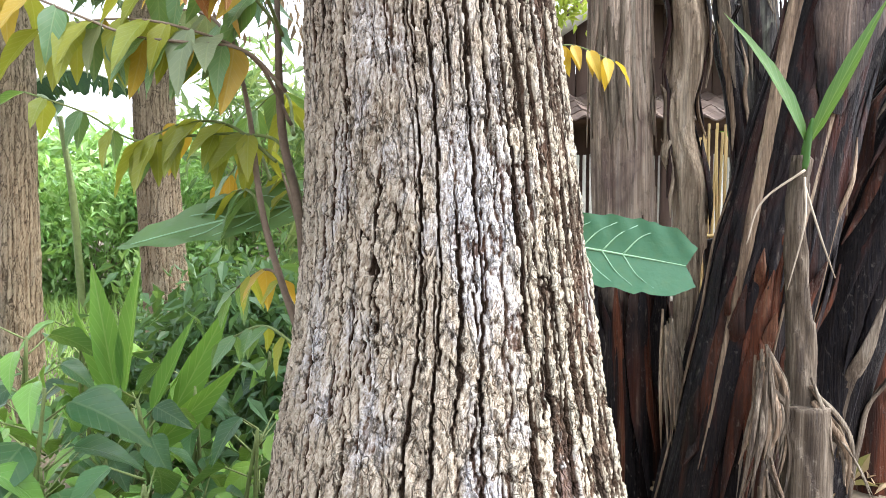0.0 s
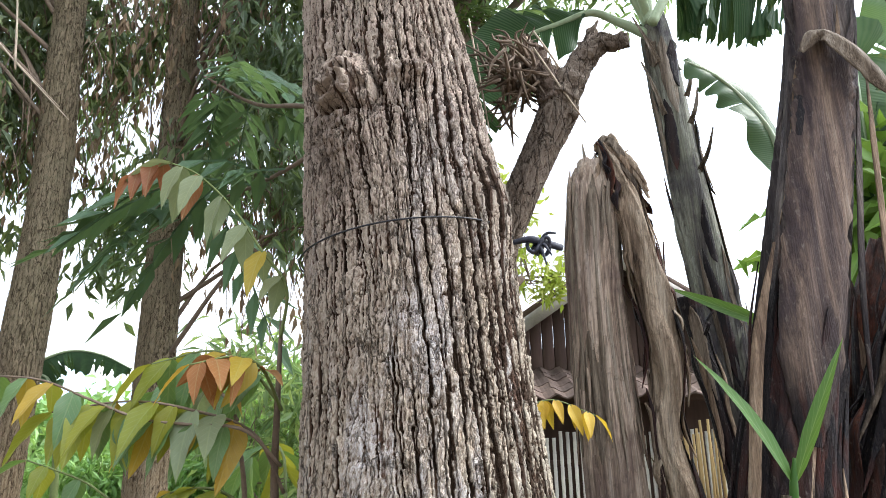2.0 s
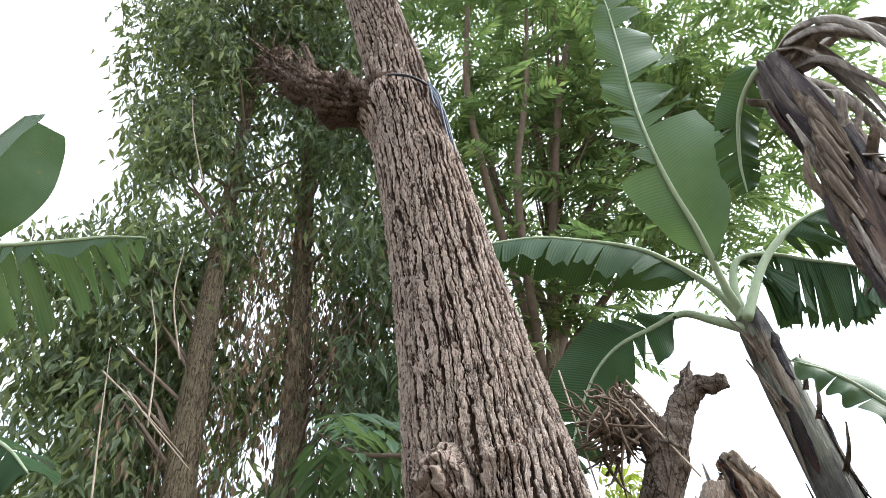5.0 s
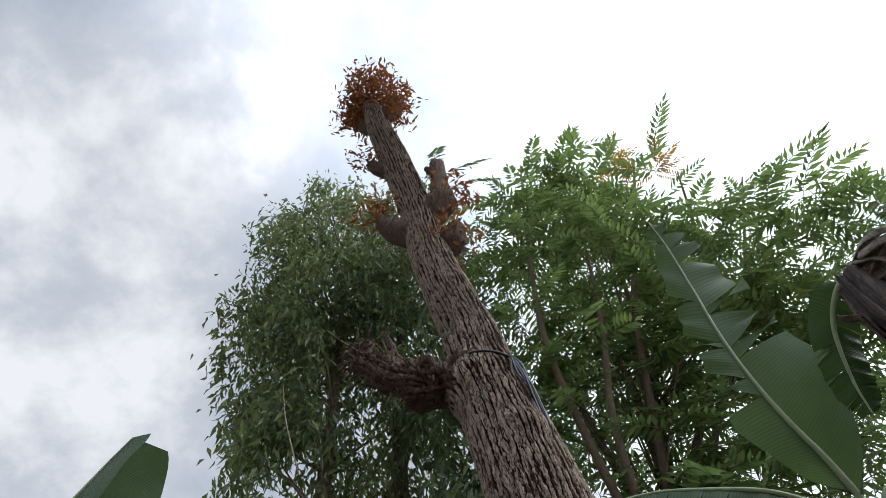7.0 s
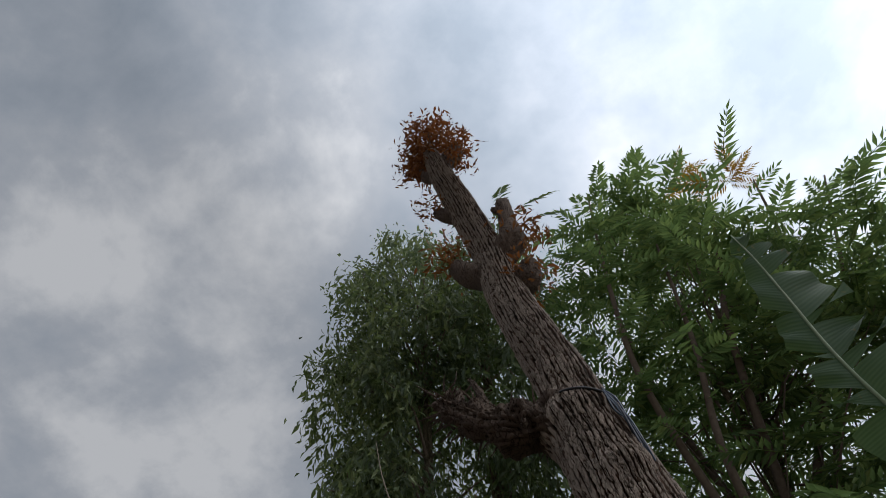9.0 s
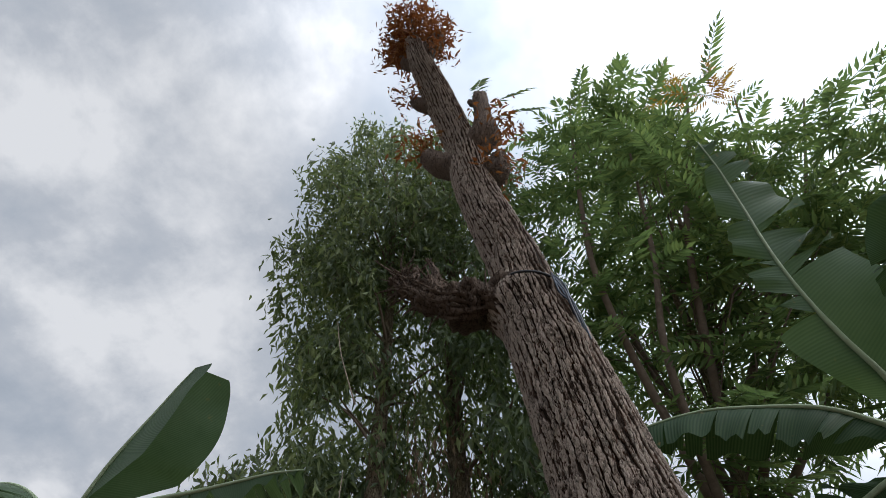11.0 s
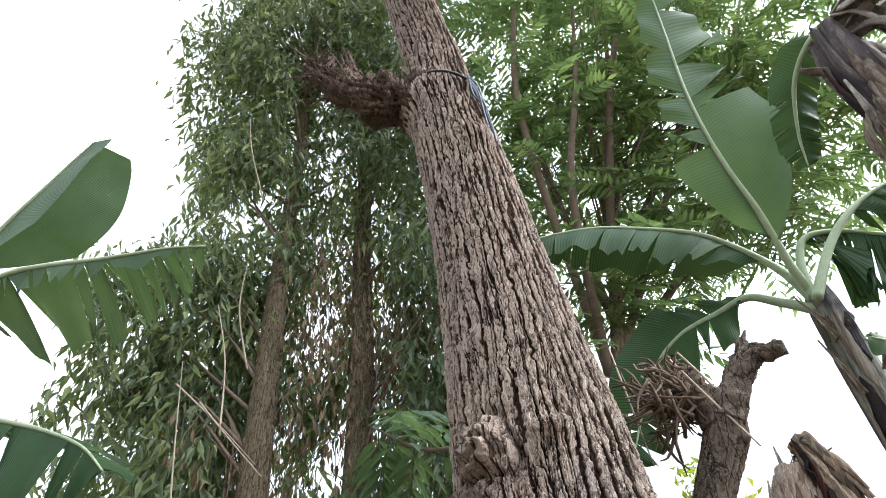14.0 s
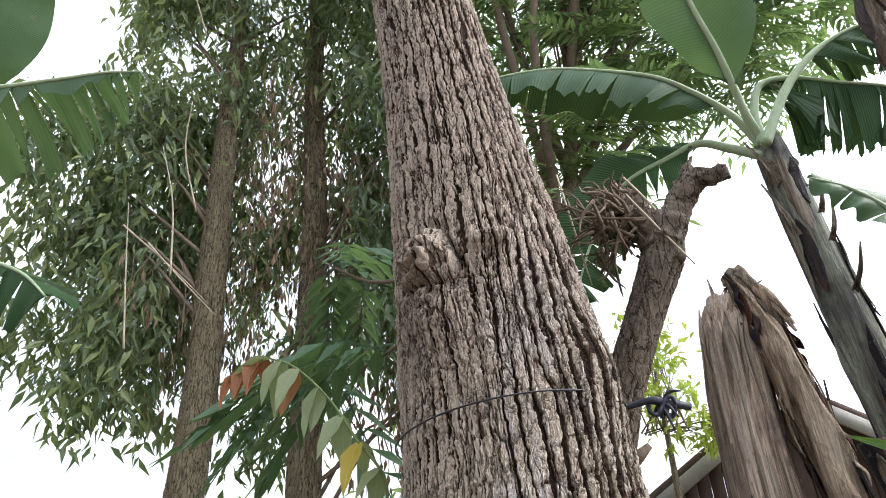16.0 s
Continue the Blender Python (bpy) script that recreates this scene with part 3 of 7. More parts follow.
def bark_bump(seed, nu, dz, depth, girth, fewer=1.0):
    """Long flat plates between narrow upright fissures that fork and join, with a scaly, finely cracked crust."""

    def bump(th, along, c):
        g = np.random.RandomState(seed)
        z = c[:, 2][:, None] + 0 * th
        th = (th - np.pi / 2) % (2 * np.pi)
        u = th / (2 * np.pi)
        q = 0.05 / dz
        v = z * q
        side = step(u, 0.54, 0.68)
        many = nu * np.interp(z, [1.5, 5.0], [1.0, fewer])
        wander = 0.9 * (grain_noise(u * 6, v * 1.6, seed) - 0.5) + 0.75 * (grain_noise(u * nu * 0.35, v * 4.5, seed + 1) - 0.5) + 0.2 * (grain_noise(u * nu * 1.3, v * 28, seed + 2) - 0.5)
        block = np.floor(v / 0.022 + 5 * toss(np.floor(u * nu * 1.1)))
        wander = wander + 0.15 * (1 - 0.5 * side) * (toss(block, np.floor(u * nu * 1.1) + 31) - 0.5) + 0.16 * (grain_noise(u * nu * 3, v * 120, seed + 3) - 0.5)
        wander = wander + step(z, 1.4, 2.4) * (0.4 * (grain_noise(u * nu * 0.5, v * 7, seed + 12) - 0.5) + 0.2 * (grain_noise(u * nu * 2, v * 50, seed + 13) - 0.5))
        phase = (u - 0.5) * many + wander
        rail, edge = np.floor(phase), np.round(phase)
        gap = np.abs(phase - edge)
        open_ = 0.35 + 0.65 * step(grain_noise(v * 4.0 + toss(edge) * 90, edge * 3.0, seed + 4), 0.22, 0.42)
        wide = (0.045 + 0.115 * grain_noise(v * 11 + toss(edge, 2) * 50, edge * 3.0, seed + 5)) * (1.0 + 0.8 * step(np.abs(u - 0.5), 0.05, 0.2) + 1.1 * side)
        wide = wide * np.interp(z, [1.5, 2.5, 5.0], [1.0, 1.1, 1.6])
        fissure = 1 - open_ * (1 - step(gap, wide * 0.5, wide))
        # shorter splits that run down a plate for a hand's length
        p2 = phase * 2.0 + 0.5 + 0.7 * (grain_noise(u * nu * 0.9, v * 10, seed + 6) - 0.5)
        e2 = np.round(p2)
        split = step(grain_noise(v * 7 + toss(e2, 4) * 70, e2 * 3.0, seed + 7), 0.48, 0.62) * (1 - step(np.abs(p2 - e2), 0.05, 0.12 + 0.08 * side))
        # cross cracks, and scales of uneven height that lift at one end
        row_at = z / dz + toss(rail, 7) * 9 + 0.8 * (grain_noise(u * nu * 2.2, v * 14, seed + 8) - 0.5)
        row = np.round(row_at)
        crack = (1 - 0.6 * side) * step(toss(rail, row), 0.25, 0.8) * (1 - step(np.abs(row_at - row) * dz, 0.001, 0.0042))
        flake, f_id = cells(u, z, int(nu * 2.6), dz * 0.3, seed + 1)
        scale = 0.3 * (f_id - 0.5) * (1 - 0.4 * side) - 0.06 * (1 - step(flake, 0.0, 0.12)) * (1 - 0.6 * side)
        at = row_at - np.floor(row_at)
        tilt = 0.38 * (toss(rail, np.floor(row_at)) - 0.5) + 0.12 * (at - 0.5) * (toss(rail, np.floor(row_at) + 9) - 0.3)
        crumb = 0.08 * (grain_noise(u * nu * 6, v * 130, seed + 10) - 0.5) + 0.06 * (grain_noise(u * nu * 2.1, v * 34, seed + 9) - 0.5)
        h = fissure * (0.74 + tilt + scale + crumb + 0.24 * (g.rand(*z.shape) - 0.5)) - fissure * (0.26 * crack + 0.5 * split)
        return depth * (h - 0.72) * (1 + 0.25 * side * step(z, 3.5, 2.0))

    return bump


# leaf shapes lie along +y from the origin, one unit long, face up +z
def lance(width, fold=0.1, droop=0.15):
    w = width / 2
    v = [(0, 0, 0), (-w, 0.38, fold * w), (0, 0.42, -fold * w), (w, 0.38, fold * w), (0, 1, -droop)]
    return np.array(v, float), [[0, 1, 2], [0, 2, 3], [1, 4, 2], [2, 4, 3]]


def ovate(width, fold=0.25, droop=0.2, heart=0.0):
    """A broader leaf with a pointed tip; heart pulls lobes back beside the stalk."""
    w = width / 2
    prof = [(0.0, 0.12), (0.12, 0.72), (0.32, 1.0), (0.55, 0.86), (0.78, 0.45), (1.0, 0.0)]
    v, f = [], []
    for y, s in prof:
        z = -droop * y * y
        back = -heart * (1 - y) ** 3 * (s > 0.5)
        v += [(-s * w, y + back, z + fold * w * s), (-s * w * 0.5, y + back * 0.4, z + fold * w * s * 0.35), (0, y, z), (s * w * 0.5, y + back * 0.4, z + fold * w * s * 0.35), (s * w, y + back, z + fold * w * s)]
    for i in range(len(prof) - 1):
        for j in range(4):
            f.append([i * 5 + j, i * 5 + j + 1, i * 5 + j + 6, i * 5 + j + 5])
    return np.array(v, float), f


def pinnate(g, pairs=9, leaflet=0.26, width=0.3, droop=0.3, hang=0.3):
    """A compound leaf of unit length: a thin stalk with pairs of leaflets."""
    p = Pile()
    rachis = curve_points([(0, 0, 0), (0, 0.35, 0.03), (0, 0.7, -droop * 0.4), (0, 1, -droop)], 9)
    p.add(tube(rachis, [0.008, 0.004], 3, 9, None, False))
    base_v, base_f = lance(width, 0.15, 0.12)
    for i in range(pairs):
        s = 0.14 + 0.86 * i / pairs
        at = curve_points(rachis, 101)[int(s * 100)]
        size = leaflet * (0.75 + 0.5 * math.sin(math.pi * (0.15 + 0.8 * s))) * (0.9 + 0.2 * g.rand())
        for side in (-1, 1):
            yaw = -side * radians(62 - 22 * s + 10 * (g.rand() - 0.5))
            tip = radians(-hang * 60 * (0.6 + 0.7 * g.rand()))
            m = np.array(Euler((tip, side * radians(20 * g.rand()), yaw)).to_matrix())
            p.add((base_v * size @ m.T + at, base_f))
    m = np.array(Euler((-0.4, 0, 0)).to_matrix())
    p.add((base_v * leaflet @ m.T + rachis[-1], base_f))
    return np.vstack(p.v), p.f


def leaf_uv(v):
    """Across (0..1, midrib at the half) and along, for a leaf shape."""
    w = max(1e-6, v[:, 0].max() - v[:, 0].min())
    return np.stack([v[:, 0] / w + 0.5, v[:, 1]], -1)


def aim(d, nrm):
    """Rotations whose y axis is d and z axis is near nrm, for rows of vectors."""
    d = unit(d)
    x = unit(np.cross(d, nrm))
    return np.stack([x, d, np.cross(x, d)], -1)


def scatter(shape, pos, d, nrm, size):
    """Copies of a shape joined in one mesh: vertices and faces."""
    v, f = shape
    r = aim(d, nrm)
    out = pos[:, None] + np.einsum("nij,vj->nvi", r, v) * size[:, None, None]
    n_pos, k = len(pos), len(v)
    faces = []
    for face in f:
        faces.append((np.arange(n_pos)[:, None] * k + np.array(face)[None]))
    same = len({len(x) for x in f}) == 1
    if same:
        return out.reshape(-1, 3), np.stack(faces, 1).reshape(-1, len(f[0])).tolist()
    return out.reshape(-1, 3), [row for block in faces for row in block.tolist()]


def in_blob(g, count, centre, radii, shell=0.35):
    d = unit(g.normal(size=(count, 3)))
    r = (shell + (1 - shell) * g.rand(count)) ** 0.6
    lump = 1 + 0.16 * np.sin(d[:, 0] * 7 + centre[0]) * np.sin(d[:, 2] * 6 + d[:, 1] * 5)
    return np.array(centre) + d * (r * lump)[:, None] * np.array(radii)


def leaf_cloud(g, centres, per, spread, shape, size, hang, name, mat, parent, label=""):
    """Leaves in sprays about the centres. hang: 0 spread outwards, 1 straight down."""
    c = np.repeat(centres, per, axis=0)
    off = g.normal(size=c.shape) * spread
    d = unit(unit(g.normal(size=c.shape)) * (1 - hang) + np.array([0, 0, -1.0]) * hang)
    nrm = unit(g.normal(size=c.shape) + np.array([0, -0.3, 0.8]) * (1.2 if hang < 0.6 else 0.2))
    s = size * (0.65 + 0.7 * g.rand(len(c)))
    v, f = scatter(shape, c + off, d, nrm, s)
    return mesh_object(name, v, f, mat, parent, label, False)


def twigs(g, starts, ends, r0, r1, name, mat, parent, sag=0.1, m=7, k=4):
    p = Pile()
    for a, b in zip(starts, ends):
        a, b = np.array(a, float), np.array(b, float)
        mid = (a + b) / 2 + np.array([0, 0, sag * np.linalg.norm(b - a)]) + g.normal(size=3) * 0.06 * np.linalg.norm(b - a)
        p.add(tube([a, mid, b], [r0, (r0 + r1) / 2, r1], k, m, None, False))
    return p.make(name, mat, parent)


# ---- ground and distance ----
def make_ground():
    g = np.random.RandomState(3)
    xs = np.concatenate([[-4000, -900, -200, -60, -25], np.linspace(-14, 14, 113), [25, 60, 200, 900, 4000]])
    ys = np.concatenate([[-4000, -900, -200, -60, -25], np.linspace(-12, 16, 113), [25, 60, 200, 900, 4000]])
    x, y = np.meshgrid(xs, ys, indexing="ij")
    near = np.exp(-((x / 16) ** 2 + ((y - 3) / 16) ** 2))
    z = near * (0.05 * waves(g, x, y, 8, 0.6, 2.5) + 0.03 * waves(g, x, y, 8, 3, 7))
    z += 0.22 * np.exp(-(((x - 1.2) / 0.8) ** 2 + ((y - 2.5) / 0.6) ** 2)) + 0.1 * np.exp(-((x / 0.7) ** 2 + ((y - 1.3) / 0.7) ** 2)) - 0.05
    v = np.stack([x, y, z], -1).reshape(-1, 3)
    f = [[b, a, d, c] for a, b, c, d in ring_faces(len(xs), len(ys), False, False)]
    ob = mesh_object("ground", v, f, M_SOIL)
    return tagged(ob, "dark soil with leaf litter under the garden trees", "ground", kind="structure")


make_ground()


def make_mountain():
    g = np.random.RandomState(5)
    a = np.linspace(-1.35, 1.3, 160)
    ridge = 120 + 190 * np.exp(-((a + 0.62) / 0.3) ** 2) + 60 * waves(g, a * 6, a * 3, 6, 1, 4) + 14 * waves(g, a * 40, a * 9, 6, 1, 3)
    rows = []
    for s in (0, 0.35, 0.7, 1.0):
        dist = 1800 + 700 * s
        rows.append(np.stack([dist * np.sin(a), dist * np.cos(a), np.maximum(ridge, 30) * s * (1 + 0.04 * np.sin(a * 50 + 9 * s)) - 5], -1))
    v = np.stack(rows, 0).reshape(-1, 3)
    f = ring_faces(4, 160, False, False)
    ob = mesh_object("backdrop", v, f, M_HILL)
    tagged(ob, "hazy blue mountain ridge far behind the garden", "mountain", kind="structure")


make_mountain()


# ---- main tree ----
TRUNK = [(0.02, 1.27, -0.1), (0.0, 1.34, 0.67), (0.0, 1.40, 1.15), (-0.03, 1.47, 1.67), (-0.07, 1.53, 2.12), (-0.115, 1.575, 2.5), (-0.19, 1.65, 3.02),
         (-0.28, 1.73, 3.63), (-0.375, 1.8, 4.18), (-0.45, 1.87, 4.71), (-0.54, 1.925, 5.15), (-0.72, 2.05, 6.09), (-0.83, 2.12, 7.0),
         (-0.93, 2.12, 7.61), (-1.04, 2.02, 8.3), (-1.14, 1.84, 8.9), (-1.2, 1.72, 9.4)]
GIRTH_Z = [-0.1, 0.15, 0.4, 0.67, 0.8, 0.97, 1.15, 1.43, 1.67, 2.12, 2.46, 2.8, 3.1, 3.6, 4.0, 4.25, 4.45, 4.7, 5.1, 6.1, 6.6, 7.6, 8.3, 8.9, 9.4]
GIRTH_R = [0.5, 0.44, 0.392, 0.346, 0.323, 0.294, 0.272, 0.255, 0.247, 0.237, 0.222, 0.2, 0.187, 0.178, 0.175, 0.168, 0.152, 0.15, 0.15, 0.152, 0.15, 0.152, 0.155, 0.13, 0.09]


def axis_at(z):
    p = curve_points(TRUNK, 600)
    return np.array([np.interp(z, p[:, 2], p[:, i]) for i in range(3)])


def main_trunk():
    p = curve_points(TRUNK, 4000)
    z = np.concatenate([np.arange(-0.1, 0.4, 0.03), np.arange(0.4, 2.6, 0.0048), np.arange(2.6, 3.4, 0.007), np.arange(3.4, 5.2, 0.011), np.arange(5.2, 9.36, 0.02)])
    c = np.stack([np.interp(z, p[:, 2], p[:, i]) for i in range(3)], -1)
    k = 500  # finely divided on the side that faces the path
    th = np.concatenate([np.linspace(0.08 * np.pi, 0.86 * np.pi, 50, endpoint=False), np.linspace(0.86 * np.pi, 2.08 * np.pi, 450, endpoint=False)])
    th = th[None, :] + 0 * z[:, None]
    r = np.interp(z, GIRTH_Z, GIRTH_R)[:, None] + 0 * th
    zz = z[:, None] + 0 * th
    depth = np.interp(z, [0, 1.5, 3, 5, 9], [0.015, 0.014, 0.015, 0.019, 0.022])[:, None]
    h = bark_bump(11, 54, 0.06, 1.0, 0.25, 0.6)(th, zz, c)
    g = np.random.RandomState(7)
    # flutes at the root flare, and a slow unevenness
    flare = np.clip((1.1 - zz) / 1.1, 0, 1) ** 1.5
    r = r * (1 + flare * 0.1 * np.sin(5 * th + 0.6) + 0.018 * waves(g, th * 2, zz * 3, 6, 0.5, 2))

    def knot(angle, height, width, tall, out, swirl=0.0):
        da = (th - radians(angle) + np.pi) % (2 * np.pi) - np.pi
        q = (da * r / width) ** 2 + ((zz - height) / tall) ** 2
        ripple = 1 + swirl * np.sin(16 * np.sqrt(q) + 3 * np.arctan2(zz - height, da * r))
        return out * np.exp(-q) * ripple

    def boss(angle, height, size, out):
        # a rounded burl: wrinkled cap inside a deep crease
        da = (th - radians(angle) + np.pi) % (2 * np.pi) - np.pi
        x, y = da * r / size, (zz - height) / size
        q = np.sqrt(x**2 + y**2) * (1 + 0.14 * np.sin(3 * np.arctan2(y, x) + 1) + 0.16 * (grain_noise(th * 22, zz * 26, 5) - 0.5))
        cap = np.clip(1 - (q / 1.4) ** 2, 0, 1) ** 0.8
        return out * cap - 0.012 * np.exp(-(((q - 1.4) / 0.25) ** 2)) + 0.16 * out * np.exp(-((q / 1.9) ** 4)) * np.sin(8 * q + 3 * np.arctan2(y, x)), cap

    # angles: 270 faces the path, 180 is to its left
    r = r + knot(243, 2.18, 0.06, 0.075, 0.03, 0.1) + knot(284, 2.31, 0.05, 0.026, 0.034, 0.14)
    r = r + knot(306, 2.2, 0.035, 0.06, 0.02) + knot(295, 3.72, 0.09, 0.07, 0.03, 0.1) + knot(200, 4.28, 0.16, 0.14, 0.05, 0.05)
    r = r + knot(250, 5.9, 0.05, 0.08, 0.012) + knot(270, 4.2, 0.3, 0.05, 0.016) + knot(330, 2.0, 0.08, 0.12, 0.03)
    lumps = random.Random(9)
    for i in range(14):
        r = r + knot(240 + lumps.gauss(0, 14), 2.24 + lumps.gauss(0, 0.06), lumps.uniform(0.012, 0.03), lumps.uniform(0.01, 0.028), lumps.choice((0.01, -0.012)))
    swell, cap = boss(246, 2.3, 0.056, 0.058)
    h = h * (1 - 0.3 * cap)
    r = r + swell + depth * h
    t, e1, e2 = frames(c)
    v = c[:, None] + r[..., None] * (np.cos(th)[..., None] * e1[:, None] + np.sin(th)[..., None] * e2[:, None])
    relief = np.stack([th / (2 * np.pi), h], -1).reshape(-1, 2)
    return v.reshape(-1, 3), ring_faces(len(z), k), relief


tree = thing("mahogany_tree", (0.02, 1.27, 0.0), "tall pollarded tree with deeply furrowed bark and rusty top tuft", "tree")
TRUNK_V, TRUNK_F, TRUNK_RELIEF = main_trunk()
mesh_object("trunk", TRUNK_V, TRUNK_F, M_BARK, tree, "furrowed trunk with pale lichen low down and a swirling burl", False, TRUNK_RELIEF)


def rough_limb(name, pts, radii, mat, label="", depth=0.012, seed=1, k=64, m=90, nu=14, dz=0.05, lump=0.0):
    flakes = bark_bump(seed, nu, dz, depth, radii[0])

    def bump(a, s, c):
        return flakes(a, s, c) + lump * (grain_noise((a + np.cos(a)) * 1.1, s * 11, seed) + 0.6 * grain_noise(a * 2.2, s * 24, seed + 1) - 0.8)

    ob = mesh_object(name, *tube(pts, radii, k, m, lambda a, s, c: bump(a, s, np.stack([s[:, 0], s[:, 0], s[:, 0] * np.linalg.norm(np.array(pts[-1]) - np.array(pts[0]))], -1))), mat, tree, label)
    return ob


rough_limb("branch_stub", [(-0.38, 1.82, 4.3), (-0.54, 1.74, 4.28), (-0.66, 1.7, 4.29), (-0.8, 1.66, 4.37), (-0.92, 1.64, 4.5), (-1.02, 1.62, 4.64)],
           [0.15, 0.128, 0.115, 0.09, 0.06, 0.035], M_STUB, "dark gnarled cut side branch", 0.022, 5, 110, 150, 17, 0.05, 0.075)
rough_limb("branch_stub", [(-0.78, 1.66, 4.4), (-0.81, 1.66, 4.52), (-0.83, 1.66, 4.64), (-0.88, 1.66, 4.78)], [0.045, 0.03, 0.02, 0.012], M_STUB, "", 0.015, 6, 24, 20, 6, 0.04)
rough_limb("branch_stub", [(-0.9, 1.64, 4.48), (-0.93, 1.63, 4.56), (-0.92, 1.62, 4.66)], [0.045, 0.035, 0.018], M_STUB, "", 0.015, 8, 24, 20, 6, 0.04)
# knobs and cut stubs near the top
rough_limb("branch_stub", [(-1.0, 2.06, 7.95), (-1.18, 2.04, 8.15), (-1.29, 2.03, 8.35)], [0.1, 0.08, 0.06], M_STUB, "", 0.016, 9, 40, 40, 11, 0.05)
rough_limb("branch_stub", [(-0.8, 2.12, 6.8), (-0.62, 2.1, 6.98), (-0.6, 2.08, 7.3), (-0.6, 2.06, 7.75)], [0.12, 0.13, 0.08, 0.07], M_STUB, "", 0.016, 10, 40, 40, 11, 0.05)
rough_limb("branch_stub", [(-0.7, 2.1, 6.2), (-0.56, 2.08, 6.25), (-0.5, 2.06, 6.4)], [0.11, 0.11, 0.07], M_STUB, "", 0.016, 12, 40, 40, 11, 0.05)
rough_limb("branch_stub", [(-0.8, 2.08, 6.5), (-1.0, 2.06, 6.72), (-1.12, 2.05, 6.95)], [0.11, 0.11, 0.08], M_STUB, "", 0.016, 13, 40, 40, 11, 0.05)
rough_limb("branch_stub", [(-1.12, 1.86, 8.8), (-1.3, 1.84, 9.0), (-1.38, 1.82, 9.25)], [0.08, 0.07, 0.05], M_STUB, "", 0.012, 14, 20, 20, 6, 0.05)
rough_limb("branch_stub", [(-1.12, 1.82, 8.95), (-1.0, 1.85, 9.25), (-0.94, 1.86, 9.5)], [0.08, 0.11, 0.09], M_STUB, "", 0.016, 15, 40, 40, 11, 0.05)
rough_limb("branch_stub", [(-0.6, 2.07, 7.55), (-0.7, 2.06, 7.72)], [0.04, 0.035], M_STUB, "", 0.012, 16, 16, 12, 6, 0.05)


def top_tuft():
    g = np.random.RandomState(21)
    c = np.vstack([in_blob(g, 60, (-1.18, 1.7, 9.75), (0.3, 0.3, 0.42), 0.15), in_blob(g, 26, (-1.38, 1.74, 9.4), (0.15, 0.2, 0.36), 0.1), in_blob(g, 16, (-0.92, 1.82, 9.35), (0.16, 0.2, 0.3), 0.2)])
    leaf_cloud(g, c, 26, 0.07, lance(0.3), 0.085, 0.35, "leaf_tuft", M_RUST, tree, "rusty brown dying leaves at the cut top")
    twigs(g, [(-1.18, 1.74, 9.3)] * 24, c[:24], 0.008, 0.003, "twig", M_TWIG, tree)
    d = np.vstack([in_blob(g, 12, (-1.3, 2.0, 8.5), (0.16, 0.14, 0.3), 0.2), in_blob(g, 16, (-0.52, 2.1, 7.15), (0.2, 0.2, 0.35), 0.4), in_blob(g, 16, (-1.15, 2.0, 7.1), (0.2, 0.15, 0.25), 0.3),
                   in_blob(g, 10, (-0.5, 2.1, 6.4), (0.16, 0.15, 0.22), 0.3)])
    leaf_cloud(g, d, 16, 0.06, lance(0.3), 0.075, 0.4, "leaf_tuft", M_RUST, tree, "small rusty shoots round the cut stubs")
    shape = pinnate(g, 8, 0.24, 0.3, 0.15, 0.2)
    a = np.array([(-0.62, 2.06, 7.72), (-0.55, 2.08, 7.4), (-0.48, 2.1, 7.2)])
    v, f = scatter(shape, a, np.array([(0.1, -0.1, 1.0), (0.8, 0, 0.5), (0.9, 0.1, 0.1)]), np.array([(0, -1, 0.3)] * 3), np.array([0.5, 0.45, 0.4]))
    mesh_object("leaf_tuft", v, f, M_PINNATE, tree, "fresh green shoots by the upper stubs")


top_tuft()

# limb that rises behind the trunk, cut short, with a broken fork and a rotten tangle
LIMB = [(0.06, 1.76, 1.66), (0.13, 1.75, 1.88), (0.186, 1.74, 2.05), (0.234, 1.725, 2.157), (0.298, 1.71, 2.29), (0.352, 1.695, 2.4), (0.377, 1.68, 2.48)]
rough_limb("limb", LIMB, [0.066, 0.06, 0.053, 0.049, 0.049, 0.056, 0.05], M_LIMB, "grey-brown cut limb behind the trunk", 0.006, 17, 72, 150, 20, 0.04)
rough_limb("limb_fork", [(0.37, 1.68, 2.45), (0.4, 1.675, 2.51), (0.437, 1.665, 2.567), (0.487, 1.65, 2.608), (0.522, 1.635, 2.598), (0.558, 1.62, 2.597)], [0.05, 0.045, 0.038, 0.028, 0.025, 0.02], M_LIMB, "cut fork with a ragged end", 0.008, 18, 30, 50, 10, 0.04, 0.01)
rough_limb("limb_fork", [(0.4, 1.68, 2.5), (0.44, 1.68, 2.59), (0.462, 1.68, 2.64), (0.49, 1.68, 2.7)], [0.04, 0.03, 0.02, 0.006], M_LIMB, "splintered upright fork", 0.008, 19, 24, 30, 8, 0.04, 0.012)
rough_limb("limb_fork", [(0.36, 1.69, 2.44), (0.33, 1.7, 2.54), (0.3, 1.7, 2.61), (0.278, 1.7, 2.675)], [0.055, 0.045, 0.03, 0.008], M_STUB, "rotten stub beside the fork", 0.01, 20, 24, 30, 8, 0.04, 0.02)
rough_limb("limb_fork", [(0.37, 1.67, 2.41), (0.39, 1.665, 2.4), (0.408, 1.66, 2.385)], [0.03, 0.022, 0.01], M_LIMB, "", 0.005, 22, 16, 12, 6, 0.04)


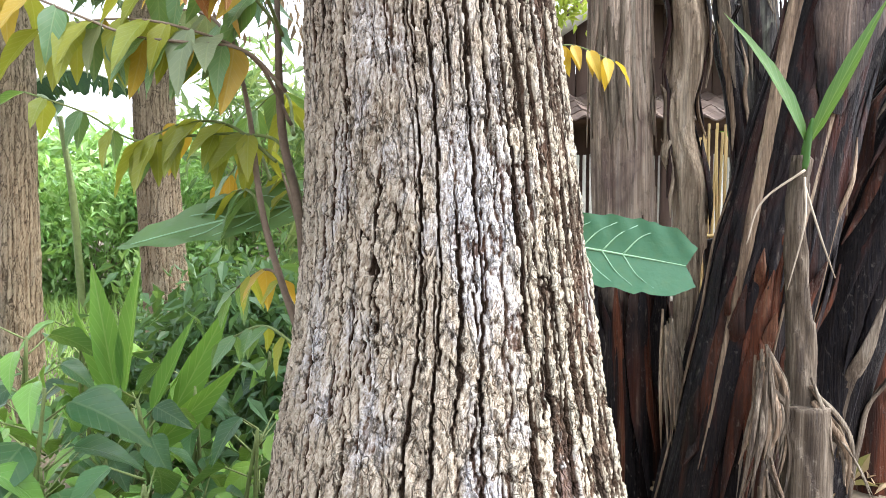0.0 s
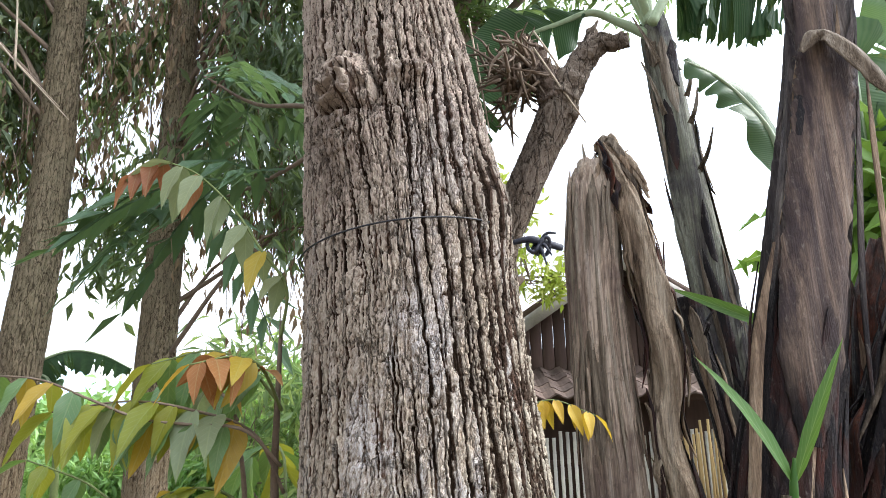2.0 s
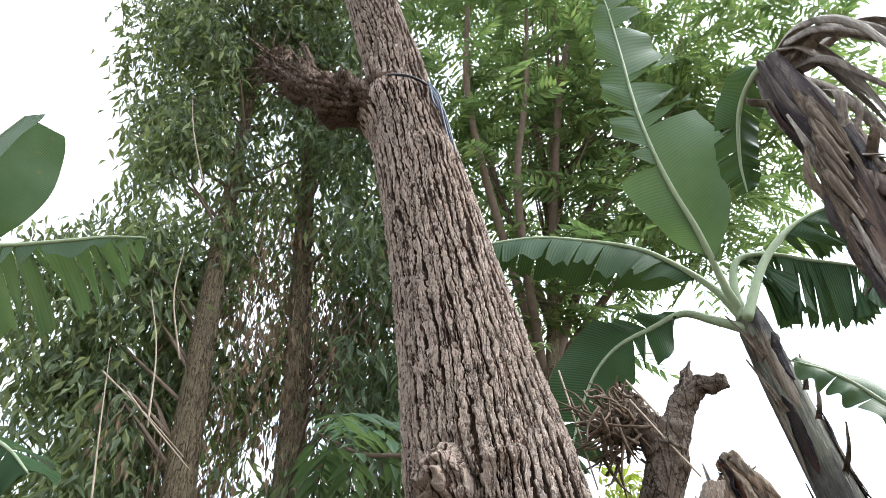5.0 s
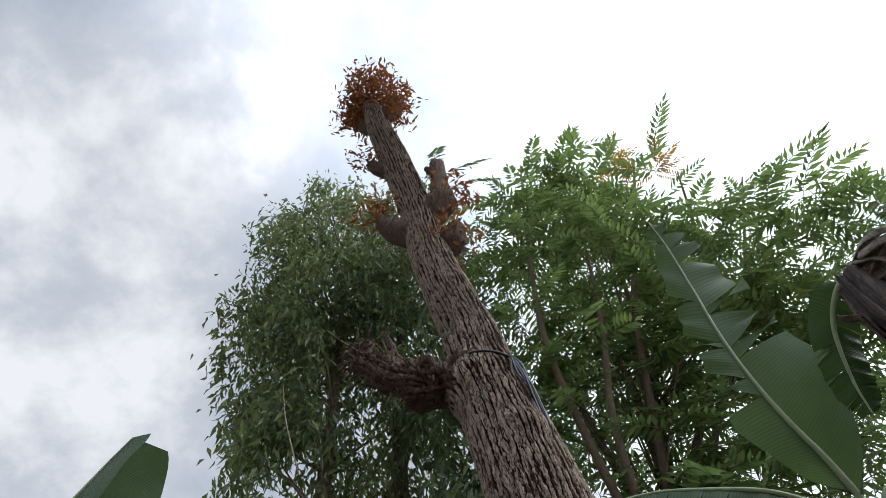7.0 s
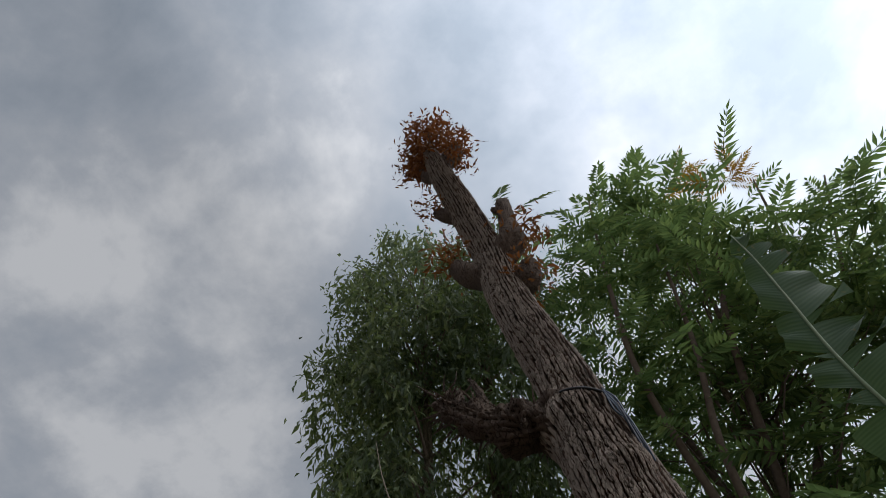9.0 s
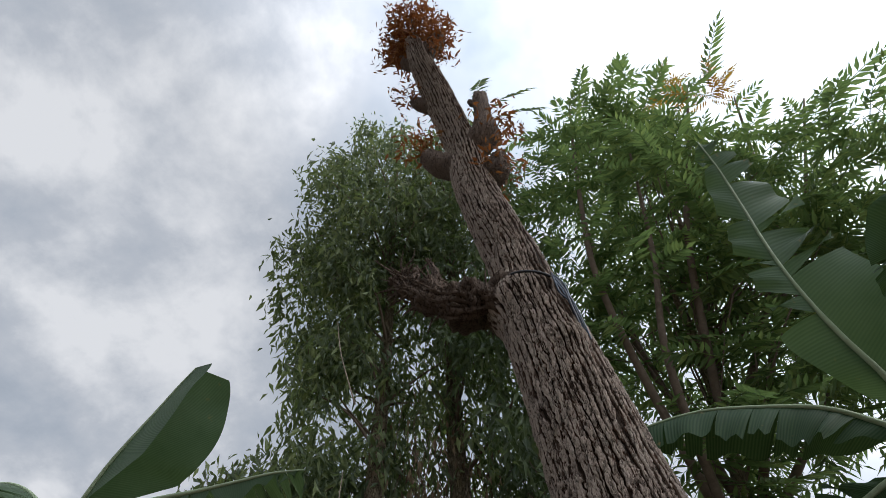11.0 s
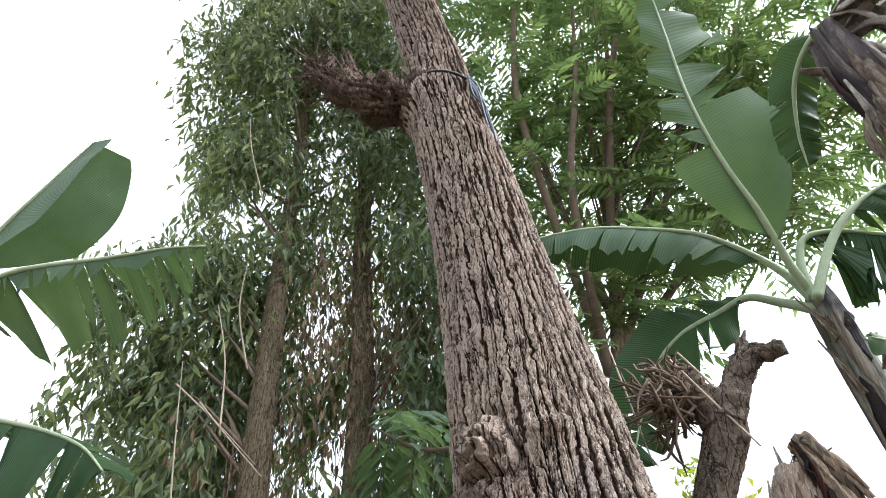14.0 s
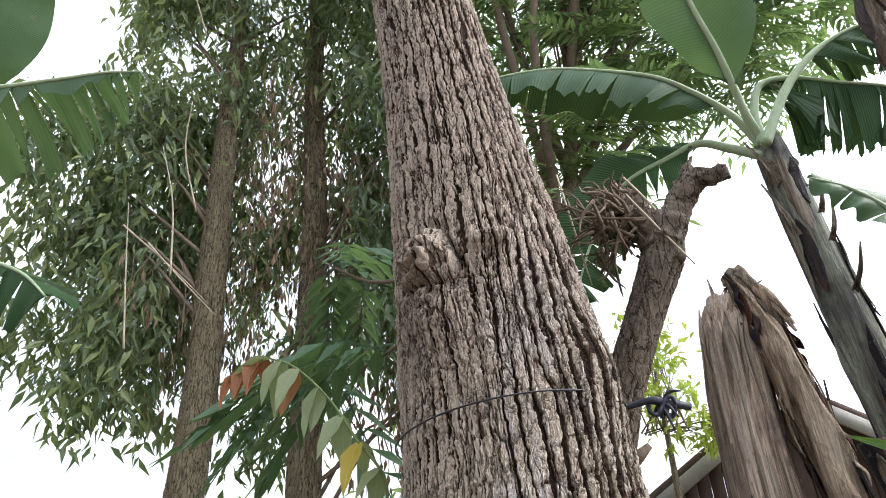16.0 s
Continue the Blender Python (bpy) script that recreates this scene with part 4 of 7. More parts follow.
def tangle():
    g = np.random.RandomState(31)
    p = Pile()
    for _ in range(150):
        a = np.array([0.25, 1.7, 2.545]) + g.normal(size=3) * np.array([0.036, 0.05, 0.036])
        d = unit(g.normal(size=3) + np.array([-0.5, -0.2, -0.1])) * (0.05 + 0.09 * g.rand())
        p.add(tube([a, a + d * 0.6 + g.normal(size=3) * 0.012, a + d], [0.006, 0.004, 0.0015], 4, 6))
    p.make("dry_tangle", M_TWIG, tree, "tangle of rotten dry fern stalks in the fork")
    for a, b, c in [((0.274, 1.64, 2.63), (0.352, 1.635, 2.48), (0.424, 1.64, 2.355)), ((0.3, 1.66, 2.66), (0.35, 1.65, 2.56), (0.39, 1.66, 2.48)),
                    ((0.135, 1.66, 2.55), (0.18, 1.66, 2.552), (0.23, 1.68, 2.55)), ((0.118, 1.75, 2.77), (0.147, 1.75, 2.546), (0.168, 1.75, 2.39)), ((0.19, 1.7, 2.63), (0.23, 1.69, 2.58), (0.27, 1.7, 2.5))]:
        mesh_object("dead_stick", *tube([a, b, c], [0.003, 0.0035, 0.002], 5, 12), M_PALETWIG, tree, "thin pale dead stick")


tangle()


def shaggy_stub():
    """Dead shoots and bark shreds that bristle on the side branch."""
    g = np.random.RandomState(35)
    line = curve_points([(-0.46, 1.76, 4.29), (-0.58, 1.72, 4.28), (-0.7, 1.68, 4.3), (-0.86, 1.65, 4.43), (-1.0, 1.62, 4.6)], 60)
    p = Pile()
    for _ in range(420):
        o = unit(g.normal(size=3))
        a = line[g.randint(60)] + o * (0.05 + 0.05 * g.rand())
        d = (unit(g.normal(size=3)) + o * 0.7 + np.array([-0.3, 0, 0.3])) * (0.025 + 0.045 * g.rand())
        p.add(tube([a, a + d * 0.5 + g.normal(size=3) * 0.006, a + d], [0.007, 0.005, 0.0015], 4, 4))
    p.make("bristle", M_STUB, tree, "bristle of dead shoots on the side branch")


shaggy_stub()


def wire_loop(z, tilt, r_add, label, thick=0.0035, phase=0.0):
    p = []
    for a in np.linspace(0, 2 * np.pi, 40, endpoint=False):
        c = axis_at(z + tilt * math.cos(a + phase))
        r = np.interp(c[2], GIRTH_Z, GIRTH_R) + r_add
        p.append((c[0] + r * math.cos(a), c[1] + r * math.sin(a), c[2]))
    p.append(p[0])
    v, f = tube(p, [thick, thick], 6, 160, None, False)
    ob = mesh_object("wire_loop", v, f, M_WIRE)
    return tagged(ob, label, "wire", "wires round the trunk")


wire_loop(1.95, 0.03, 0.012, "thin black wire tied round the furrowed trunk", 0.002, 0.2)
wire_loop(4.3, 0.05, 0.012, "black wire tied round the trunk above the side branch", 0.0075, 2.6)


def cord_bundle():
    g = np.random.RandomState(41)
    e = thing("cord_bundle", (-0.24, 1.7, 4.25), "frayed blue-grey plastic cords hanging down the trunk", "cord")
    for i in range(9):
        s = i / 8
        a = np.array([-0.24 + 0.015 * s, 1.7 - 0.03 * s, 4.3 - 0.015 * i])
        b = np.array([-0.18 + 0.02 * g.rand(), 1.66 + 0.05 * g.rand(), 4.02 - 0.1 * g.rand()])
        c = np.array([-0.135 + 0.02 * g.rand(), 1.66 + 0.05 * g.rand(), 3.68 - 0.2 * g.rand()])
        v, f = tube([a, (a + b) / 2 + g.normal(size=3) * 0.012 + [0.005, 0, 0], b, c], [0.004, 0.0045, 0.003], 5, 16)
        mesh_object("cord", v, f, M_STRIP if i % 3 else M_STRIPDARK, e)


cord_bundle()


def ribbon_strip(a, d):
    """A short crumpled plastic end."""
    a, d = np.array(a), np.array(d)
    return tube([a, a + d * 0.5 + [0, 0, 0.015], a + d], [0.003, 0.005, 0.002], 5, 8)


def limb_tie():
    e = thing("limb_tie", (0.25, 1.68, 2.0), "black plastic tie and short peg bound to the limb", "tie")
    mesh_object("peg", *tube([(0.19, 1.68, 2.025), (0.25, 1.67, 2.035), (0.278, 1.67, 2.03), (0.344, 1.69, 2.016)], [0.006, 0.009, 0.011, 0.009], 8, 12), M_STRIPDARK, e)
    for k, d in enumerate([(0.02, -0.02, -0.06), (0.035, -0.02, -0.035), (0.05, -0.02, 0.025)]):
        mesh_object("loose_end", *ribbon_strip((0.275, 1.67, 2.02), d), M_STRIPDARK, e)
    for k in range(4):
        ring = [(0.262 + 0.012 * k + 0.012 * math.cos(a), 1.675 + 0.016 * math.sin(a), 2.018 + 0.02 * math.sin(a + k)) for a in np.linspace(0, 6.28, 10)]
        mesh_object("knot", *tube(ring, [0.006, 0.005], 5, 24), M_STRIPDARK, e)
    mesh_object("peg", *tube([(0.175, 1.7, 1.9), (0.205, 1.68, 1.912), (0.236, 1.68, 1.935)], [0.022, 0.016, 0.008], 8, 10), M_TWIG, e)


limb_tie()


# ---- house behind the banana clump ----
def box_mesh(lo, hi, bevel=0.006):
    bm = bmesh.new()
    bmesh.ops.create_cube(bm, size=1.0)
    s, c = Vector(hi) - Vector(lo), (Vector(hi) + Vector(lo)) / 2
    for v in bm.verts:
        v.co = Vector((v.co.x * s.x, v.co.y * s.y, v.co.z * s.z)) + c
    if bevel:
        bmesh.ops.bevel(bm, geom=list(bm.edges), offset=min(bevel, min(s) * 0.3), segments=1, affect="EDGES")
    out = np.array([v.co[:] for v in bm.verts]), [[v.index for v in f.verts] for f in bm.faces]
    bm.free()
    return out


def make_house():
    y0 = 7.0
    e = thing("wooden_house", (1.75, y0, 0.0), "low brown wooden house with a clay-tiled awning behind bananas", "house")
    ridge_x, ridge_z, eave_z, half = 1.75, 3.42, 2.52, 1.36
    # gable of upright boards
    wall = mesh_object("wall", *box_mesh((0.45, y0 + 0.06, 0.0), (3.05, y0 + 0.12, 2.5)), M_WOOD, e)
    x = 0.47
    while x < 3.03:
        top = ridge_z - 0.08 - abs(x + 0.06 - ridge_x) * (ridge_z - eave_z) / half
        mesh_object("board", *box_mesh((x, y0 + 0.02, 2.0), (x + 0.118, y0 + 0.055, top)), M_WOOD, e)
        x += 0.124
    # two roof slopes with barge boards
    for side in (-1, 1):
        a = np.array([ridge_x, y0 - 0.3, ridge_z])
        b = np.array([ridge_x + side * (half + 0.12), y0 - 0.3, eave_z - 0.08])
        n_ = np.array([0, 3.6, 0])
        t = np.array([0, 0, 0.07])
        v = np.array([a, b, b + n_, a + n_, a + t, b + t, b + n_ + t, a + n_ + t])
        f = [[0, 1, 2, 3], [7, 6, 5, 4], [0, 4, 5, 1], [1, 5, 6, 2], [2, 6, 7, 3], [3, 7, 4, 0]]
        mesh_object("roof", v, f, M_TILE, e)
        o = np.array([0, -0.035, 0])
        d = np.array([0, 0, -0.15])
        v = np.array([a + o, b + o, b + o + d, a + o + d, a, b, b + d, a + d])
        mesh_object("barge_board", v, [[3, 2, 1, 0], [4, 5, 6, 7], [0, 1, 5, 4], [1, 2, 6, 5], [2, 3, 7, 6], [3, 0, 4, 7]], M_GREYWOOD, e)
    # awning in front of the gable: rows of curved clay tiles
    awning = mesh_object("awning", *box_mesh((0.5, y0 - 0.95, 1.93), (3.3, y0 + 0.02, 1.95)), M_WOOD, e)
    w, rows = 0.2, 5
    th = np.linspace(-1, 1, 7)
    prof = np.stack([th * w * 0.52, np.cos(th * np.pi) * -0.022], -1)
    verts = []
    for zoff in (0.0, 0.014):
        for s in (0.0, 0.26):
            verts += [(px, -s, pz + zoff - s * 0.32) for px, pz in prof]
    k = 7
    faces = []
    for i in range(k - 1):
        faces += [[2 * k + i, 2 * k + i + 1, 3 * k + i + 1, 3 * k + i], [i + 1, i, k + i, k + i + 1], [k + i, 3 * k + i, 3 * k + i + 1, k + i + 1], [i, i + 1, 2 * k + i + 1, 2 * k + i]]
    me = bpy.data.meshes.new("tile")
    me.from_pydata(verts, [], faces)
    me.materials.append(M_TILE)
    g = random.Random(4)
    for r in range(rows):
        for c in range(14):
            o = new("tile", me)
            o.parent = e
            o.location = Vector((0.62 + c * w, y0 - r * 0.2, 2.27 - r * 0.066 + g.uniform(-0.006, 0.006))) - e.location
            o.rotation_euler = (g.uniform(-0.03, 0.03), g.uniform(-0.03, 0.03), g.uniform(-0.03, 0.03))
    # pale slats below the awning
    x = 0.6
    while x < 3.2:
        mesh_object("slat", *box_mesh((x, y0 - 0.72, 0.3), (x + 0.03, y0 - 0.7, 1.62 + g.uniform(-0.03, 0.03)), 0.003), M_PALESLAT, e)
        x += 0.062
    for z in (0.6, 1.35):
        mesh_object("rail", *box_mesh((0.55, y0 - 0.695, z), (3.25, y0 - 0.66, z + 0.05)), M_WOOD, e)
    for x in (0.56, 1.85, 3.2):
        mesh_object("post", *box_mesh((x, y0 - 0.82, 0.0), (x + 0.09, y0 - 0.73, 1.97)), M_WOOD, e)


make_house()


def bamboo_screen():
    e = thing("bamboo_screen", (1.45, 3.62, 0.0), "screen of thin upright split bamboo tied with a cross lath", "screen")
    g = random.Random(8)
    for i in range(34):
        x = 1.2 + i * 0.0165
        top = 1.62 + g.uniform(-0.06, 0.02)
        v, f = tube([(x, 3.62 + g.uniform(-0.008, 0.008), 0.0), (x + g.uniform(-0.01, 0.01), 3.62, 0.8), (x + g.uniform(-0.015, 0.015), 3.62, top)], [0.0075, 0.008, 0.007], 6, 6)
        mesh_object("cane", v, f, M_BAMBOO, e)
    for z in (0.55, 1.05):
        mesh_object("lath", *tube([(1.17, 3.603, z), (1.5, 3.6, z + 0.01), (1.8, 3.603, z)], [0.009, 0.009], 6, 6), M_BAMBOO, e)


bamboo_screen()


# ---- trees behind ----
def side_limbs(g, trunk_pts, ends, r0):
    """Where limbs start on a trunk, a little below their ends."""
    p = curve_points(trunk_pts, 80)
    starts = []
    for q in ends:
        z = max(p[2, 2], min(p[-2, 2], q[2] - 0.55 * np.linalg.norm(q[:2] - p[len(p) // 2, :2]) - 0.3))
        starts.append(p[np.argmin(np.abs(p[:, 2] - z))])
    return starts


def hanging_tree(name, pts, radii, blobs, dry, seed, label, leaf=0.125):
    g = np.random.RandomState(seed)
    e = thing(name, pts[0], label, "tree", "leafy trees behind")
    bump = bark_bump(seed, 34, 0.05, 0.011, 0.15)
    mesh_object("trunk", *tube(pts, radii, 120, 560, bump), M_BARK2, e, "straight brown trunk with fine fissured bark")
    c = np.vstack([in_blob(g, n_ * 42 // 100, a, b, 0.3) for a, b, n_ in blobs])
    pick = c[g.choice(len(c), 46, replace=False)]
    twigs(g, side_limbs(g, pts, pick, 0.03), pick, 0.02, 0.004, "limb_twig", M_TWIG, e, 0.12, 8, 5)
    near = c[g.choice(len(c), 220, replace=False)]
    twigs(g, near + g.normal(size=near.shape) * 0.13 + [0, 0, 0.12], near, 0.005, 0.002, "twig", M_TWIG, e, 0.1, 5, 4)
    # each spray hangs from a drooping twig
    leaf_cloud(g, c, 50, np.array([0.1, 0.1, 0.17]), lance(0.3, 0.25, 0.2), leaf * 1.1, 0.55, "crown", M_WILLOW, e, "dense crown of narrow drooping grey-green leaves")
    # bare hanging twigs and withered leaves inside the crown
    d = np.vstack([in_blob(g, n_, a, b, 0.0) for a, b, n_ in dry])
    drop = np.stack([0.12 * g.normal(size=len(d)), 0.12 * g.normal(size=len(d)), -0.35 - 0.5 * g.rand(len(d))], -1)
    twigs(g, d, d + drop, 0.006, 0.002, "hanging_twig", M_TWIG, e, 0.08, 6, 4)
    leaf_cloud(g, d + drop * 0.6, 7, np.array([0.07, 0.07, 0.16]), lance(0.3, 0.3, 0.2), leaf * 0.85, 0.9, "withered_foliage", M_DRYHANG, e, "brown withered leaves inside the crown")
    return e


hanging_tree("willowy_tree", [(-2.7, 4.1, -0.1), (-2.665, 4.12, 1.5), (-2.65, 4.18, 3.0), (-2.72, 4.2, 4.5), (-2.78, 4.2, 6.0), (-2.8, 4.2, 8.0), (-2.9, 4.1, 12.5)],
             [0.165, 0.14, 0.13, 0.115, 0.1, 0.075, 0.05, 0.02],
             [((-3.0, 4.1, 10.4), (1.35, 1.1, 2.6), 600), ((-3.5, 4.1, 8.6), (0.95, 0.95, 1.7), 260), ((-3.2, 4.3, 6.6), (0.8, 0.8, 1.2), 150), ((-2.5, 4.9, 6.8), (0.9, 0.6, 1.8), 130), ((-2.9, 4.8, 5.0), (0.8, 0.5, 1.0), 110),
              ((-3.85, 4.2, 5.4), (1.0, 0.8, 0.95), 250), ((-3.8, 4.2, 4.1), (0.9, 0.7, 0.75), 150), ((-3.3, 4.3, 3.4), (0.6, 0.6, 0.4), 40)],
             [((-2.5, 4.6, 5.6), (0.8, 0.6, 1.6), 130), ((-3.0, 4.5, 4.2), (0.7, 0.6, 0.8), 70)],
             51, "tall slim tree with a dense drooping grey-green crown")
hanging_tree("willowy_tree", [(-1.97, 4.7, -0.1), (-2.03, 4.7, 1.3), (-2.06, 4.7, 3.0), (-2.1, 4.7, 5.0), (-2.2, 4.7, 7.0), (-2.1, 4.6, 11.5)],
             [0.165, 0.145, 0.13, 0.115, 0.1, 0.08, 0.03],
             [((-1.9, 4.5, 9.6), (1.15, 1.1, 2.4), 460), ((-1.6, 4.5, 7.4), (0.8, 0.9, 1.0), 120), ((-1.25, 5.2, 5.6), (0.9, 0.6, 1.7), 230), ((-1.15, 4.3, 5.6), (0.5, 0.6, 1.5), 80), ((-1.2, 4.6, 3.7), (0.7, 0.7, 0.9), 120), ((-2.3, 4.9, 3.2), (0.5, 0.4, 0.6), 40)],
             [((-1.7, 5.0, 5.2), (0.9, 0.6, 1.8), 190), ((-1.5, 4.9, 3.6), (0.8, 0.6, 0.8), 70)],
             52, "slim reddish-brown tree with hanging leaves on bare lower trunk")


def dead_sticks():
    g = np.random.RandomState(61)
    for a, b in [((-2.88, 3.6, 3.3), (-3.1, 3.6, 4.5)), ((-2.62, 3.6, 3.8), (-2.9, 3.6, 5.0)), ((-2.5, 3.6, 4.3), (-2.7, 3.6, 5.4)), ((-2.85, 3.6, 4.1), (-2.3, 3.7, 3.5)), ((-3.1, 3.6, 4.3), (-2.5, 3.9, 3.7)), ((-2.6, 3.5, 6.0), (-2.9, 3.4, 7.2))]:
        a, b = np.array(a), np.array(b)
        v, f = tube([a, (a + b) / 2 + g.normal(size=3) * 0.04, b], [0.008, 0.006, 0.003], 6, 14)
        tagged(mesh_object("dead_branch", v, f, M_PALETWIG), "thin bare pale branch among the drooping leaves", "branch", "dead branches")


dead_sticks()


def feather_tree():
    g = np.random.RandomState(71)
    e = thing("feather_leaf_tree", (-0.2, 5.0, 0.0), "slender tree with a wide crown of bright feathery compound leaves", "tree")
    trunk = [(-0.25, 5.1, -0.1), (-0.15, 5.05, 2.0), (-0.02, 5.0, 3.9), (0.16, 5.0, 5.0), (0.3, 4.9, 6.2), (0.35, 4.6, 8.0)]
    bump = bark_bump(72, 20, 0.14, 0.004, 0.08)
    mesh_object("trunk", *tube(trunk, [0.11, 0.09, 0.075, 0.065, 0.05, 0.02], 40, 200, bump), M_BARK2, e)
    for pts in ([(0.16, 5.0, 4.9), (-0.2, 4.9, 7.0), (-0.3, 4.8, 9.3), (0.0, 4.7, 12.0)], [(0.2, 5.0, 5.4), (0.6, 5.0, 7.4), (0.8, 4.9, 9.1), (1.1, 4.7, 11.6)],
                [(0.1, 5.0, 4.6), (1.0, 5.1, 6.6), (1.9, 5.0, 8.0), (2.8, 4.8, 10.0)], [(0.3, 5.0, 5.6), (1.3, 5.0, 7.4), (1.8, 4.8, 9.0), (2.1, 4.6, 10.4)], [(0.1, 5.05, 4.6), (1.2, 5.3, 6.0), (2.2, 5.2, 7.0), (3.1, 5.0, 8.2)],
                [(0.2, 4.9, 5.4), (0.64, 4.3, 7.4), (1.1, 4.2, 8.8), (1.6, 4.2, 10.5)], [(0.0, 5.0, 4.6), (-0.3, 4.3, 7.1), (-0.2, 4.2, 9.0), (0.11, 4.15, 11.6)],
                [(0.0, 5.0, 4.5), (0.04, 4.3, 6.0), (0.3, 4.2, 7.4), (0.55, 4.15, 9.4)]):
        mesh_object("limb", *tube(pts, [0.045, 0.035, 0.028, 0.012], 8, 40), M_TWIG, e)
    c = np.vstack([in_blob(g, n_, a, b, 0.25) for a, b, n_ in [((0.3, 4.6, 10.0), (1.0, 1.0, 1.8), 112), ((-0.55, 4.8, 8.0), (0.5, 0.7, 1.4), 30), ((1.3, 4.6, 8.6), (1.0, 1.0, 1.3), 74), ((2.6, 4.7, 8.2), (0.85, 0.9, 1.15), 50), ((3.2, 4.9, 7.4), (0.7, 0.8, 0.7), 22),
                                                               ((0.2, 4.9, 7.4), (0.9, 0.9, 1.2), 66), ((1.5, 5.0, 7.1), (0.9, 0.9, 0.8), 44), ((2.2, 5.0, 6.6), (0.6, 0.6, 0.9), 34), ((0.1, 4.9, 5.6), (0.45, 0.5, 0.6), 16), ((0.75, 4.95, 5.9), (0.6, 0.5, 0.7), 34), ((1.5, 4.95, 5.9), (0.55, 0.5, 0.55), 24), ((0.2, 4.9, 4.9), (0.35, 0.4, 0.5), 8)]])
    shapes = [pinnate(g, 9, 0.23, 0.25, d, 0.3) for d in (0.2, 0.35, 0.5)]
    group = g.randint(0, 3, len(c))
    pile_v, pile_f, count = [], [], 0
    for i, s in enumerate(shapes):
        q = c[group == i]
        turns = 2
        pos = np.repeat(q, turns, axis=0)
        a = g.rand(len(pos)) * 2 * np.pi
        d = np.stack([np.cos(a), np.sin(a), -0.25 + 0.42 * g.rand(len(pos))], -1)
        v, f = scatter(s, pos + g.normal(size=pos.shape) * 0.08, d, np.broadcast_to([0, 0, 1.0], d.shape) + g.normal(size=d.shape) * 0.25, 0.48 + 0.3 * g.rand(len(pos)))
        pile_v.append(v)
        pile_f += [[x + count for x in face] for face in f]
        count += len(v)
    mesh_object("crown", np.vstack(pile_v), pile_f, M_PINNATE, e, "bright feathery compound leaves against the sky", False)
    pick = c[g.choice(len(c), 60, replace=False)]
    near = curve_points([(0.16, 5.0, 5.0), (0.6, 5.0, 7.0), (2.0, 5.0, 7.6)], 30)
    twigs(g, near[g.randint(0, 30, 60)], pick, 0.014, 0.004, "twig", M_TWIG, e, 0.1, 7, 5)
    amber = np.array([(1.6, 4.35, 10.6), (1.9, 4.4, 10.4), (1.3, 4.3, 10.9), (1.75, 4.3, 10.1), (1.5, 4.3, 10.2)])
    for spot in amber:
        pos = np.repeat(spot[None], 4, axis=0)
        a = g.rand(len(pos)) * 6.28
        v, f = scatter(shapes[0], pos, np.stack([np.cos(a), np.sin(a), 0.5 + 0 * a], -1), np.broadcast_to([0, 0, 1.0], (len(pos), 3)), 0.35 + 0.1 * g.rand(4))
        mesh_object("young_shoot", v, f, M_AMBER, e, "orange-brown young leaves at the branch end", False)


feather_tree()


def feather_branch():
    """Compound leaves that reach out to the side behind the trunk."""
    g = np.random.RandomState(81)
    e = thing("feather_leaf_branch", (-0.2, 2.3, 2.5), "dark side branch with long bluish-green compound leaves", "branch")
    main = [(-0.22, 2.1, 2.62), (-0.52, 2.4, 2.84), (-0.8, 2.6, 2.97), (-1.05, 2.65, 3.14)]
    mesh_object("branch", *tube(main, [0.014, 0.011, 0.008, 0.005], 8, 24), M_TWIG, e)
    low = [(-0.3, 2.2, 2.66), (-0.6, 2.5, 2.62), (-0.95, 2.8, 2.62), (-1.25, 3.0, 2.66)]
    mesh_object("branch", *tube(low, [0.012, 0.009, 0.006, 0.004], 6, 20), M_TWIG, e)
    pos = np.vstack([curve_points(main, 24)[8::2], curve_points(low, 24)[8::2], curve_points(main, 24)[-3:]])
    a = np.linspace(0, 6.28, len(pos)) + 0.5 * g.normal(size=len(pos))
    d = np.stack([0.9 * np.cos(a) - 0.45, 0.7 * np.sin(a), 0.25 * g.normal(size=len(pos)) + 0.05], -1)
    a = g.rand(len(pos)) * 6
    pv, pf, count = [], [], 0
    for s, sel in ((pinnate(g, 9, 0.23, 0.3, 0.4, 0.4), a < 3), (pinnate(g, 8, 0.26, 0.3, 0.6, 0.45), a >= 3)):
        v, f = scatter(s, pos[sel], d[sel], np.broadcast_to([0, -0.2, 1.0], d[sel].shape) + g.normal(size=d[sel].shape) * 0.2, 0.5 + 0.25 * g.rand(sel.sum()))
        pv.append(v)
        pf += [[x + count for x in face] for face in f]
        count += len(v)
    mesh_object("leaves", np.vstack(pv), pf, M_PINNATE_BLUE, e, "", False)


feather_branch()


# ---- banana plants ----
def sheath_bump(seed, layers, lip, rough):
    """Overlapping leaf bases: a saw-tooth round the stem that drifts with height."""
    g = np.random.RandomState(seed)

    def bump(th, along, c):
        s = (th / (2 * np.pi) * layers + along * 1.3 + 0.25 * waves(g, th * 2, along * 9, 5, 0.5, 2)) % 1.0
        return lip * (s - 0.5) + rough * waves(g, th * 26, along * 7, 9, 0.5, 2) + rough * 1.4 * waves(g, th * 5, along * 22, 8, 0.5, 2)

    return bump


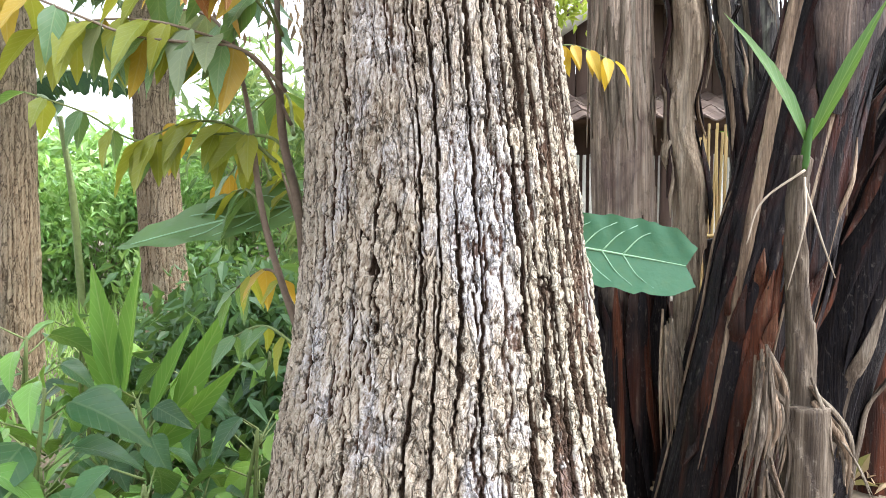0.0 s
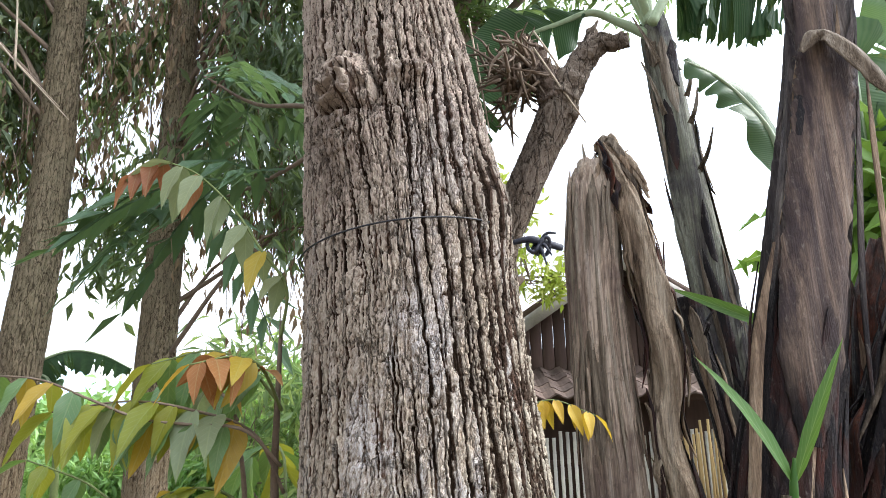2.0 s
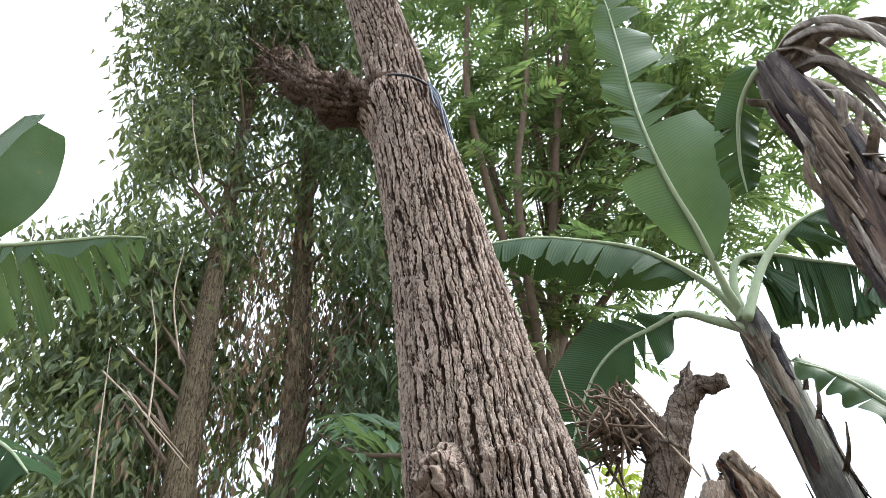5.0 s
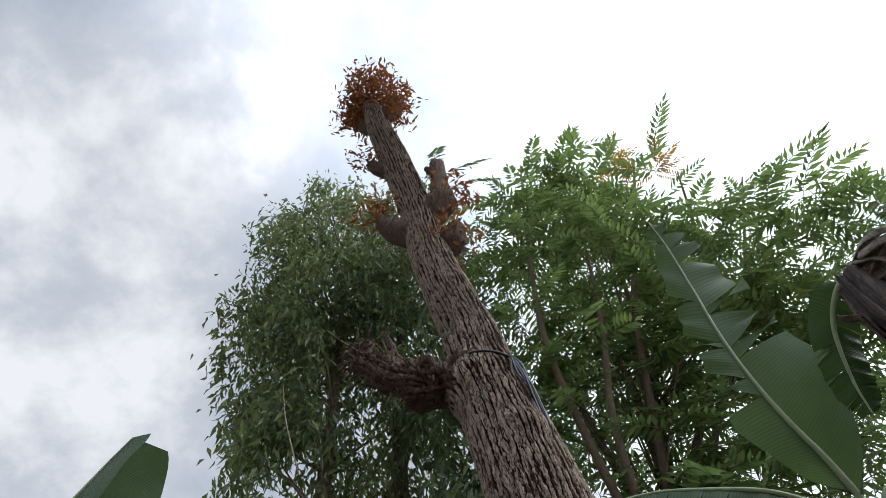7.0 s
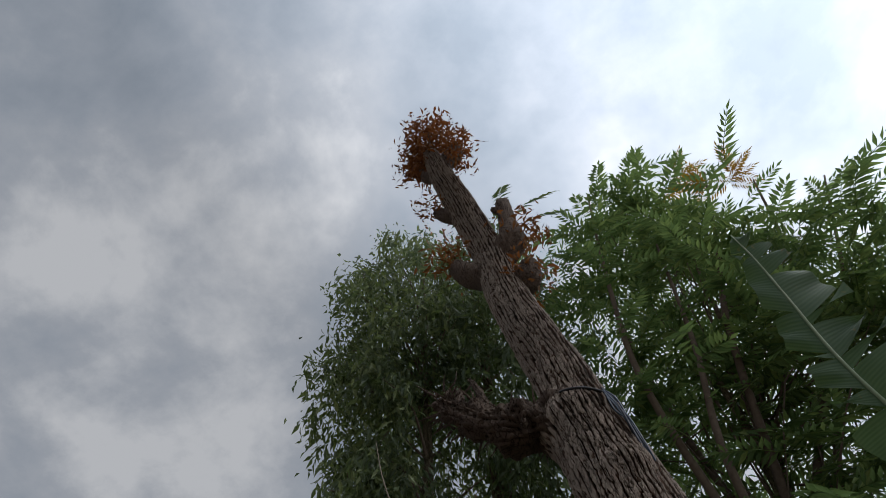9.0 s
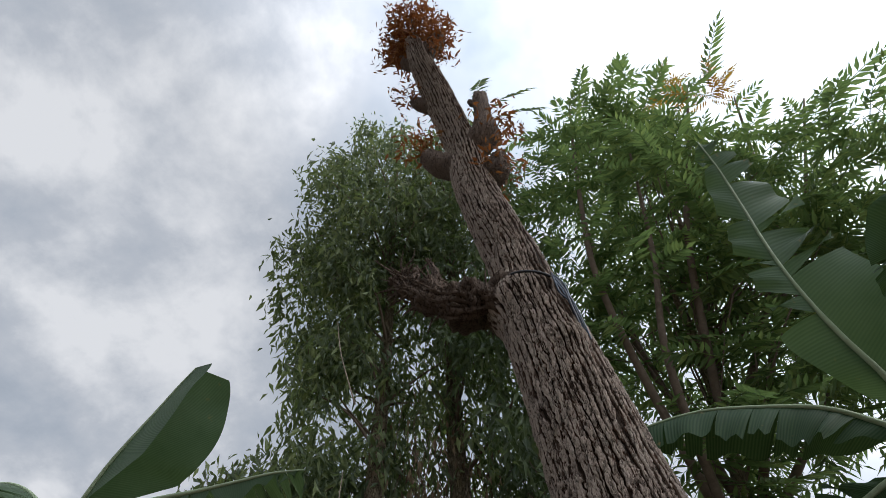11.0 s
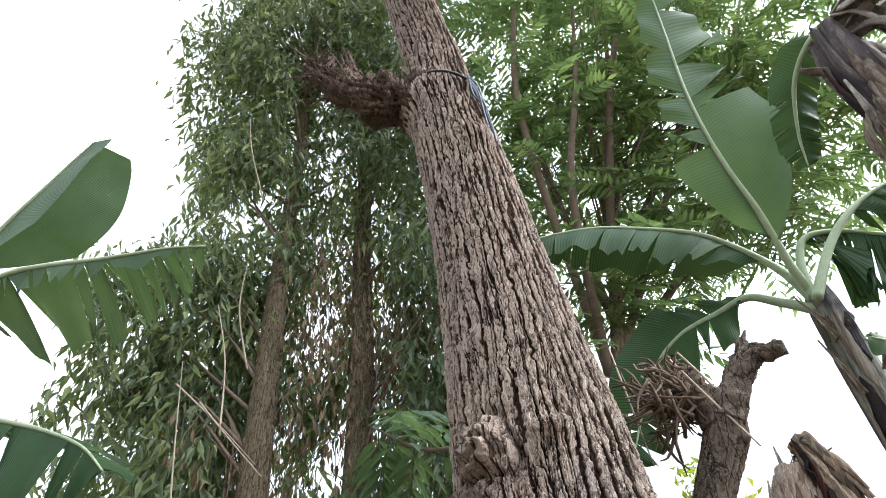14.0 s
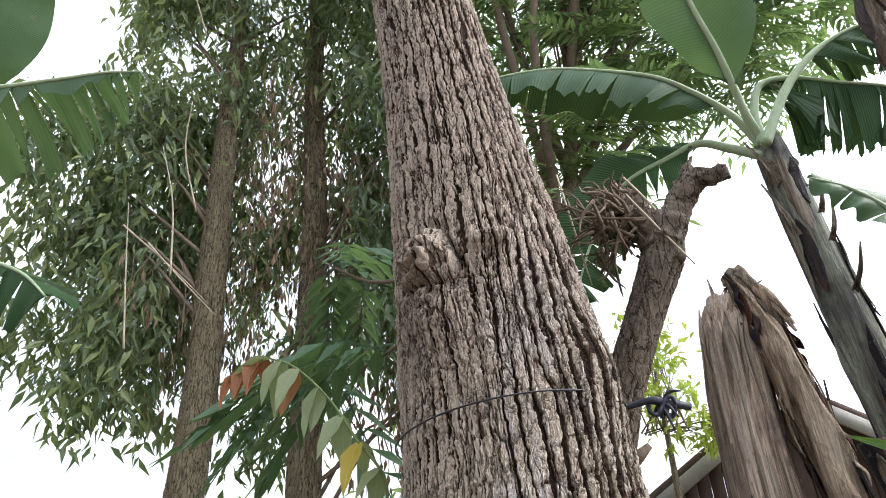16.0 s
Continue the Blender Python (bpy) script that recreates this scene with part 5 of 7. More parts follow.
def ribbon(pts, widths, thick, twist=0.0, cup=0.3, m=22, seed=0, outward=None):
    """A dry strip with thickness, cupped across, torn at its end."""
    g = np.random.RandomState(seed)
    c = curve_points(pts, m)
    t, e1, e2 = frames(c)
    if outward is not None:
        o = np.array(outward, float)
        nrm = unit(o - t * (t @ o)[:, None])
        e1, e2 = np.cross(nrm, t), nrm
    w = np.interp(np.linspace(0, 1, m), np.linspace(0, 1, len(widths)), widths)
    k = 7
    s = np.linspace(-1, 1, k)
    a = np.linspace(0, twist, m)
    x = np.cos(a)[:, None, None] * e1[:, None] + np.sin(a)[:, None, None] * e2[:, None]
    nz = -np.sin(a)[:, None, None] * e1[:, None] + np.cos(a)[:, None, None] * e2[:, None]
    ragged = 1 + 0.05 * g.normal(size=(m, 1)) * (np.abs(s)[None] > 0.9)
    top = c[:, None] + x * (s[None] * w[:, None] * ragged)[..., None] - nz * ((cup * w[:, None] * s[None] ** 2) + 0.006 * g.normal(size=(1, k)) * w[:, None] / 0.05)[..., None]
    bot = top - nz * thick
    v = np.concatenate([top.reshape(-1, 3), bot.reshape(-1, 3)])
    f = ring_faces(m, k, False, False)
    n_ = m * k
    f += [[q + n_ for q in reversed(face)] for face in ring_faces(m, k, False, False)]
    for i in range(m - 1):
        f += [[i * k, (i + 1) * k, n_ + (i + 1) * k, n_ + i * k], [(i + 1) * k + k - 1, i * k + k - 1, n_ + i * k + k - 1, n_ + (i + 1) * k + k - 1]]
    return v, f


def stem(e, pts, radii, mat, seed, layers=5, lip=0.02, k=84, m=150, label=""):
    return mesh_object("pseudostem", *tube(pts, radii, k, m, sheath_bump(seed, layers, lip, 0.003)), mat, e, label)


def strips_on(e, pts, radii, mats, seed, count, angles=(180, 360), length=(0.3, 0.8), span=(0.05, 0.95), peel=0.03, thin_tan=True):
    """Loose strips of old sheath that lie along a stem, some peeling off."""
    g = np.random.RandomState(seed)
    c = curve_points(pts, 100)
    t, e1, e2 = frames(c)
    r = np.interp(np.linspace(0, 1, 100), np.linspace(0, 1, len(radii)), radii)
    total = np.linalg.norm(np.diff(c, axis=0), axis=1).sum()
    for i in range(count):
        a = radians(angles[0] + (angles[1] - angles[0]) * (i + 0.8 * g.rand()) / count)
        ln = (length[0] + (length[1] - length[0]) * g.rand()) / total
        s0 = span[0] + max(0, span[1] - span[0] - ln) * g.rand()
        line, out = [], None
        drift = (g.rand() - 0.5) * 0.25
        for q in np.linspace(0, 1, 6):
            j = int(np.clip((s0 + ln * q) * 99, 0, 99))
            out = math.cos(a + drift * q) * e1[j] + math.sin(a + drift * q) * e2[j]
            off = r[j] + 0.012 + peel * g.rand() * (q > 0.75 or q < 0.1)
            line.append(c[j] + out * off)
        mat = mats[i % len(mats)]
        w = (0.005 + 0.009 * g.rand()) if mat is M_TAN and thin_tan else 0.01 + 0.026 * g.rand()
        v, f = ribbon(line, [w * 0.08, w * 0.7, w, w, w * 0.8, w * 0.05], 0.004, (g.rand() - 0.5) * 0.4, 0.35, 22, seed * 31 + i, out)
        mesh_object("dry_strip", v, f, mat, e)


def banana_leaf(e, pts, half, seed, up=(0, -0.5, 1), fold=0.35, tears=6, petiole=0.16, mat=None, droop=0.1, tear_gap=0.02, left=1.0, right=1.0, tip=1.0, taper=0.0, whole=0.0, rise=0.16):
    """A blade along pts: midrib, and two halves torn into strips from the edge inwards."""
    g = np.random.RandomState(seed)
    m = 64
    c = curve_points(pts, m)
    t = unit(np.gradient(c, axis=0))
    nrm = np.array(up, float) - t * (t @ np.array(up, float))[:, None]
    nrm = unit(nrm)
    side = np.cross(t, nrm)
    u = np.linspace(0, 1, m)
    prof = np.clip((u - petiole) / (1 - petiole), 0, 1)
    width = half * np.minimum(1, (prof / rise).clip(0) ** 0.6) * np.sqrt(np.clip(1 - (prof / tip).clip(0, 1) ** 3.2, 0, 1)) * (1 - taper * prof)
    r = np.interp(u, [0, petiole, 0.6, 1], [0.028, 0.02, 0.011, 0.004])
    rib = mesh_object("midrib", *tube(c, list(r), 8, m), M_MIDRIB, e)
    p = Pile()
    kv = 7
    vv = np.linspace(0, 1, kv)
    lean_of = fold if isinstance(fold, tuple) else (fold, fold)
    for sgn, amount, tilt in ((-1, left, lean_of[0]), (1, right, lean_of[1])):
        if amount <= 0:
            continue
        i0 = int(petiole * m)
        cuts = sorted({i0, m - 1, *(g.choice(np.arange(i0 + 4 + int(whole * (m - i0)), m - 4), tears, replace=False).tolist() if tears else [])})
        for a, b in zip(cuts[:-1], cuts[1:]):
            idx = np.arange(a, b + 1)
            sag = droop * (0.4 + 1.2 * g.rand())
            lean = tilt + 0.45 * (g.rand() - 0.5)
            gap = tear_gap * (0.2 + 1.6 * g.rand()) if tears else 0
            w = width[idx] * amount
            frac = np.linspace(0, 1, len(idx))
            pull = (gap * (1 - 2 * frac))[:, None] * vv[None] ** 1.5 * np.array(half)
            ripple = 0.02 * np.sin(frac * 9 + g.rand() * 6)[:, None] * vv[None]
            pos = c[idx][:, None] + side[idx][:, None] * (sgn * w[:, None] * vv[None] * math.cos(lean))[..., None]
            pos = pos + nrm[idx][:, None] * (w[:, None] * vv[None] * math.sin(lean) - sag * vv[None] ** 2 * w[:, None] / max(half, 1e-3) + ripple)[..., None]
            pos = pos + t[idx][:, None] * (pull / max(half, 1e-3) * 0.35 * half * 6)[..., None] + t[idx][:, None] * (0.35 * w[:, None] * vv[None])[..., None]
            uv = np.stack([u[idx][:, None] + 0 * vv[None], vv[None] + 0 * w[:, None]], -1)
            faces = ring_faces(len(idx), kv, False, False)
            p.add((pos.reshape(-1, 3), faces), uv.reshape(-1, 2))
    p.make("blade", mat or M_BANANA, e)


def live_banana():
    e = thing("banana_plant", (1.4, 3.12, 0.0), "living banana plant with big torn green leaves on a mottled stem", "banana plant", "banana clump")
    pts = [(1.42, 3.12, -0.05), (1.4, 3.12, 0.8), (1.355, 3.12, 1.6), (1.3, 3.12, 2.1), (1.24, 3.12, 2.65), (1.195, 3.12, 3.12), (1.165, 3.12, 3.5), (1.15, 3.12, 3.72)]
    rad = [0.14, 0.125, 0.112, 0.1, 0.088, 0.078, 0.07, 0.05]
    stem(e, pts, rad, M_LIVESTEM, 91, 4, 0.03, label="mottled grey-green banana stem")
    strips_on(e, pts, rad, [M_GREYSHEATH, M_DARKSHEATH, M_LIVESTEM], 92, 26, (170, 370), (0.3, 0.7), (0.2, 0.93), 0.015)
    for i, (a, b) in enumerate([((1.13, 3.05, 3.4), (1.0, 2.98, 3.62)), ((1.25, 3.05, 3.05), (1.29, 3.0, 3.22)), ((1.13, 3.05, 3.1), (1.02, 2.98, 3.36)), ((1.27, 3.07, 2.8), (1.34, 3.0, 3.0)), ((1.25, 3.05, 3.2), (1.27, 3.0, 3.36))]):
        a, b = np.array(a), np.array(b)
        mesh_object("dry_strip", *ribbon([a, (a + b) / 2 + [0.0, -0.02, -0.02], b], [0.014, 0.01, 0.003], 0.005, 0.3, 0.5, 12, i), M_GREYSHEATH, e)
    # tall upright leaf that leans over the path
    banana_leaf(e, [(1.14, 3.12, 3.66), (1.07, 3.018, 3.79), (1.023, 2.916, 3.93), (0.972, 2.813, 4.09), (0.898, 2.711, 4.3), (0.84, 2.609, 4.54), (0.806, 2.507, 4.81), (0.8, 2.404, 5.16), (0.79, 2.3, 5.48), (0.76, 2.2, 5.7)], 0.38, 93, (0.3, -0.75, -0.55), (0.08, 0.12), 7, 0.2, M_BANANA, 0.05, 0.08, 0.7, 1.35, taper=0.5, whole=0.25, rise=0.34)
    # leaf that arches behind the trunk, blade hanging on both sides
    banana_leaf(e, [(1.13, 3.12, 3.66), (1.02, 3.074, 3.86), (0.85, 3.03, 4.03), (0.676, 2.983, 4.14), (0.423, 2.937, 4.215), (0.123, 2.891, 4.27), (-0.2, 2.846, 4.24), (-0.43, 2.8, 4.15)], 0.2, 94, (0, -0.35, 1), -0.75, 6, 0.2, M_BANANA_SHADED, 0.06, 0.02)
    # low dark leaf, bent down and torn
    banana_leaf(e, [(1.12, 3.11, 3.6), (0.975, 3.139, 3.705), (0.841, 3.157, 3.78), (0.669, 3.176, 3.73), (0.463, 3.194, 3.655), (0.305, 3.213, 3.51), (0.179, 3.231, 3.27), (0.07, 3.25, 3.0)], 0.24, 95, (0.1, -0.95, 0.25), 0.05, 5, 0.3, M_BANANA_SHADED, 0.05, 0.1)
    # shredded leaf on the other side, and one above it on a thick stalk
    banana_leaf(e, [(1.119, 3.08, 3.654), (1.129, 3.08, 3.855), (1.2, 3.08, 4.023), (1.357, 3.08, 4.035), (1.551, 3.08, 3.953), (1.755, 3.08, 3.869), (1.901, 3.08, 3.763)], 0.34, 96, (0, -0.3, 1), -1.3, 20, 0.3, M_BANANA_SHADED, 0.04, 0.05)
    banana_leaf(e, [(1.106, 3.0, 3.597), (1.257, 3.0, 3.867), (1.398, 3.0, 4.039), (1.571, 3.0, 4.168), (1.777, 3.0, 4.226), (1.954, 3.0, 4.129)], 0.26, 97, (0, -0.5, 1), -0.9, 8, 0.45, M_BANANA_SHADED, 0.04, 0.03)


live_banana()


def sucker_leaf():
    e = thing("banana_sucker", (1.62, 2.95, 0.0), "young banana sucker with one bent bright green leaf", "banana plant", "banana clump")
    pts = [(1.62, 2.85, 0.0), (1.58, 2.8, 1.2), (1.52, 2.72, 2.3)]
    stem(e, pts, [0.06, 0.045, 0.025], M_LIVESTEM, 101, 3, 0.01, 40, 60)
    banana_leaf(e, [(1.52, 2.72, 2.25), (1.5, 2.7, 2.52), (1.455, 2.675, 2.78), (1.355, 2.65, 2.94), (1.23, 2.625, 3.06), (1.085, 2.6, 3.13)], 0.12, 102, (0.25, -0.85, 0.5), 0.1, 2, 0.2, M_BANANA, 0.05, 0.06)


sucker_leaf()


def dead_banana():
    e = thing("dead_banana_stem", (0.9, 2.28, 0.0), "tall blackened dead banana stem with peeling purple-brown sheaths", "banana plant", "banana clump")
    pts = [(0.84, 2.28, -0.05), (0.94, 2.26, 0.62), (1.035, 2.25, 1.1), (1.115, 2.25, 1.45), (1.19, 2.25, 1.77), (1.27, 2.25, 2.1), (1.365, 2.25, 2.5), (1.43, 2.25, 2.78), (1.48, 2.25, 3.05), (1.5, 2.25, 3.35), (1.52, 2.25, 3.65), (1.51, 2.25, 3.95), (1.46, 2.25, 4.3), (1.45, 2.25, 4.62)]
    rad = [0.2, 0.17, 0.158, 0.145, 0.13, 0.12, 0.114, 0.112, 0.108, 0.105, 0.105, 0.11, 0.11, 0.07]
    stem(e, pts, rad, M_OLDSTEM, 111, 6, 0.04, 170, 260, "black and purple outer sheaths")
    strips_on(e, pts, rad, [M_DARKSHEATH, M_DARKSHEATH, M_TAN, M_DARKSHEATH, M_DARKSHEATH, M_DARKSHEATH], 112, 30, (165, 375), (0.6, 1.5), (0.0, 0.4), 0.02)
    strips_on(e, pts, rad, [M_REDSHEATH], 118, 16, (200, 350), (0.25, 0.5), (0.0, 0.17), 0.03)
    strips_on(e, pts, rad, [M_OLDSTEM, M_TAN, M_DARKSHEATH, M_GREYSHEATH], 117, 26, (165, 375), (0.4, 1.2), (0.38, 0.95), 0.015)
    strips_on(e, pts, rad, [M_STALK, M_GREYSHEATH, M_STALK], 113, 12, (170, 370), (0.25, 0.7), (0.62, 0.99), 0.12, False)
    # long tan edge of the outermost sheath
    mesh_object("dry_strip", *ribbon([(0.8, 2.12, 0.55), (0.835, 2.12, 0.745), (0.893, 2.12, 1.09), (0.945, 2.12, 1.42), (1.02, 2.13, 1.825), (1.12, 2.13, 2.15)], [0.006, 0.014, 0.016, 0.018, 0.02, 0.004], 0.006, 0.0, 0.6, 40, 119, (-0.5, -1, 0)), M_TAN, e)
    # smooth broad sheath whose lip has split and folded outwards
    mesh_object("front_sheath", *ribbon([(1.11, 2.075, 1.5), (1.17, 2.085, 1.77), (1.245, 2.095, 2.1), (1.335, 2.1, 2.5), (1.385, 2.1, 2.72), (1.415, 2.085, 2.87)], [0.03, 0.1, 0.104, 0.102, 0.098, 0.104], 0.007, 0.0, 0.5, 60, 114, (0.0, -1, 0.1)), M_PLATE, e, "smooth tan and purple-brown outer sheath")
    mesh_object("torn_lip", *ribbon([(1.29, 2.07, 2.83), (1.355, 2.04, 2.895), (1.44, 2.02, 2.82), (1.525, 2.03, 2.7), (1.57, 2.05, 2.63)], [0.01, 0.045, 0.055, 0.04, 0.004], 0.005, 0.5, 0.5, 30, 115, (0.1, -1, 0.7)), M_GREYSHEATH, e)
    # upper sheath that rises out of the lip, and old grey ones on both sides
    mesh_object("front_sheath", *ribbon([(1.375, 2.115, 2.8), (1.405, 2.11, 3.1), (1.435, 2.11, 3.4), (1.47, 2.11, 3.72)], [0.07, 0.066, 0.06, 0.01], 0.006, 0.0, 0.5, 44, 116, (-0.2, -1, 0)), M_PLATE, e, "smooth tan and purple-brown outer sheath")
    g = np.random.RandomState(138)
    for i in range(12):
        z0 = 2.95 + 0.8 * g.rand()
        a = np.array([1.37 + 0.03 * (z0 - 3) + 0.035 * g.normal(), 2.2 - 0.05 * g.rand(), z0])
        mesh_object("dry_strip", *ribbon([a + [0.03, 0, -0.12], a, a + [-0.03 - 0.04 * g.rand(), -0.03, 0.16], a + [-0.06 * g.rand() - 0.02, -0.05, 0.26 + 0.15 * g.rand()]], [0.012, 0.024, 0.022, 0.006], 0.005, g.normal() * 0.5, 0.6, 18, 170 + i, (-0.5, -1, 0)), (M_GREYSHEATH, M_STALK, M_OLDSTEM)[i % 3], e)
    mesh_object("leaf_base", *ribbon([(1.5, 2.13, 3.7), (1.555, 2.08, 3.55), (1.62, 2.05, 3.32), (1.69, 2.04, 3.0), (1.78, 2.05, 2.6)], [0.03, 0.055, 0.06, 0.05, 0.01], 0.008, 0.25, 0.8, 36, 187, (0.3, -1, 0.3)), M_PLATE, e, "bent-down brown leaf base")
    mesh_object("leaf_base", *ribbon([(1.58, 2.2, 3.6), (1.66, 2.18, 3.45), (1.76, 2.15, 3.2), (1.88, 2.15, 2.8)], [0.02, 0.045, 0.05, 0.01], 0.008, -0.2, 0.8, 30, 188, (0.3, -1, 0.3)), M_OLDSTEM, e, "bent-down brown leaf base")
    for i, (x0, x1) in enumerate([(1.3, 1.17), (1.52, 1.4), (1.56, 1.5), (1.33, 1.21)]):
        mesh_object("dry_strip", *ribbon([(x1 - 0.03, 2.16, 1.55 + 0.1 * i), (x1, 2.14, 1.9 + 0.1 * i), ((x0 + x1) / 2, 2.13, 2.3 + 0.1 * i), (x0, 2.15, 2.68 + 0.05 * i)], [0.01, 0.022, 0.024, 0.004], 0.005, 0.2, 0.6, 30, 190 + i, ((-1, 1, 1, -1)[i], -0.8, 0)), (M_GREYSHEATH, M_OLDSTEM, M_TAN, M_DARKSHEATH)[i], e)
    # withered leaf stalks arching out from the top
    for i, (a, b, c) in enumerate([((1.48, 2.15, 4.62), (1.6, 2.12, 4.52), (1.85, 2.25, 4.1)), ((1.5, 2.12, 4.62), (1.66, 2.02, 4.55), (1.95, 2.05, 4.35)), ((1.54, 2.3, 4.4), (1.64, 2.38, 4.2), (1.78, 2.5, 3.8)),
                                   ((1.56, 2.25, 4.5), (1.75, 2.3, 4.3), (1.95, 2.45, 3.75)), ((1.5, 2.2, 4.5), (1.62, 2.1, 4.42), (1.78, 2.1, 4.15))]):
        mesh_object("dry_strip", *ribbon([a, b, c], [0.04, 0.045, 0.015], 0.012, 0.2, 0.7, 20, 120 + i, (0, -0.6, 1)), M_STALK, e)
    for i in range(5):
        a = np.array([1.46 - 0.02 * i, 2.12, 4.2 - 0.1 * i])
        mesh_object("dry_strip", *ribbon([a, a + [-0.05, -0.05, -0.15], a + [-0.03, -0.06, -0.4]], [0.02, 0.025, 0.008], 0.005, 0.9, 0.5, 16, 130 + i), M_GREYSHEATH, e)
    g = np.random.RandomState(139)
    for i in range(5):
        a = np.array([1.52 + 0.06 * g.normal(), 2.2 + 0.06 * g.normal(), 4.5 + 0.1 * g.rand()])
        o = np.array([0.2 + 0.25 * g.rand(), -0.1 + 0.1 * g.normal(), 0.0])
        mesh_object("withered_stalk", *ribbon([a, a + o * 0.6 + [0, 0, 0.08], a + o + [0, 0, -0.12 - 0.1 * g.rand()], a + o * 1.15 + [0, 0, -0.4 - 0.35 * g.rand()]], [0.03, 0.032, 0.022, 0.006], 0.006, 0.6 * g.normal(), 0.7, 22, 140 + i), M_STALK, e)
    banana_leaf(e, [(1.46, 2.2, 4.58), (1.37, 2.28, 4.6), (1.28, 2.42, 4.5), (1.23, 2.55, 4.28), (1.22, 2.62, 4.1)], 0.12, 116, (-0.1, -0.9, -0.3), -0.2, 6, 0.15, M_BANANA_SHADED, 0.05, 0.03)


dead_banana()


def leaning_stem():
    e = thing("dead_banana_stem", (1.5, 2.45, 0.0), "dark reddish-brown dried banana stem leaning outwards", "banana plant", "banana clump")
    pts = [(1.24, 2.55, -0.05), (1.36, 2.5, 0.7), (1.55, 2.44, 1.4), (1.8, 2.4, 2.0), (2.2, 2.4, 2.8), (2.55, 2.4, 3.5)]
    rad = [0.17, 0.15, 0.14, 0.13, 0.12, 0.1]
    stem(e, pts, rad, M_OLDSTEM, 141, 5, 0.03, 120, 180)
    strips_on(e, pts, rad, [M_DARKSHEATH, M_DARKSHEATH, M_REDSHEATH, M_GREYSHEATH], 142, 30, (160, 330), (0.4, 1.2), (0.02, 0.9), 0.05)
    # second old stem close behind it
    d = thing("dead_banana_stem", (1.66, 2.8, 0.0), "rusty dark red dried banana stem behind the leaning one", "banana plant", "banana clump")
    pts = [(1.64, 2.8, -0.05), (1.68, 2.8, 0.7), (1.74, 2.8, 1.4), (1.84, 2.82, 2.0), (1.95, 2.85, 2.35)]
    rad = [0.16, 0.14, 0.13, 0.11, 0.05]
    stem(d, pts, rad, M_REDSHEATH, 143, 5, 0.03, 90, 140)
    strips_on(d, pts, rad, [M_REDSHEATH, M_DARKSHEATH, M_REDSHEATH, M_TAN], 144, 22, (160, 340), (0.4, 1.1), (0.02, 0.9), 0.04)


leaning_stem()


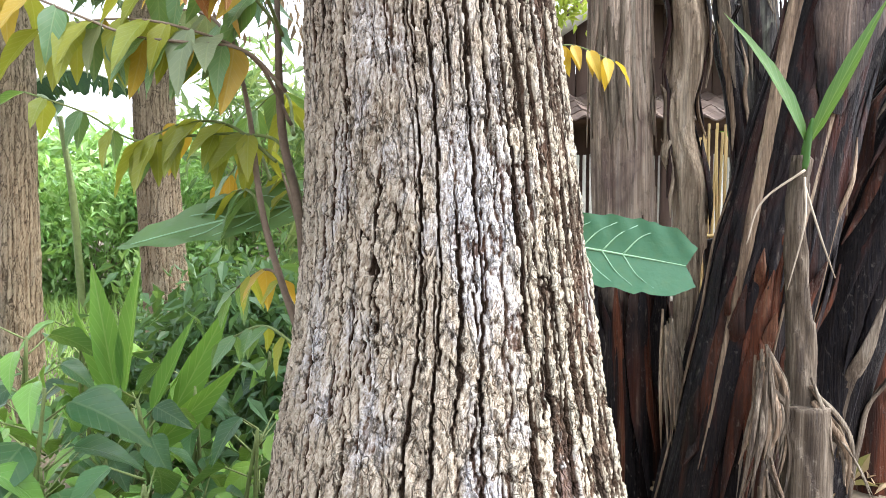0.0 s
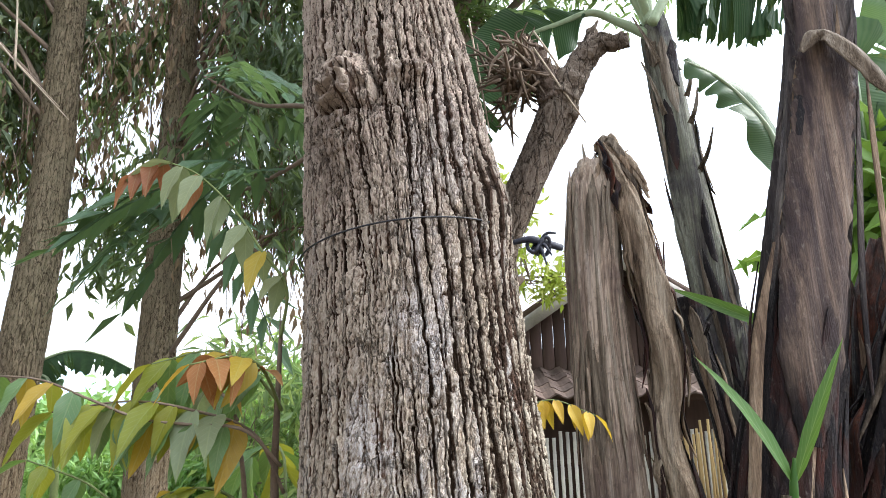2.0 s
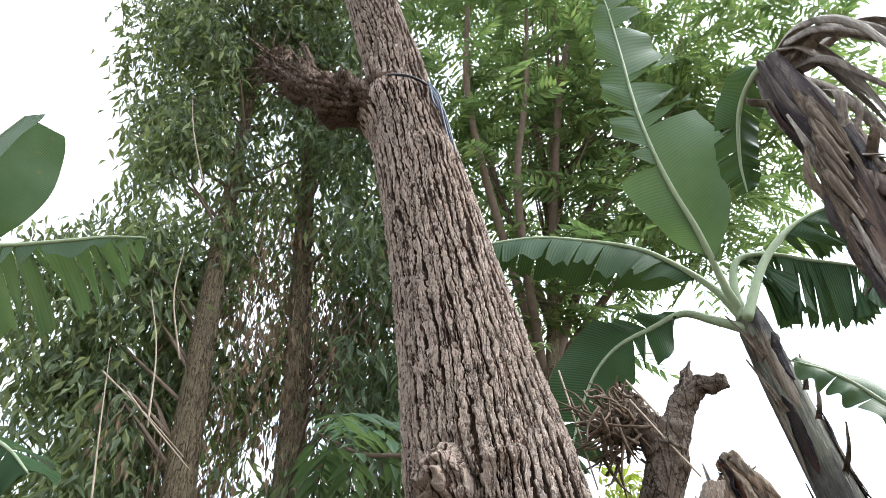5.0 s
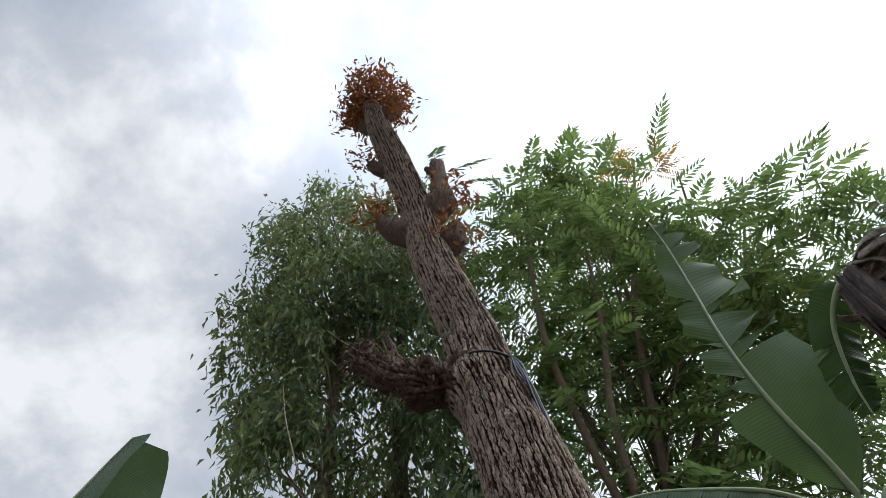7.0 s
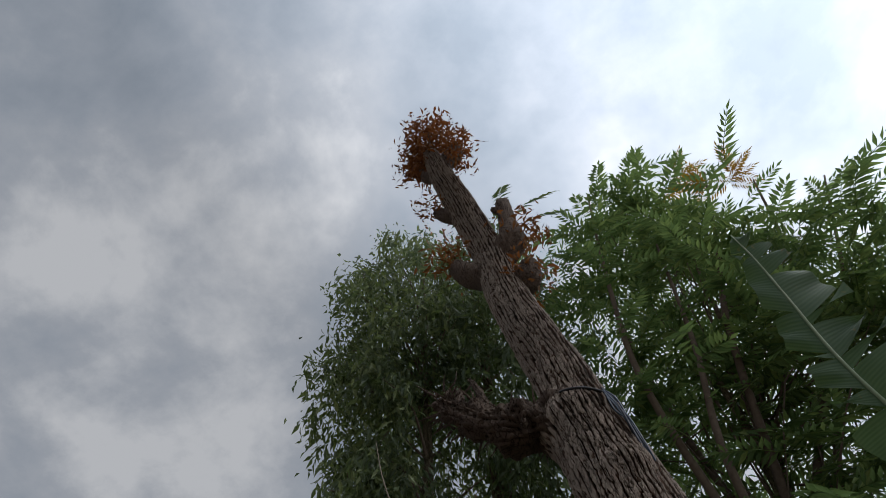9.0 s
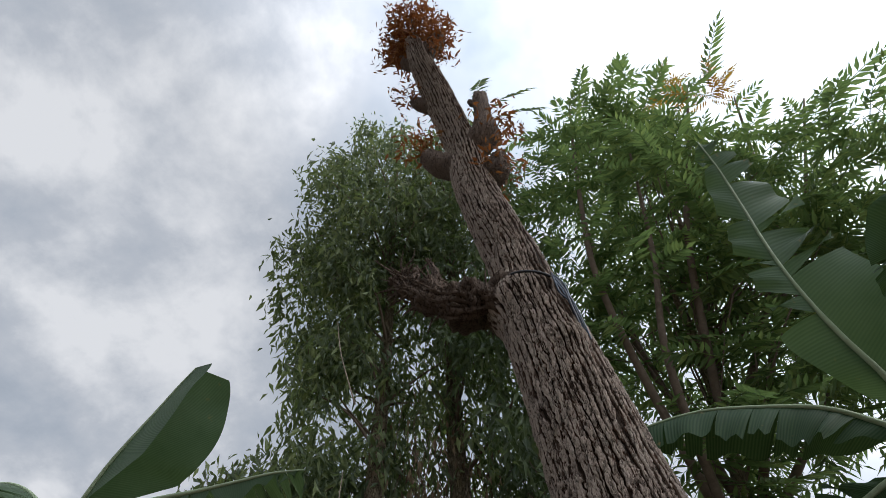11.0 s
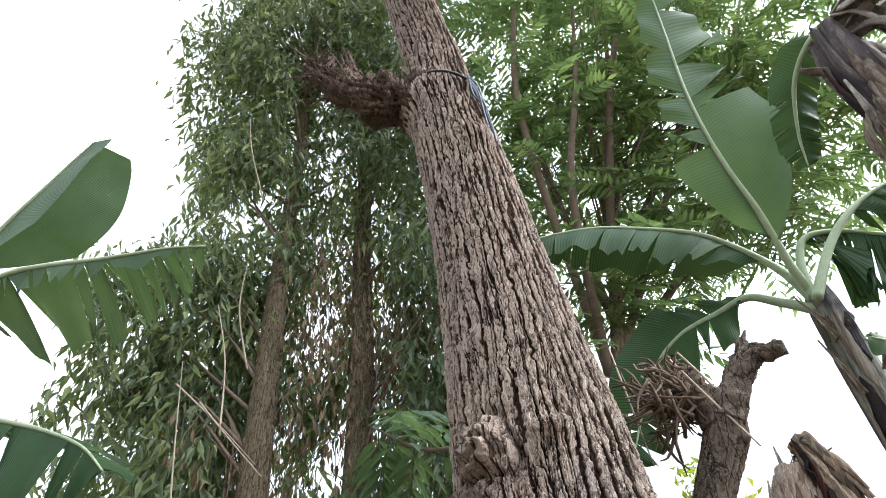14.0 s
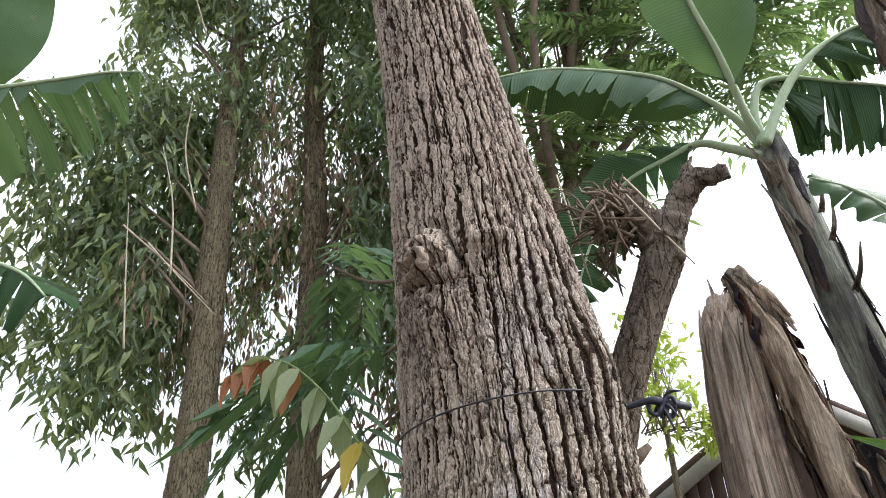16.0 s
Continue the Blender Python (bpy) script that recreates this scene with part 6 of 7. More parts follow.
def broken_stem():
    e = thing("broken_banana_stem", (0.6, 2.7, 0.0), "snapped tan banana stem with a frayed fibrous top", "banana plant", "banana clump")
    pts = [(0.72, 2.66, -0.05), (0.672, 2.64, 0.72), (0.648, 2.64, 1.25), (0.632, 2.64, 1.7), (0.625, 2.64, 2.1), (0.645, 2.64, 2.5), (0.665, 2.645, 2.66)]
    rad = [0.15, 0.13, 0.118, 0.11, 0.1, 0.095, 0.075]
    stem(e, pts, rad, M_TANSTEM, 151, 4, 0.022, 140, 200, "tan fibrous stem, dark near the ground")
    strips_on(e, pts, rad, [M_TANSTEM, M_GREYSHEATH, M_TANSTEM], 152, 30, (170, 370), (0.5, 1.3), (0.4, 0.96), 0.012)
    strips_on(e, pts, rad, [M_DARKSHEATH, M_DARKSHEATH, M_REDSHEATH], 155, 14, (170, 370), (0.3, 0.7), (0.0, 0.33), 0.03)
    g = np.random.RandomState(153)
    for i in range(60):
        a = 2 * np.pi * i / 60
        b = np.array([0.655 + 0.085 * math.cos(a), 2.645 + 0.085 * math.sin(a), 2.54])
        h = 0.05 + 0.15 * g.rand() ** 1.5
        c = np.array([0.69 + 0.045 * math.cos(a), 2.645 + 0.04 * math.sin(a), 2.55 + h])
        mesh_object("frayed_fibre", *ribbon([b, (b + c) / 2 + [0.012 * math.cos(a), 0.012 * math.sin(a), 0], c + g.normal(size=3) * 0.03], [0.013, 0.012, 0.002], 0.003, g.rand() - 0.5, 0.4, 9, i, (math.cos(a), math.sin(a), 0)), (M_TAN, M_GREYSHEATH)[i % 2], e)
    # torn sheaths folded over the top
    for i in range(16):
        a = np.array([0.66 + 0.07 * g.rand(), 2.57 + 0.08 * g.rand(), 2.64 + 0.09 * g.rand()])
        end = np.array([0.79 + 0.07 * g.rand(), 2.53 + 0.05 * g.rand(), 2.2 + 0.35 * g.rand()])
        mesh_object("torn_sheath", *ribbon([a, a + [0.03, -0.02, 0.06 * g.rand()], (a + end) / 2 + [0.02, -0.04, 0.03], end], [0.02, 0.026, 0.022, 0.005], 0.004, 0.5 * g.normal(), 0.5, 18, 160 + i, (0.4, -1, 0.4)), (M_CRUMPLED, M_GREYSHEATH, M_TAN)[i % 3], e)
    # crumpled sheath that hangs down beside the stem from its top
    pts2 = [(0.71, 2.6, 2.76), (0.745, 2.57, 2.6), (0.775, 2.56, 2.42), (0.825, 2.56, 2.07), (0.855, 2.56, 1.83), (0.83, 2.55, 1.55), (0.862, 2.53, 1.28), (0.858, 2.52, 1.0), (0.856, 2.52, 0.65), (0.88, 2.5, 0.3)]
    g2 = np.random.RandomState(154)

    def crumple(th, along, c):
        return 0.026 * waves(g2, th * 3, along * 24, 8, 0.5, 2) + 0.012 * waves(g2, th * 9, along * 50, 8, 0.5, 2) + 0.01 * ((th / 6.283 * 5 + along * 4) % 1.0 - 0.5)

    mesh_object("crumpled_sheath", *tube(pts2, [0.025, 0.04, 0.05, 0.058, 0.06, 0.045, 0.06, 0.05, 0.045, 0.04], 60, 220, crumple), M_CRUMPLED, e, "crumpled grey-brown dead leaf bundle")
    strips_on(e, pts2, [0.025, 0.04, 0.05, 0.058, 0.06, 0.045, 0.06, 0.05, 0.045, 0.04], [M_DARKSHEATH, M_REDSHEATH, M_GREYSHEATH, M_DARKSHEATH], 157, 30, (150, 390), (0.15, 0.45), (0.0, 0.5), 0.03)
    strips_on(e, pts2, [0.025, 0.04, 0.05, 0.058, 0.06, 0.045, 0.06, 0.05, 0.045, 0.04], [M_CRUMPLED, M_DARKSHEATH, M_TAN, M_CRUMPLED], 156, 44, (150, 390), (0.15, 0.5), (0.0, 0.8), 0.02)


broken_stem()


def thin_dead_stems():
    for i, (pts, rad, mat, label) in enumerate([
            ([(1.3, 2.75, 0.0), (1.24, 2.78, 0.7), (1.17, 2.8, 1.3), (1.09, 2.83, 1.9), (1.06, 2.84, 2.12)], [0.06, 0.05, 0.04, 0.035, 0.045], M_DARKSHEATH, "thin dark dead banana stalk with a knobbed top"),
            ([(1.05, 2.6, 0.0), (1.03, 2.62, 0.6), (0.99, 2.63, 1.1)], [0.07, 0.06, 0.04], M_DARKSHEATH, "thin blackened banana stalk"),
            ([(0.78, 2.75, 0.0), (0.78, 2.74, 0.5), (0.8, 2.72, 1.0)], [0.08, 0.07, 0.05], M_DARKSHEATH, "short dark dried banana stalk")]):
        e = thing("dried_stalk", pts[0], label, "banana plant", "dried stalks")
        stem(e, pts, rad, mat, 160 + i, 3, 0.012, 36, 70)
        strips_on(e, pts, rad, [M_GREYSHEATH, M_DARKSHEATH, M_TAN], 170 + i, 8, (170, 370), (0.2, 0.6), (0.0, 0.95), 0.04)


thin_dead_stems()


def shreds(e, top, bottom, wide, count, seed, bow):
    """Torn fibres that hang together from one point and part lower down."""
    g = np.random.RandomState(seed)
    a, b = np.array(top), np.array(bottom)
    for i in range(count):
        s = (i + 0.5) / count * 2 - 1
        start = a + [s * wide * 0.3, 0.015 * g.normal(), 0.03 * g.normal()]
        end = a + (b - a) * (0.6 + 0.5 * g.rand()) + [s * wide + 0.008 * g.normal(), 0.02 * g.normal(), 0]
        mid = (start + end) / 2 + [bow[0] * g.rand() + s * wide * 0.3, bow[1] * g.rand(), 0]
        w = 0.003 + 0.005 * g.rand()
        mesh_object("husk", *ribbon([start, mid, end], [w * 0.6, w, w * 0.9, w * 0.1], 0.003, 0.6 * g.normal(), 0.4, 14, seed * 7 + i, (0.3 * s, -1, 0.1)), (M_TAN, M_GREYSHEATH, M_GREYSHEATH)[i % 3], e)


def husks():
    e = thing("cut_banana_stump", (1.0, 1.93, 0.0), "cut grey banana stump with curled dry husks", "stump")
    stem(e, [(1.0, 1.93, -0.02), (1.0, 1.93, 0.35), (0.99, 1.94, 0.68)], [0.075, 0.068, 0.062], M_GREYSHEATH, 181, 3, 0.012, 48, 60)
    mesh_object("old_flower_stalk", *tube([(1.0, 1.97, 0.66), (0.99, 1.98, 0.9), (0.965, 1.97, 1.15), (0.975, 1.965, 1.37)], [0.04, 0.034, 0.026, 0.02], 20, 60, sheath_bump(182, 4, 0.012, 0.005)), M_GREYSHEATH, e)
    shreds(e, (0.875, 1.93, 0.79), (0.84, 1.9, 0.4), 0.055, 34, 191, (0.03, -0.03))
    shreds(e, (0.875, 1.93, 0.79), (0.92, 1.92, 0.6), 0.03, 14, 192, (0.02, -0.02))
    shreds(e, (0.86, 1.86, 0.5), (0.87, 1.84, 0.2), 0.04, 24, 193, (0.01, -0.03))
    shreds(e, (0.72, 2.3, 0.82), (0.74, 2.26, 0.4), 0.035, 24, 194, (0.0, -0.03))
    shreds(e, (1.0, 1.93, 0.72), (1.12, 1.9, 0.45), 0.03, 14, 195, (0.06, -0.02))
    for i in range(3):
        a = np.array([0.97, 1.94, 1.33 - 0.02 * i])
        g = np.random.RandomState(200 + i)
        d = np.array([(-0.16, -0.02, -0.2), (-0.06, -0.05, -0.3), (0.07, -0.04, -0.25), (-0.14, -0.04, -0.12), (-0.03, -0.05, -0.2)][i])
        mesh_object("root", *tube([a, a + d * 0.5 + g.normal(size=3) * 0.02 + [0, -0.02, 0.0], a + d], [0.0035, 0.003, 0.0015], 6, 14), M_PALETWIG, e)


husks()


def shaped_leaf(e, name, base, direction, normal, length, width, mat, label="", fold=0.25, droop=0.2, heart=0.0, stalk=None, stalk_r=0.004, stalk_mat=None, ribs=False):
    """One broad leaf as its own part, with its stalk."""
    shape = ovate(width, fold, droop, heart)
    v, f = scatter(shape, np.array([base], float), np.array([direction], float), np.array([normal], float), np.array([length], float))
    leaf = mesh_object(name, v, f, mat, e, label, True, leaf_uv(shape[0]))
    if stalk is not None:
        mesh_object("leaf_stalk", *tube(stalk + [tuple(base)], [stalk_r * 1.4, stalk_r], 6, 12), stalk_mat or M_GREENTWIG, e)
    return leaf


def sprout():
    e = thing("green_sprout", (0.975, 1.95, 1.34), "small green shoot with two long leaves growing on the dead stalk", "sprout")
    shaped_leaf(e, "leaf", (0.978, 1.955, 1.4), (-0.36, -0.05, 0.85), (0.5, -0.8, 0.3), 0.42, 0.15, M_SPROUT, "", 0.3, 0.22)
    shaped_leaf(e, "leaf", (0.985, 1.955, 1.4), (0.4, -0.05, 0.9), (-0.5, -0.8, 0.3), 0.46, 0.09, M_SPROUT, "", 0.5, 0.12)
    mesh_object("shoot", *tube([(0.975, 1.96, 1.33), (0.98, 1.955, 1.4), (0.99, 1.95, 1.47)], [0.014, 0.012, 0.004], 8, 12), M_SPROUT, e)
    f = thing("stray_leaf", (0.89, 2.55, 2.12), "long narrow green leaf resting across the dead stems", "leaf")
    shaped_leaf(f, "leaf", (1.26, 2.52, 1.93), (-0.38, 0.0, 0.17), (0.05, -1.0, 0.1), 0.42, 0.13, M_SPROUT, "", 0.25, 0.05)


sprout()


def left_banana():
    e = thing("banana_plant", (-3.45, 1.95, 0.0), "banana plant at the garden edge with broad torn leaves", "banana plant", "banana clump")
    pts = [(-3.45, 1.95, 0.0), (-3.47, 1.95, 1.5), (-3.45, 1.95, 2.8), (-3.38, 1.95, 3.9)]
    stem(e, pts, [0.13, 0.11, 0.09, 0.06], M_LIVESTEM, 211, 4, 0.018, 48, 80)
    # folded along the rib: the near half hangs grey-green, the far half shows below it with the light through it
    banana_leaf(e, [(-3.38, 1.95, 3.85), (-3.34, 1.95, 4.15), (-3.2, 1.92, 4.4), (-3.07, 1.9, 4.555), (-2.945, 1.9, 4.74), (-2.845, 1.9, 4.9), (-2.74, 1.9, 5.045)], 0.34, 212, (-0.85, -0.2, 0.5), (-0.75, -1.1), 0, 0.2, M_BANANA, 0.05, 0.04, 1.2, 0.85, tip=1.1)
    banana_leaf(e, [(-3.38, 1.95, 3.75), (-3.2, 1.92, 3.93), (-2.91, 1.9, 4.01), (-2.64, 1.9, 3.995), (-2.33, 1.9, 3.945), (-2.05, 1.9, 3.91), (-1.845, 1.9, 3.885), (-1.64, 1.9, 3.835)], 0.36, 213, (0.1, -0.3, 1), (-0.95, -1.25), 13, 0.1, M_BANANA, 0.06, 0.05, 1.5, 0.42, taper=0.55)
    banana_leaf(e, [(-3.4, 1.95, 3.42), (-3.1, 1.92, 3.24), (-2.73, 1.9, 3.14), (-2.505, 1.9, 3.08), (-2.21, 1.9, 2.98), (-1.975, 1.9, 2.87), (-1.82, 1.9, 2.74)], 0.3, 214, (0.1, -0.6, 0.8), (-0.5, -0.7), 5, 0.12, M_BANANA_SHADED, 0.05, 0.03)
    banana_leaf(e, [(-3.4, 1.95, 3.9), (-3.65, 1.9, 4.3), (-4.0, 1.8, 4.5), (-4.4, 1.7, 4.4)], 0.28, 215, (0, 0, 1), -0.4, 6, 0.15, M_BANANA, 0.06, 0.02)
    # small plant further off, whose arching leaf shows under the trees
    d = thing("banana_plant", (-3.9, 7.0, 0.0), "distant small banana plant with one arching frayed leaf", "banana plant")
    stem(d, [(-3.9, 7.0, 0.0), (-3.95, 7.0, 1.2), (-4.05, 7.0, 2.1)], [0.04, 0.035, 0.025], M_GREENTWIG, 216, 3, 0.005, 24, 30)
    banana_leaf(d, [(-4.5, 7.0, 2.2), (-4.35, 7.0, 2.42), (-4.0, 7.0, 2.56), (-3.65, 7.0, 2.52), (-3.3, 7.0, 2.36)], 0.22, 217, (0, -0.3, 1), -1.0, 12, 0.05, M_BANANA_SHADED, 0.04, 0.04)
    banana_leaf(d, [(-4.05, 7.0, 2.0), (-4.2, 7.0, 2.3), (-4.5, 7.0, 2.3)], 0.15, 218, (0, -0.6, 1), -0.4, 6, 0.15, M_BANANA, 0.04, 0.03)


left_banana()


def right_banana():
    e = thing("banana_plant", (2.75, 3.9, 0.0), "green banana plant behind the dead stems with hanging torn leaves", "banana plant", "banana clump")
    stem(e, [(2.75, 3.9, 0.0), (2.72, 3.9, 1.5), (2.7, 3.9, 3.2)], [0.12, 0.1, 0.06], M_LIVESTEM, 221, 4, 0.018, 40, 60)
    banana_leaf(e, [(2.7, 3.9, 3.1), (2.6, 3.75, 3.6), (2.5, 3.6, 3.75), (2.42, 3.5, 3.5), (2.36, 3.45, 2.9), (2.34, 3.45, 2.5)], 0.26, 222, (-0.3, -0.9, 0.2), 0.1, 8, 0.2, M_BANANA, 0.05, 0.04)
    banana_leaf(e, [(2.7, 3.9, 3.0), (2.75, 3.7, 3.3), (2.72, 3.5, 3.3), (2.66, 3.4, 2.9), (2.6, 3.38, 2.2)], 0.26, 223, (0.1, -0.9, 0.2), 0.1, 8, 0.2, M_BANANA_SHADED, 0.05, 0.04)
    banana_leaf(e, [(2.7, 3.9, 3.1), (2.9, 3.8, 3.7), (3.0, 3.7, 4.2), (2.98, 3.6, 4.6)], 0.3, 224, (-0.3, -0.9, 0.1), 0.1, 5, 0.2, M_BANANA, 0.05, 0.04)


right_banana()


# ---- young compound-leaved shoots beside the trunk ----
def pointed(width, fold, droop, rows=13):
    """Broad near the stalk, drawn out to a long tip, a little wavy."""
    v, f = [], []
    for i in range(rows):
        u = i / (rows - 1)
        w = 0.5 * width * 1.55 * (u + 0.012) ** 0.48 * (1 - u) ** 0.95 * (1 + 0.25 * math.exp(-(((u - 0.3) / 0.2) ** 2)))
        for q in (-1, -0.5, 0, 0.5, 1):
            v.append((q * w, u, abs(q) * w * fold - droop * u * u + 0.012 * math.sin(u * 17 + q * 2) * abs(q)))
    for i in range(rows - 1):
        for j in range(4):
            a = i * 5 + j
            f.append([a, a + 1, a + 6, a + 5])
    return np.array(v), f


LEAFLET = pointed(0.54, 0.3, 0.25)


def compound_leaf(e, pts, size, seed, mats, r0=0.0045, pairs=6, start=0.15, hang=0.9, label=""):
    """A long arching leaf stalk with hanging leaflets, each a part of its own."""
    g = np.random.RandomState(seed)
    m = 40
    c = curve_points(pts, m)
    t = unit(np.gradient(c, axis=0))
    stalk = mesh_object("leaf_stalk", *tube(c, [r0, r0 * 0.45], 6, m), M_GREENTWIG if seed % 3 else M_TWIG, e, label)
    for i in range(pairs):
        j = int((start + (1 - start) * (i + 0.5) / pairs) * (m - 1))
        for s in (-1, 1):
            side = unit(np.cross(t[j], [0, 0, 1.0])) * s
            d = unit(side * (0.55 + 0.4 * g.rand()) + np.array([0, 0, -1.0]) * (hang + 0.5 * g.rand()) + t[j] * (0.35 + 0.2 * g.rand()) + g.normal(size=3) * 0.32)
            nrm = unit(np.cross(d, np.cross(np.array([0, 0, 1.0]) + side * 0.4 + g.normal(size=3) * 0.2, d)))
            v, f = scatter(LEAFLET, c[j][None], d[None], nrm[None], np.array([size * (0.8 + 0.35 * g.rand())]))
            mesh_object("leaflet", v, f, mats[g.randint(len(mats))], stalk, "", True, leaf_uv(LEAFLET[0]))
    v, f = scatter(LEAFLET, c[-1][None], unit(t[-1] + [0, 0, -0.6])[None], np.array([[0, 0, 1.0]]), np.array([size]))
    mesh_object("leaflet", v, f, mats[0], stalk, "", True, leaf_uv(LEAFLET[0]))


def sapling():
    e = thing("cedar_sapling", (-0.34, 1.66, 0.0), "young sapling with arching yellow-green and amber compound leaves", "sapling")
    mesh_object("stem", *tube([(-0.32, 1.7, 0.0), (-0.33, 1.64, 0.6), (-0.325, 1.6, 1.15), (-0.36, 1.58, 1.4), (-0.35, 1.52, 1.62), (-0.345, 1.5, 1.8)], [0.014, 0.013, 0.011, 0.01, 0.007, 0.004], 8, 30), M_TWIG, e)
    mesh_object("stem", *tube([(-0.33, 1.62, 0.9), (-0.41, 1.6, 1.2), (-0.44, 1.6, 1.45), (-0.46, 1.55, 1.62)], [0.009, 0.008, 0.006, 0.003], 8, 24), M_TWIG, e)
    green, warm = [M_SAPGREEN, M_SAPLING, M_SAPGREEN], [M_SAPLING, M_AMBER, M_SAPLING]
    compound_leaf(e, [(-0.32, 1.6, 1.24), (-0.366, 1.6, 1.374), (-0.442, 1.6, 1.402), (-0.571, 1.6, 1.4), (-0.7, 1.6, 1.39), (-0.813, 1.6, 1.452), (-0.95, 1.6, 1.5)], 0.11, 301, [M_SAPGREEN, M_SAPLING, M_SAPLING], pairs=7, start=0.3)
    compound_leaf(e, [(-0.38, 1.6, 1.34), (-0.48, 1.6, 1.42), (-0.58, 1.6, 1.43), (-0.68, 1.6, 1.39)], 0.145, 302, warm, pairs=5)
    compound_leaf(e, [(-0.33, 1.5, 1.48), (-0.4, 1.45, 1.555), (-0.512, 1.43, 1.568), (-0.62, 1.43, 1.582), (-0.733, 1.43, 1.625), (-0.847, 1.43, 1.668), (-0.98, 1.43, 1.68)], 0.112, 303, [M_SAPGREEN, M_SAPLING, M_SAPLING, M_AMBER, M_SAPGREEN], pairs=10, start=0.2)
    compound_leaf(e, [(-0.345, 1.5, 1.76), (-0.33, 1.47, 1.87), (-0.39, 1.45, 1.96), (-0.46, 1.45, 2.06), (-0.55, 1.45, 2.147), (-0.62, 1.45, 2.18)], 0.122, 304, [M_SILVER, M_AMBER, M_SILVER, M_COPPER], pairs=6, start=0.2, hang=1.4)
    compound_leaf(e, [(-0.62, 1.45, 2.18), (-0.66, 1.45, 2.185), (-0.71, 1.45, 2.15)], 0.09, 316, [M_COPPER, M_AMBER, M_COPPER], r0=0.002, pairs=3, start=0.1, hang=1.6)
    compound_leaf(e, [(-0.35, 1.52, 1.62), (-0.42, 1.5, 1.7), (-0.5, 1.48, 1.73), (-0.62, 1.46, 1.7)], 0.132, 305, [M_SAPLING, M_SAPGREEN, M_AMBER], pairs=5)
    compound_leaf(e, [(-0.45, 1.56, 1.58), (-0.52, 1.6, 1.66), (-0.62, 1.65, 1.69), (-0.72, 1.7, 1.66)], 0.145, 306, [M_SAPGREEN, M_SILVER], pairs=5)
    compound_leaf(e, [(-0.34, 1.6, 1.4), (-0.38, 1.72, 1.5), (-0.45, 1.85, 1.53), (-0.55, 1.95, 1.48)], 0.145, 307, green, pairs=5)
    compound_leaf(e, [(-0.42, 1.6, 1.25), (-0.48, 1.68, 1.28), (-0.56, 1.75, 1.26)], 0.145, 308, green, pairs=4)
    compound_leaf(e, [(-0.35, 1.62, 1.0), (-0.42, 1.7, 1.08), (-0.5, 1.78, 1.06), (-0.58, 1.84, 1.0)], 0.1, 309, [M_SAPGREEN, M_SAPLING, M_AMBER], pairs=4)
    compound_leaf(e, [(-0.34, 1.63, 0.9), (-0.44, 1.68, 0.95), (-0.56, 1.74, 0.9)], 0.09, 310, [M_SAPGREEN, M_SAPGREEN, M_SAPLING], pairs=4)
    compound_leaf(e, [(-0.34, 1.58, 1.42), (-0.4, 1.52, 1.55), (-0.52, 1.45, 1.6), (-0.66, 1.45, 1.62), (-0.82, 1.45, 1.6)], 0.14, 312, [M_SAPLING, M_AMBER, M_SAPLING, M_SILVER], pairs=9, start=0.3)
    compound_leaf(e, [(-0.34, 1.52, 1.6), (-0.36, 1.42, 1.68), (-0.4, 1.36, 1.7), (-0.48, 1.32, 1.68)], 0.1, 313, [M_AMBER, M_RUST], pairs=6, start=0.3, hang=0.5)
    compound_leaf(e, [(-0.4, 1.62, 1.3), (-0.46, 1.72, 1.38), (-0.52, 1.8, 1.36), (-0.6, 1.88, 1.3)], 0.12, 314, [M_AMBER, M_SAPLING, M_SAPGREEN], pairs=5)
    compound_leaf(e, [(-0.34, 1.62, 1.2), (-0.4, 1.75, 1.3), (-0.44, 1.85, 1.32), (-0.5, 1.95, 1.26)], 0.13, 315, [M_SAPGREEN, M_SAPLING], pairs=5)
    f = thing("yellow_shoot", (0.16, 1.74, 1.5), "small shoot with drooping golden-yellow leaflets by the trunk", "shoot")
    compound_leaf(f, [(0.14, 1.72, 1.5), (0.19, 1.74, 1.6), (0.246, 1.75, 1.615), (0.31, 1.75, 1.625), (0.41, 1.75, 1.585)], 0.076, 311, [M_GOLD, M_AMBER, M_GOLD], pairs=7, start=0.3, hang=1.6, r0=0.003)


sapling()


